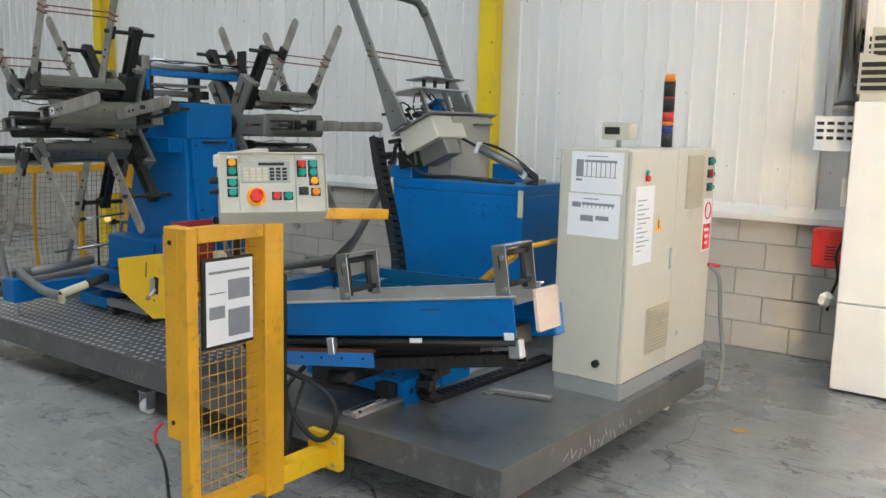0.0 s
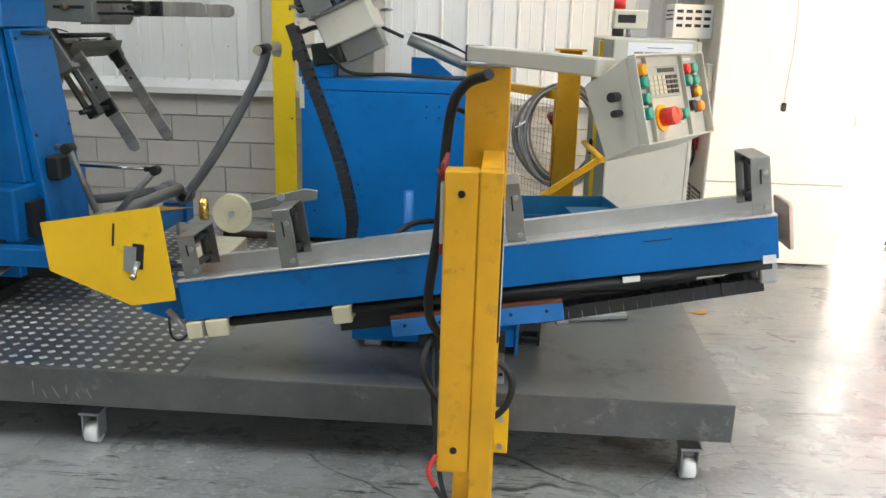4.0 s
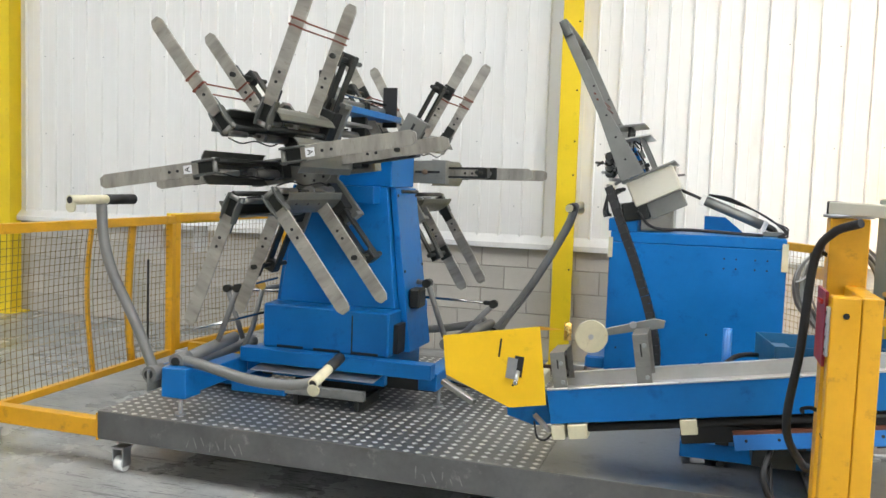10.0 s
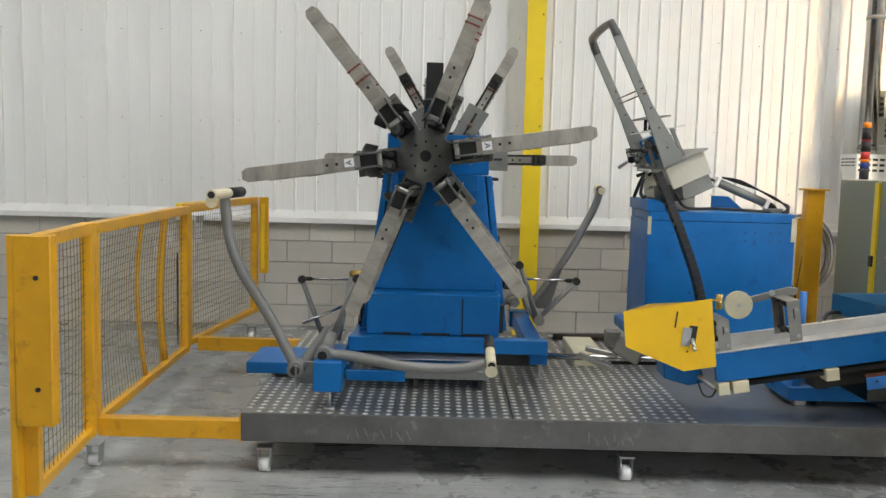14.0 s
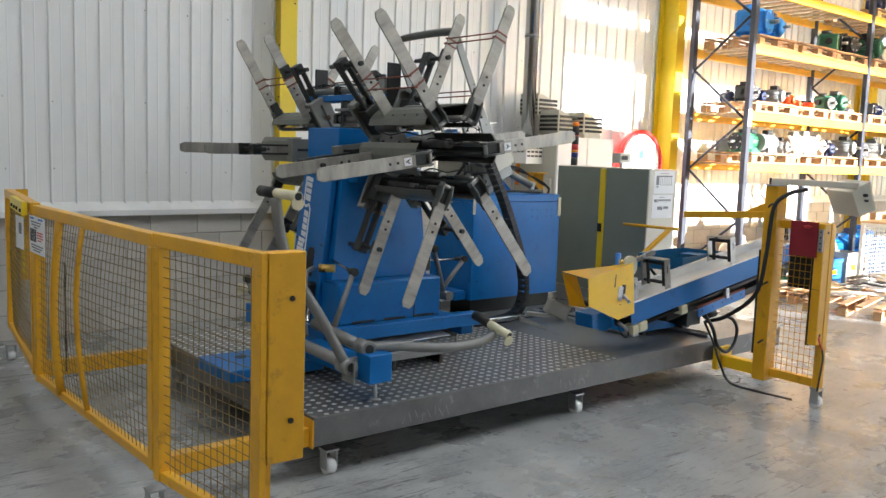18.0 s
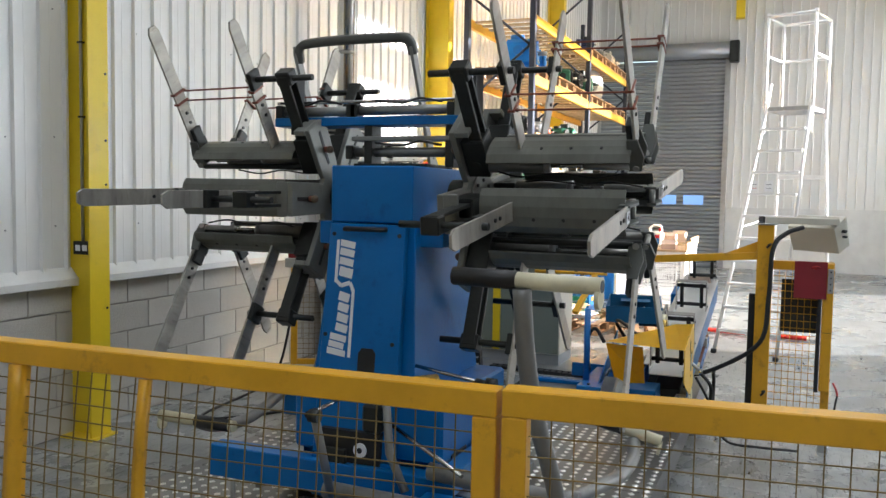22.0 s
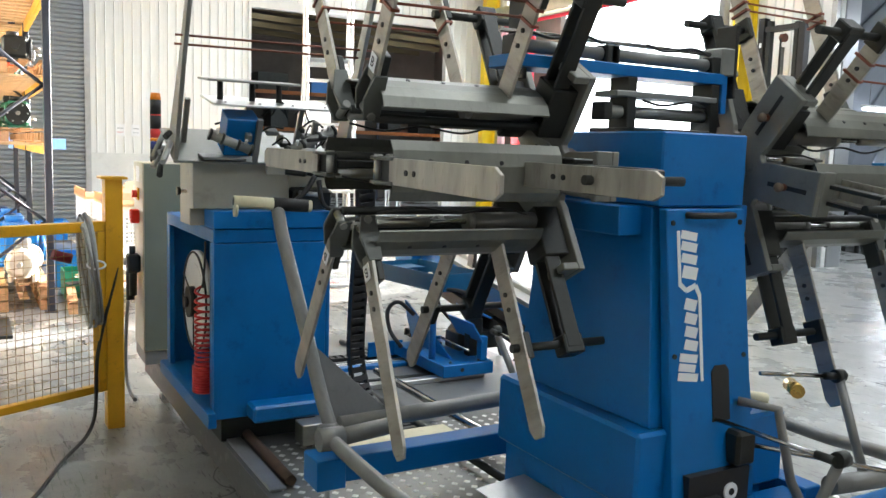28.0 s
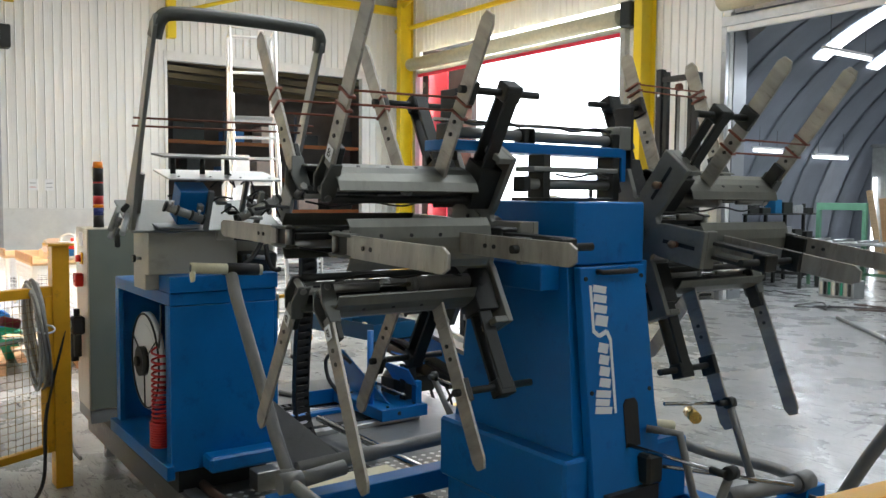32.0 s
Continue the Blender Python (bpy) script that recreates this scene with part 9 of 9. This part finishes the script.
for y, w in ((3.71, 0.20), (3.37, 0.19)):
    nt_ = thing("wall_notice", "white printed notice on the end wall", "notice", (FAR_X - 0.03, y, 1.9), "end wall notices")
    part("sheet", box(bnew(), FAR_X - 0.030, FAR_X - 0.027, y - w / 2, y + w / 2, 1.90, 2.16), M_PAPER, nt_)
    part("print_bar", box(bnew(), FAR_X - 0.0325, FAR_X - 0.0305, y - w / 3, y + w / 3, 2.06, 2.075), M_INK, nt_)
    part("print_bar", box(bnew(), FAR_X - 0.0325, FAR_X - 0.0305, y - w / 3, y + w / 3, 1.97, 1.98), M_RED if y > 3.5 else M_INK, nt_)

# ---- forklift by the loading door ----
FK = (3.25, -5.15)
fk = thing("forklift", "black forklift truck parked by the wall, mast upright", "forklift", (3.25, -4.9, 0))
mast = part("mast", box(bnew(), 3.62, 3.74, -5.32, -5.18, 0.08, 4.22, 0.004), M_BLACK, fk)
part("mast_channel", box(bnew(), 2.80, 2.92, -5.32, -5.18, 0.08, 4.08, 0.004), M_BLACK, mast)
part("mast_channel", box(bnew(), 3.50, 3.58, -5.30, -5.20, 0.08, 4.16, 0.004), M_DSTEEL, mast)
part("mast_channel", box(bnew(), 2.95, 3.03, -5.30, -5.20, 0.08, 4.10, 0.004), M_DSTEEL, mast)
part("cross_head", box(bnew(), 2.93, 3.61, -5.34, -5.19, 3.98, 4.07, 0.004), M_BLACK, mast)
part("cross_head", box(bnew(), 2.93, 3.61, -5.34, -5.31, 2.2, 2.34, 0.004), M_BLACK, mast)
part("lift_ram", cyl(bnew(), (3.27, -5.24, 0.4), (3.27, -5.24, 3.7), 0.04, 12), M_STEEL, mast)
part("pulley", cyl(bnew(), (3.23, -5.26, 3.86), (3.31, -5.26, 3.86), 0.07, 16), M_RUST, mast)
part("lift_chain", box(bnew(), 3.255, 3.285, -5.20, -5.185, 0.6, 3.85), M_DSTEEL, mast)
part("plain_mark", box(bnew(), 3.65, 3.70, -5.179, -5.177, 3.72, 3.80), M_PAPER, mast)
part("chassis", prism(bnew(), [(-5.0, 0.15), (-3.2, 0.15), (-3.1, 0.6), (-3.25, 1.05), (-3.9, 1.1), (-4.1, 0.7), (-5.0, 0.6)], plane_yz(2.8), 0.94, 0.02), M_YCOL, fk, "yellow forklift body")
for x in (2.86, 3.64):
    for y, h in ((-4.75, 2.1), (-3.5, 2.1)):
        part("cab_post", box(bnew(), x, x + 0.05, y, y + 0.05, 0.6, h), M_BLACK, fk)
part("overhead_guard", box(bnew(), 2.84, 3.71, -4.8, -3.4, 2.101, 2.15, 0.004), M_BLACK, fk)
part("seat", box(bnew(), 3.05, 3.49, -4.0, -3.5, 1.101, 1.25, 0.03), M_BLACK, fk)
for x in (2.74, 3.70):
    for y, r in ((-4.75, 0.28), (-3.45, 0.24)):
        w_ = part("wheel", cyl(bnew(), (x, y, r), (x + 0.12, y, r), r, 24), M_BLACK, fk)
        part("rim", cyl(bnew(), (x - 0.002, y, r), (x + 0.122, y, r), r * 0.55, 18), M_GALV, w_)
for x in (3.0, 3.42):
    part("fork", box(bnew(), x, x + 0.10, -6.3, -5.34, 0.05, 0.09, 0.004), M_BLACK, fk)
part("carriage", box(bnew(), 2.82, 3.70, -5.40, -5.345, 0.25, 0.75, 0.004), M_BLACK, fk)
hd = thing("opening_header", "grey steel header and rolled curtain over the hall opening", "header", (HO1 - 3, NEAR_Y, HOT), kind="structure")
part("header_beam", box(bnew(), HO0, HO1 + 0.1, NEAR_Y + 0.03, NEAR_Y + 0.13, HOT - 0.26, HOT - 0.09), M_GALV, hd)
part("bottom_rail", box(bnew(), HO0, HO1 + 0.1, NEAR_Y + 0.02, NEAR_Y + 0.11, HOT - 0.36, HOT - 0.265), M_WHITE, hd)
part("rolled_curtain", cyl(bnew(), (HO0, NEAR_Y + 0.34, HOT + 0.18), (HO1 - 0.05, NEAR_Y + 0.34, HOT + 0.18), 0.21, 22), M_CREAM, hd)
part("guide_rail", box(bnew(), HO1 + 0.0, HO1 + 0.10, NEAR_Y + 0.03, NEAR_Y + 0.12, 0, HOT - 0.27), M_GALV, hd)

# ---- goods in the arched hall ----
def bench(x, y, w, d, h, top, frame_, label):
    t = thing("work_bench", label, "bench", (x, y, 0), "hall benches")
    part("top", box(bnew(), x - w / 2, x + w / 2, y - d / 2, y + d / 2, h - 0.05, h, 0.004), top, t)
    for sx in (-1, 1):
        for sy in (-1, 1):
            part("leg", box(bnew(), x + sx * (w / 2 - 0.08) - 0.03, x + sx * (w / 2 - 0.08) + 0.03, y + sy * (d / 2 - 0.08) - 0.03, y + sy * (d / 2 - 0.08) + 0.03, 0, h - 0.051), frame_, t)
    part("stretcher", box(bnew(), x - w / 2 + 0.12, x + w / 2 - 0.12, y - 0.03, y + 0.03, 0.25, 0.31), frame_, t)
    for k in range(7):
        part("roller", cyl(bnew(), (x - w / 2 + 0.1 + (w - 0.2) * k / 6, y - d / 2 + 0.05, h + 0.03), (x - w / 2 + 0.1 + (w - 0.2) * k / 6, y + d / 2 - 0.05, h + 0.03), 0.028, 10), M_GALV, t)
    return t


M_PGREEN = mat("pale_green_enamel", (0.10, 0.24, 0.15), 0.45, 0, 0.1, 5, 0.04)
bench(1.9, -10.4, 3.4, 0.9, 0.95, M_MGREY, M_PGREEN, "long roller bench on pale green legs")
bench(-1.2, -9.6, 2.8, 0.9, 0.85, M_MGREY, M_PGREEN, "roller bench on pale green legs")
bench(3.6, -9.3, 1.2, 0.8, 0.9, M_DSTEEL, M_DSTEEL, "dark steel bench by the arched wall")
gf = thing("green_frame", "pale green steel portal frame over the bench", "frame", (3.3, -10.9, 0))
for x in (2.74, 3.80):
    part("post", box(bnew(), x, x + 0.09, -10.95, -10.86, 0, 1.62, 0.004), M_PGREEN, gf)
part("crossbar", box(bnew(), 2.74, 3.89, -10.95, -10.86, 1.621, 1.78, 0.004), M_PGREEN, gf)
pw = thing("partition", "white sheeted partition in the arched hall", "partition", (2.3, -13.6, 0))
part("sheet", box(bnew(), 0.2, 4.1, -13.65, -13.58, 0, 3.15, 0.004), M_MGREY, pw)
part("top_rail", box(bnew(), 0.15, 4.15, -13.68, -13.55, 3.151, 3.22, 0.004), M_GALV, pw)
# solid strip whose glow replaces daylight at the partition's edge
part("daylight_glow_strip", box(bnew(), 3.95, 4.02, -13.575, -13.52, 0, 2.4), M_PALEGLOW, pw, "glowing strip standing in for a gap of daylight")
for k, (x, tilt) in enumerate(((3.85, 7), (3.6, 4), (3.3, -3))):
    pk = thing("timber_plank", "timber plank leaning on the partition", "plank", (x, -13.4, 0), "leaning planks")
    part("plank", obox(bnew(), pose(x, -13.42, 1.05 - 0.1 * k, -7, tilt, 0), 0.16, 0.03, 2.1 - 0.2 * k, 0.003), (M_PLYW, M_WOOD, M_RUST)[k], pk)
rb2 = thing("steel_rack", "dark steel stock rack along the arched wall", "rack", (4.4, -9.4, 0))
for k in range(6):
    part("post", box(bnew(), 4.45, 4.51, -7.6 - 0.75 * k, -7.54 - 0.75 * k, 0, 1.75), M_DSTEEL, rb2)
for z in (0.4, 0.95, 1.5):
    part("shelf", box(bnew(), 4.2, 4.62, -11.5, -7.5, z, z + 0.03), M_DSTEEL, rb2)
    for k in range(9):
        part("stock_box", box(bnew(), 4.22, 4.5, -11.3 + 0.42 * k, -11.05 + 0.42 * k + 0.05 * (k % 3), z + 0.031, z + 0.16 + 0.06 * (k % 4), 0.006), (M_DSTEEL, M_PLINTH, M_DSTEEL, M_BINB, M_DSTEEL)[(k + int(z * 10)) % 5], rb2)
wc = thing("wire_crate", "galvanised crate of fittings on the floor", "crate", (1.82, -8.3, 0))
part("crate", box(bnew(), 1.45, 2.15, -8.5, -8.12, 0.0, 0.34, 0.01), M_GALV, wc)
for k in range(8):
    part("fitting", box(bnew(), 1.5 + 0.08 * k, 1.55 + 0.08 * k, -8.113, -8.10, 0.05, 0.29), (M_DSTEEL, M_MCREAM, M_GREEN)[k % 3], wc)
for k in range(4):
    x, y = (1.2, 0.5, 2.6, -0.3)[k], (-6.6, -7.0, -7.6, -7.9)[k]
    fcab = thing("floor_hose", "tangled cable lying on the hall floor", "cable", (x, y, 0), "hall floor cables")
    pts = [(x + rng.uniform(-0.7, 0.7), y + rng.uniform(-0.5, 0.5), 0.012 + 0.003 * j) for j in range(8)]
    part("cable", tube(bnew(), spline(pts, 6), 0.011, 6), (M_BLACK, M_RUSTD, M_BLACK, M_BLACK)[k], fcab)
rod = thing("steel_bar", "long steel bar lying on the hall floor", "bar", (-1.0, -4.5, 0))
part("bar", cyl(bnew(), (-1.9, -3.4, 0.03), (0.2, -5.4, 0.03), 0.03, 10), M_GALV, rod)

# ---- small things on the floor ----
lf = thing("dry_leaf", "curled yellow-brown leaf on the floor", "leaf", (-0.28, 5.54, 0.0))
bm = bnew()
prism(bm, [(-0.33, 5.52), (-0.29, 5.50), (-0.25, 5.53), (-0.23, 5.56), (-0.27, 5.58), (-0.31, 5.56)], plane_xy(0.004), 0.002)
part("blade", bm, M_AMBERD, lf)
part("stalk", cyl(bnew(), (-0.33, 5.52, 0.006), (-0.37, 5.50, 0.012), 0.002, 5), M_AMBERD, lf)
for x, y in ((0.30, 6.6), (0.12, 6.1), (-0.1, 5.0)):
    fp = thing("floor_patch", "pale worn cover plate let into the floor", "plate", (x, y, 0), "floor plates")
    part("plate", obox(bnew(), pose(x, y, 0.002, 0, 0, rng.uniform(0, 60)), 0.10, 0.06, 0.003, 0.001), M_PLINTH, fp)

# ---- fixings of the back wall sheeting ----
verts, faces = [], []
rng = random.Random(31)
for zz in (1.45, 2.05, 2.9, 3.8, 4.7):
    x = -12.9
    while x < 13.5:
        c = (x + 0.10 + rng.uniform(-0.01, 0.01), WALL_Y - 0.0005, zz + rng.uniform(-0.02, 0.02))
        n0 = len(verts)
        verts += [(c[0] + 0.006 * math.cos(a), c[1] - d, c[2] + 0.006 * math.sin(a)) for d in (0.0, 0.004) for a in (2 * math.pi * k / 6 for k in range(6))]
        faces += [tuple(range(n0 + 6, n0 + 12))] + [(n0 + k, n0 + (k + 1) % 6, n0 + 6 + (k + 1) % 6, n0 + 6 + k) for k in range(6)]
        x += 0.39
me = bpy.data.meshes.new("sheet_fixings")
me.from_pydata([Vector(v) - wall_back.location for v in verts], [], faces)
me.materials.append(M_PLINTH)
fx_ = new("sheet_fixings", me)
fx_.parent = wall_back
tagged(fx_, "small grey sheet fixings", kind="stuff")
for zz in (0.9, 1.75, 2.05, 2.5, 3.1, 3.6, 4.3):
    bolt_ = thing("column_bolt", "dark bolt head on the yellow column", "bolt", (COLX + 0.05, WALL_Y - 0.265, zz), "column bolts", "structure")
    part("bolt_head", cyl(bnew(), (COLX + 0.05, WALL_Y - 0.267, zz), (COLX + 0.05, WALL_Y - 0.2605, zz), 0.008, 8), M_DSTEEL, bolt_)

# ---- the block dado of the back wall, piece by piece ----
bk = box(bnew(), -0.22, 0.22, -0.006, 0.004, -0.1035, 0.1035, 0.003)
dado_me = mesh_of("block", bk, M_BLOCK)
rng = random.Random(5)
for row in range(5):
    for k in range(60):
        x = -12.9 + 0.45 * k + (0.225 if row % 2 else 0.0)
        if x < FAR_X - 0.3:
            piece("block", dado_me, wall_back, Matrix.Translation((x, WALL_Y - 0.001 + rng.uniform(-0.0015, 0.0015), 0.1085 + 0.2165 * row)))
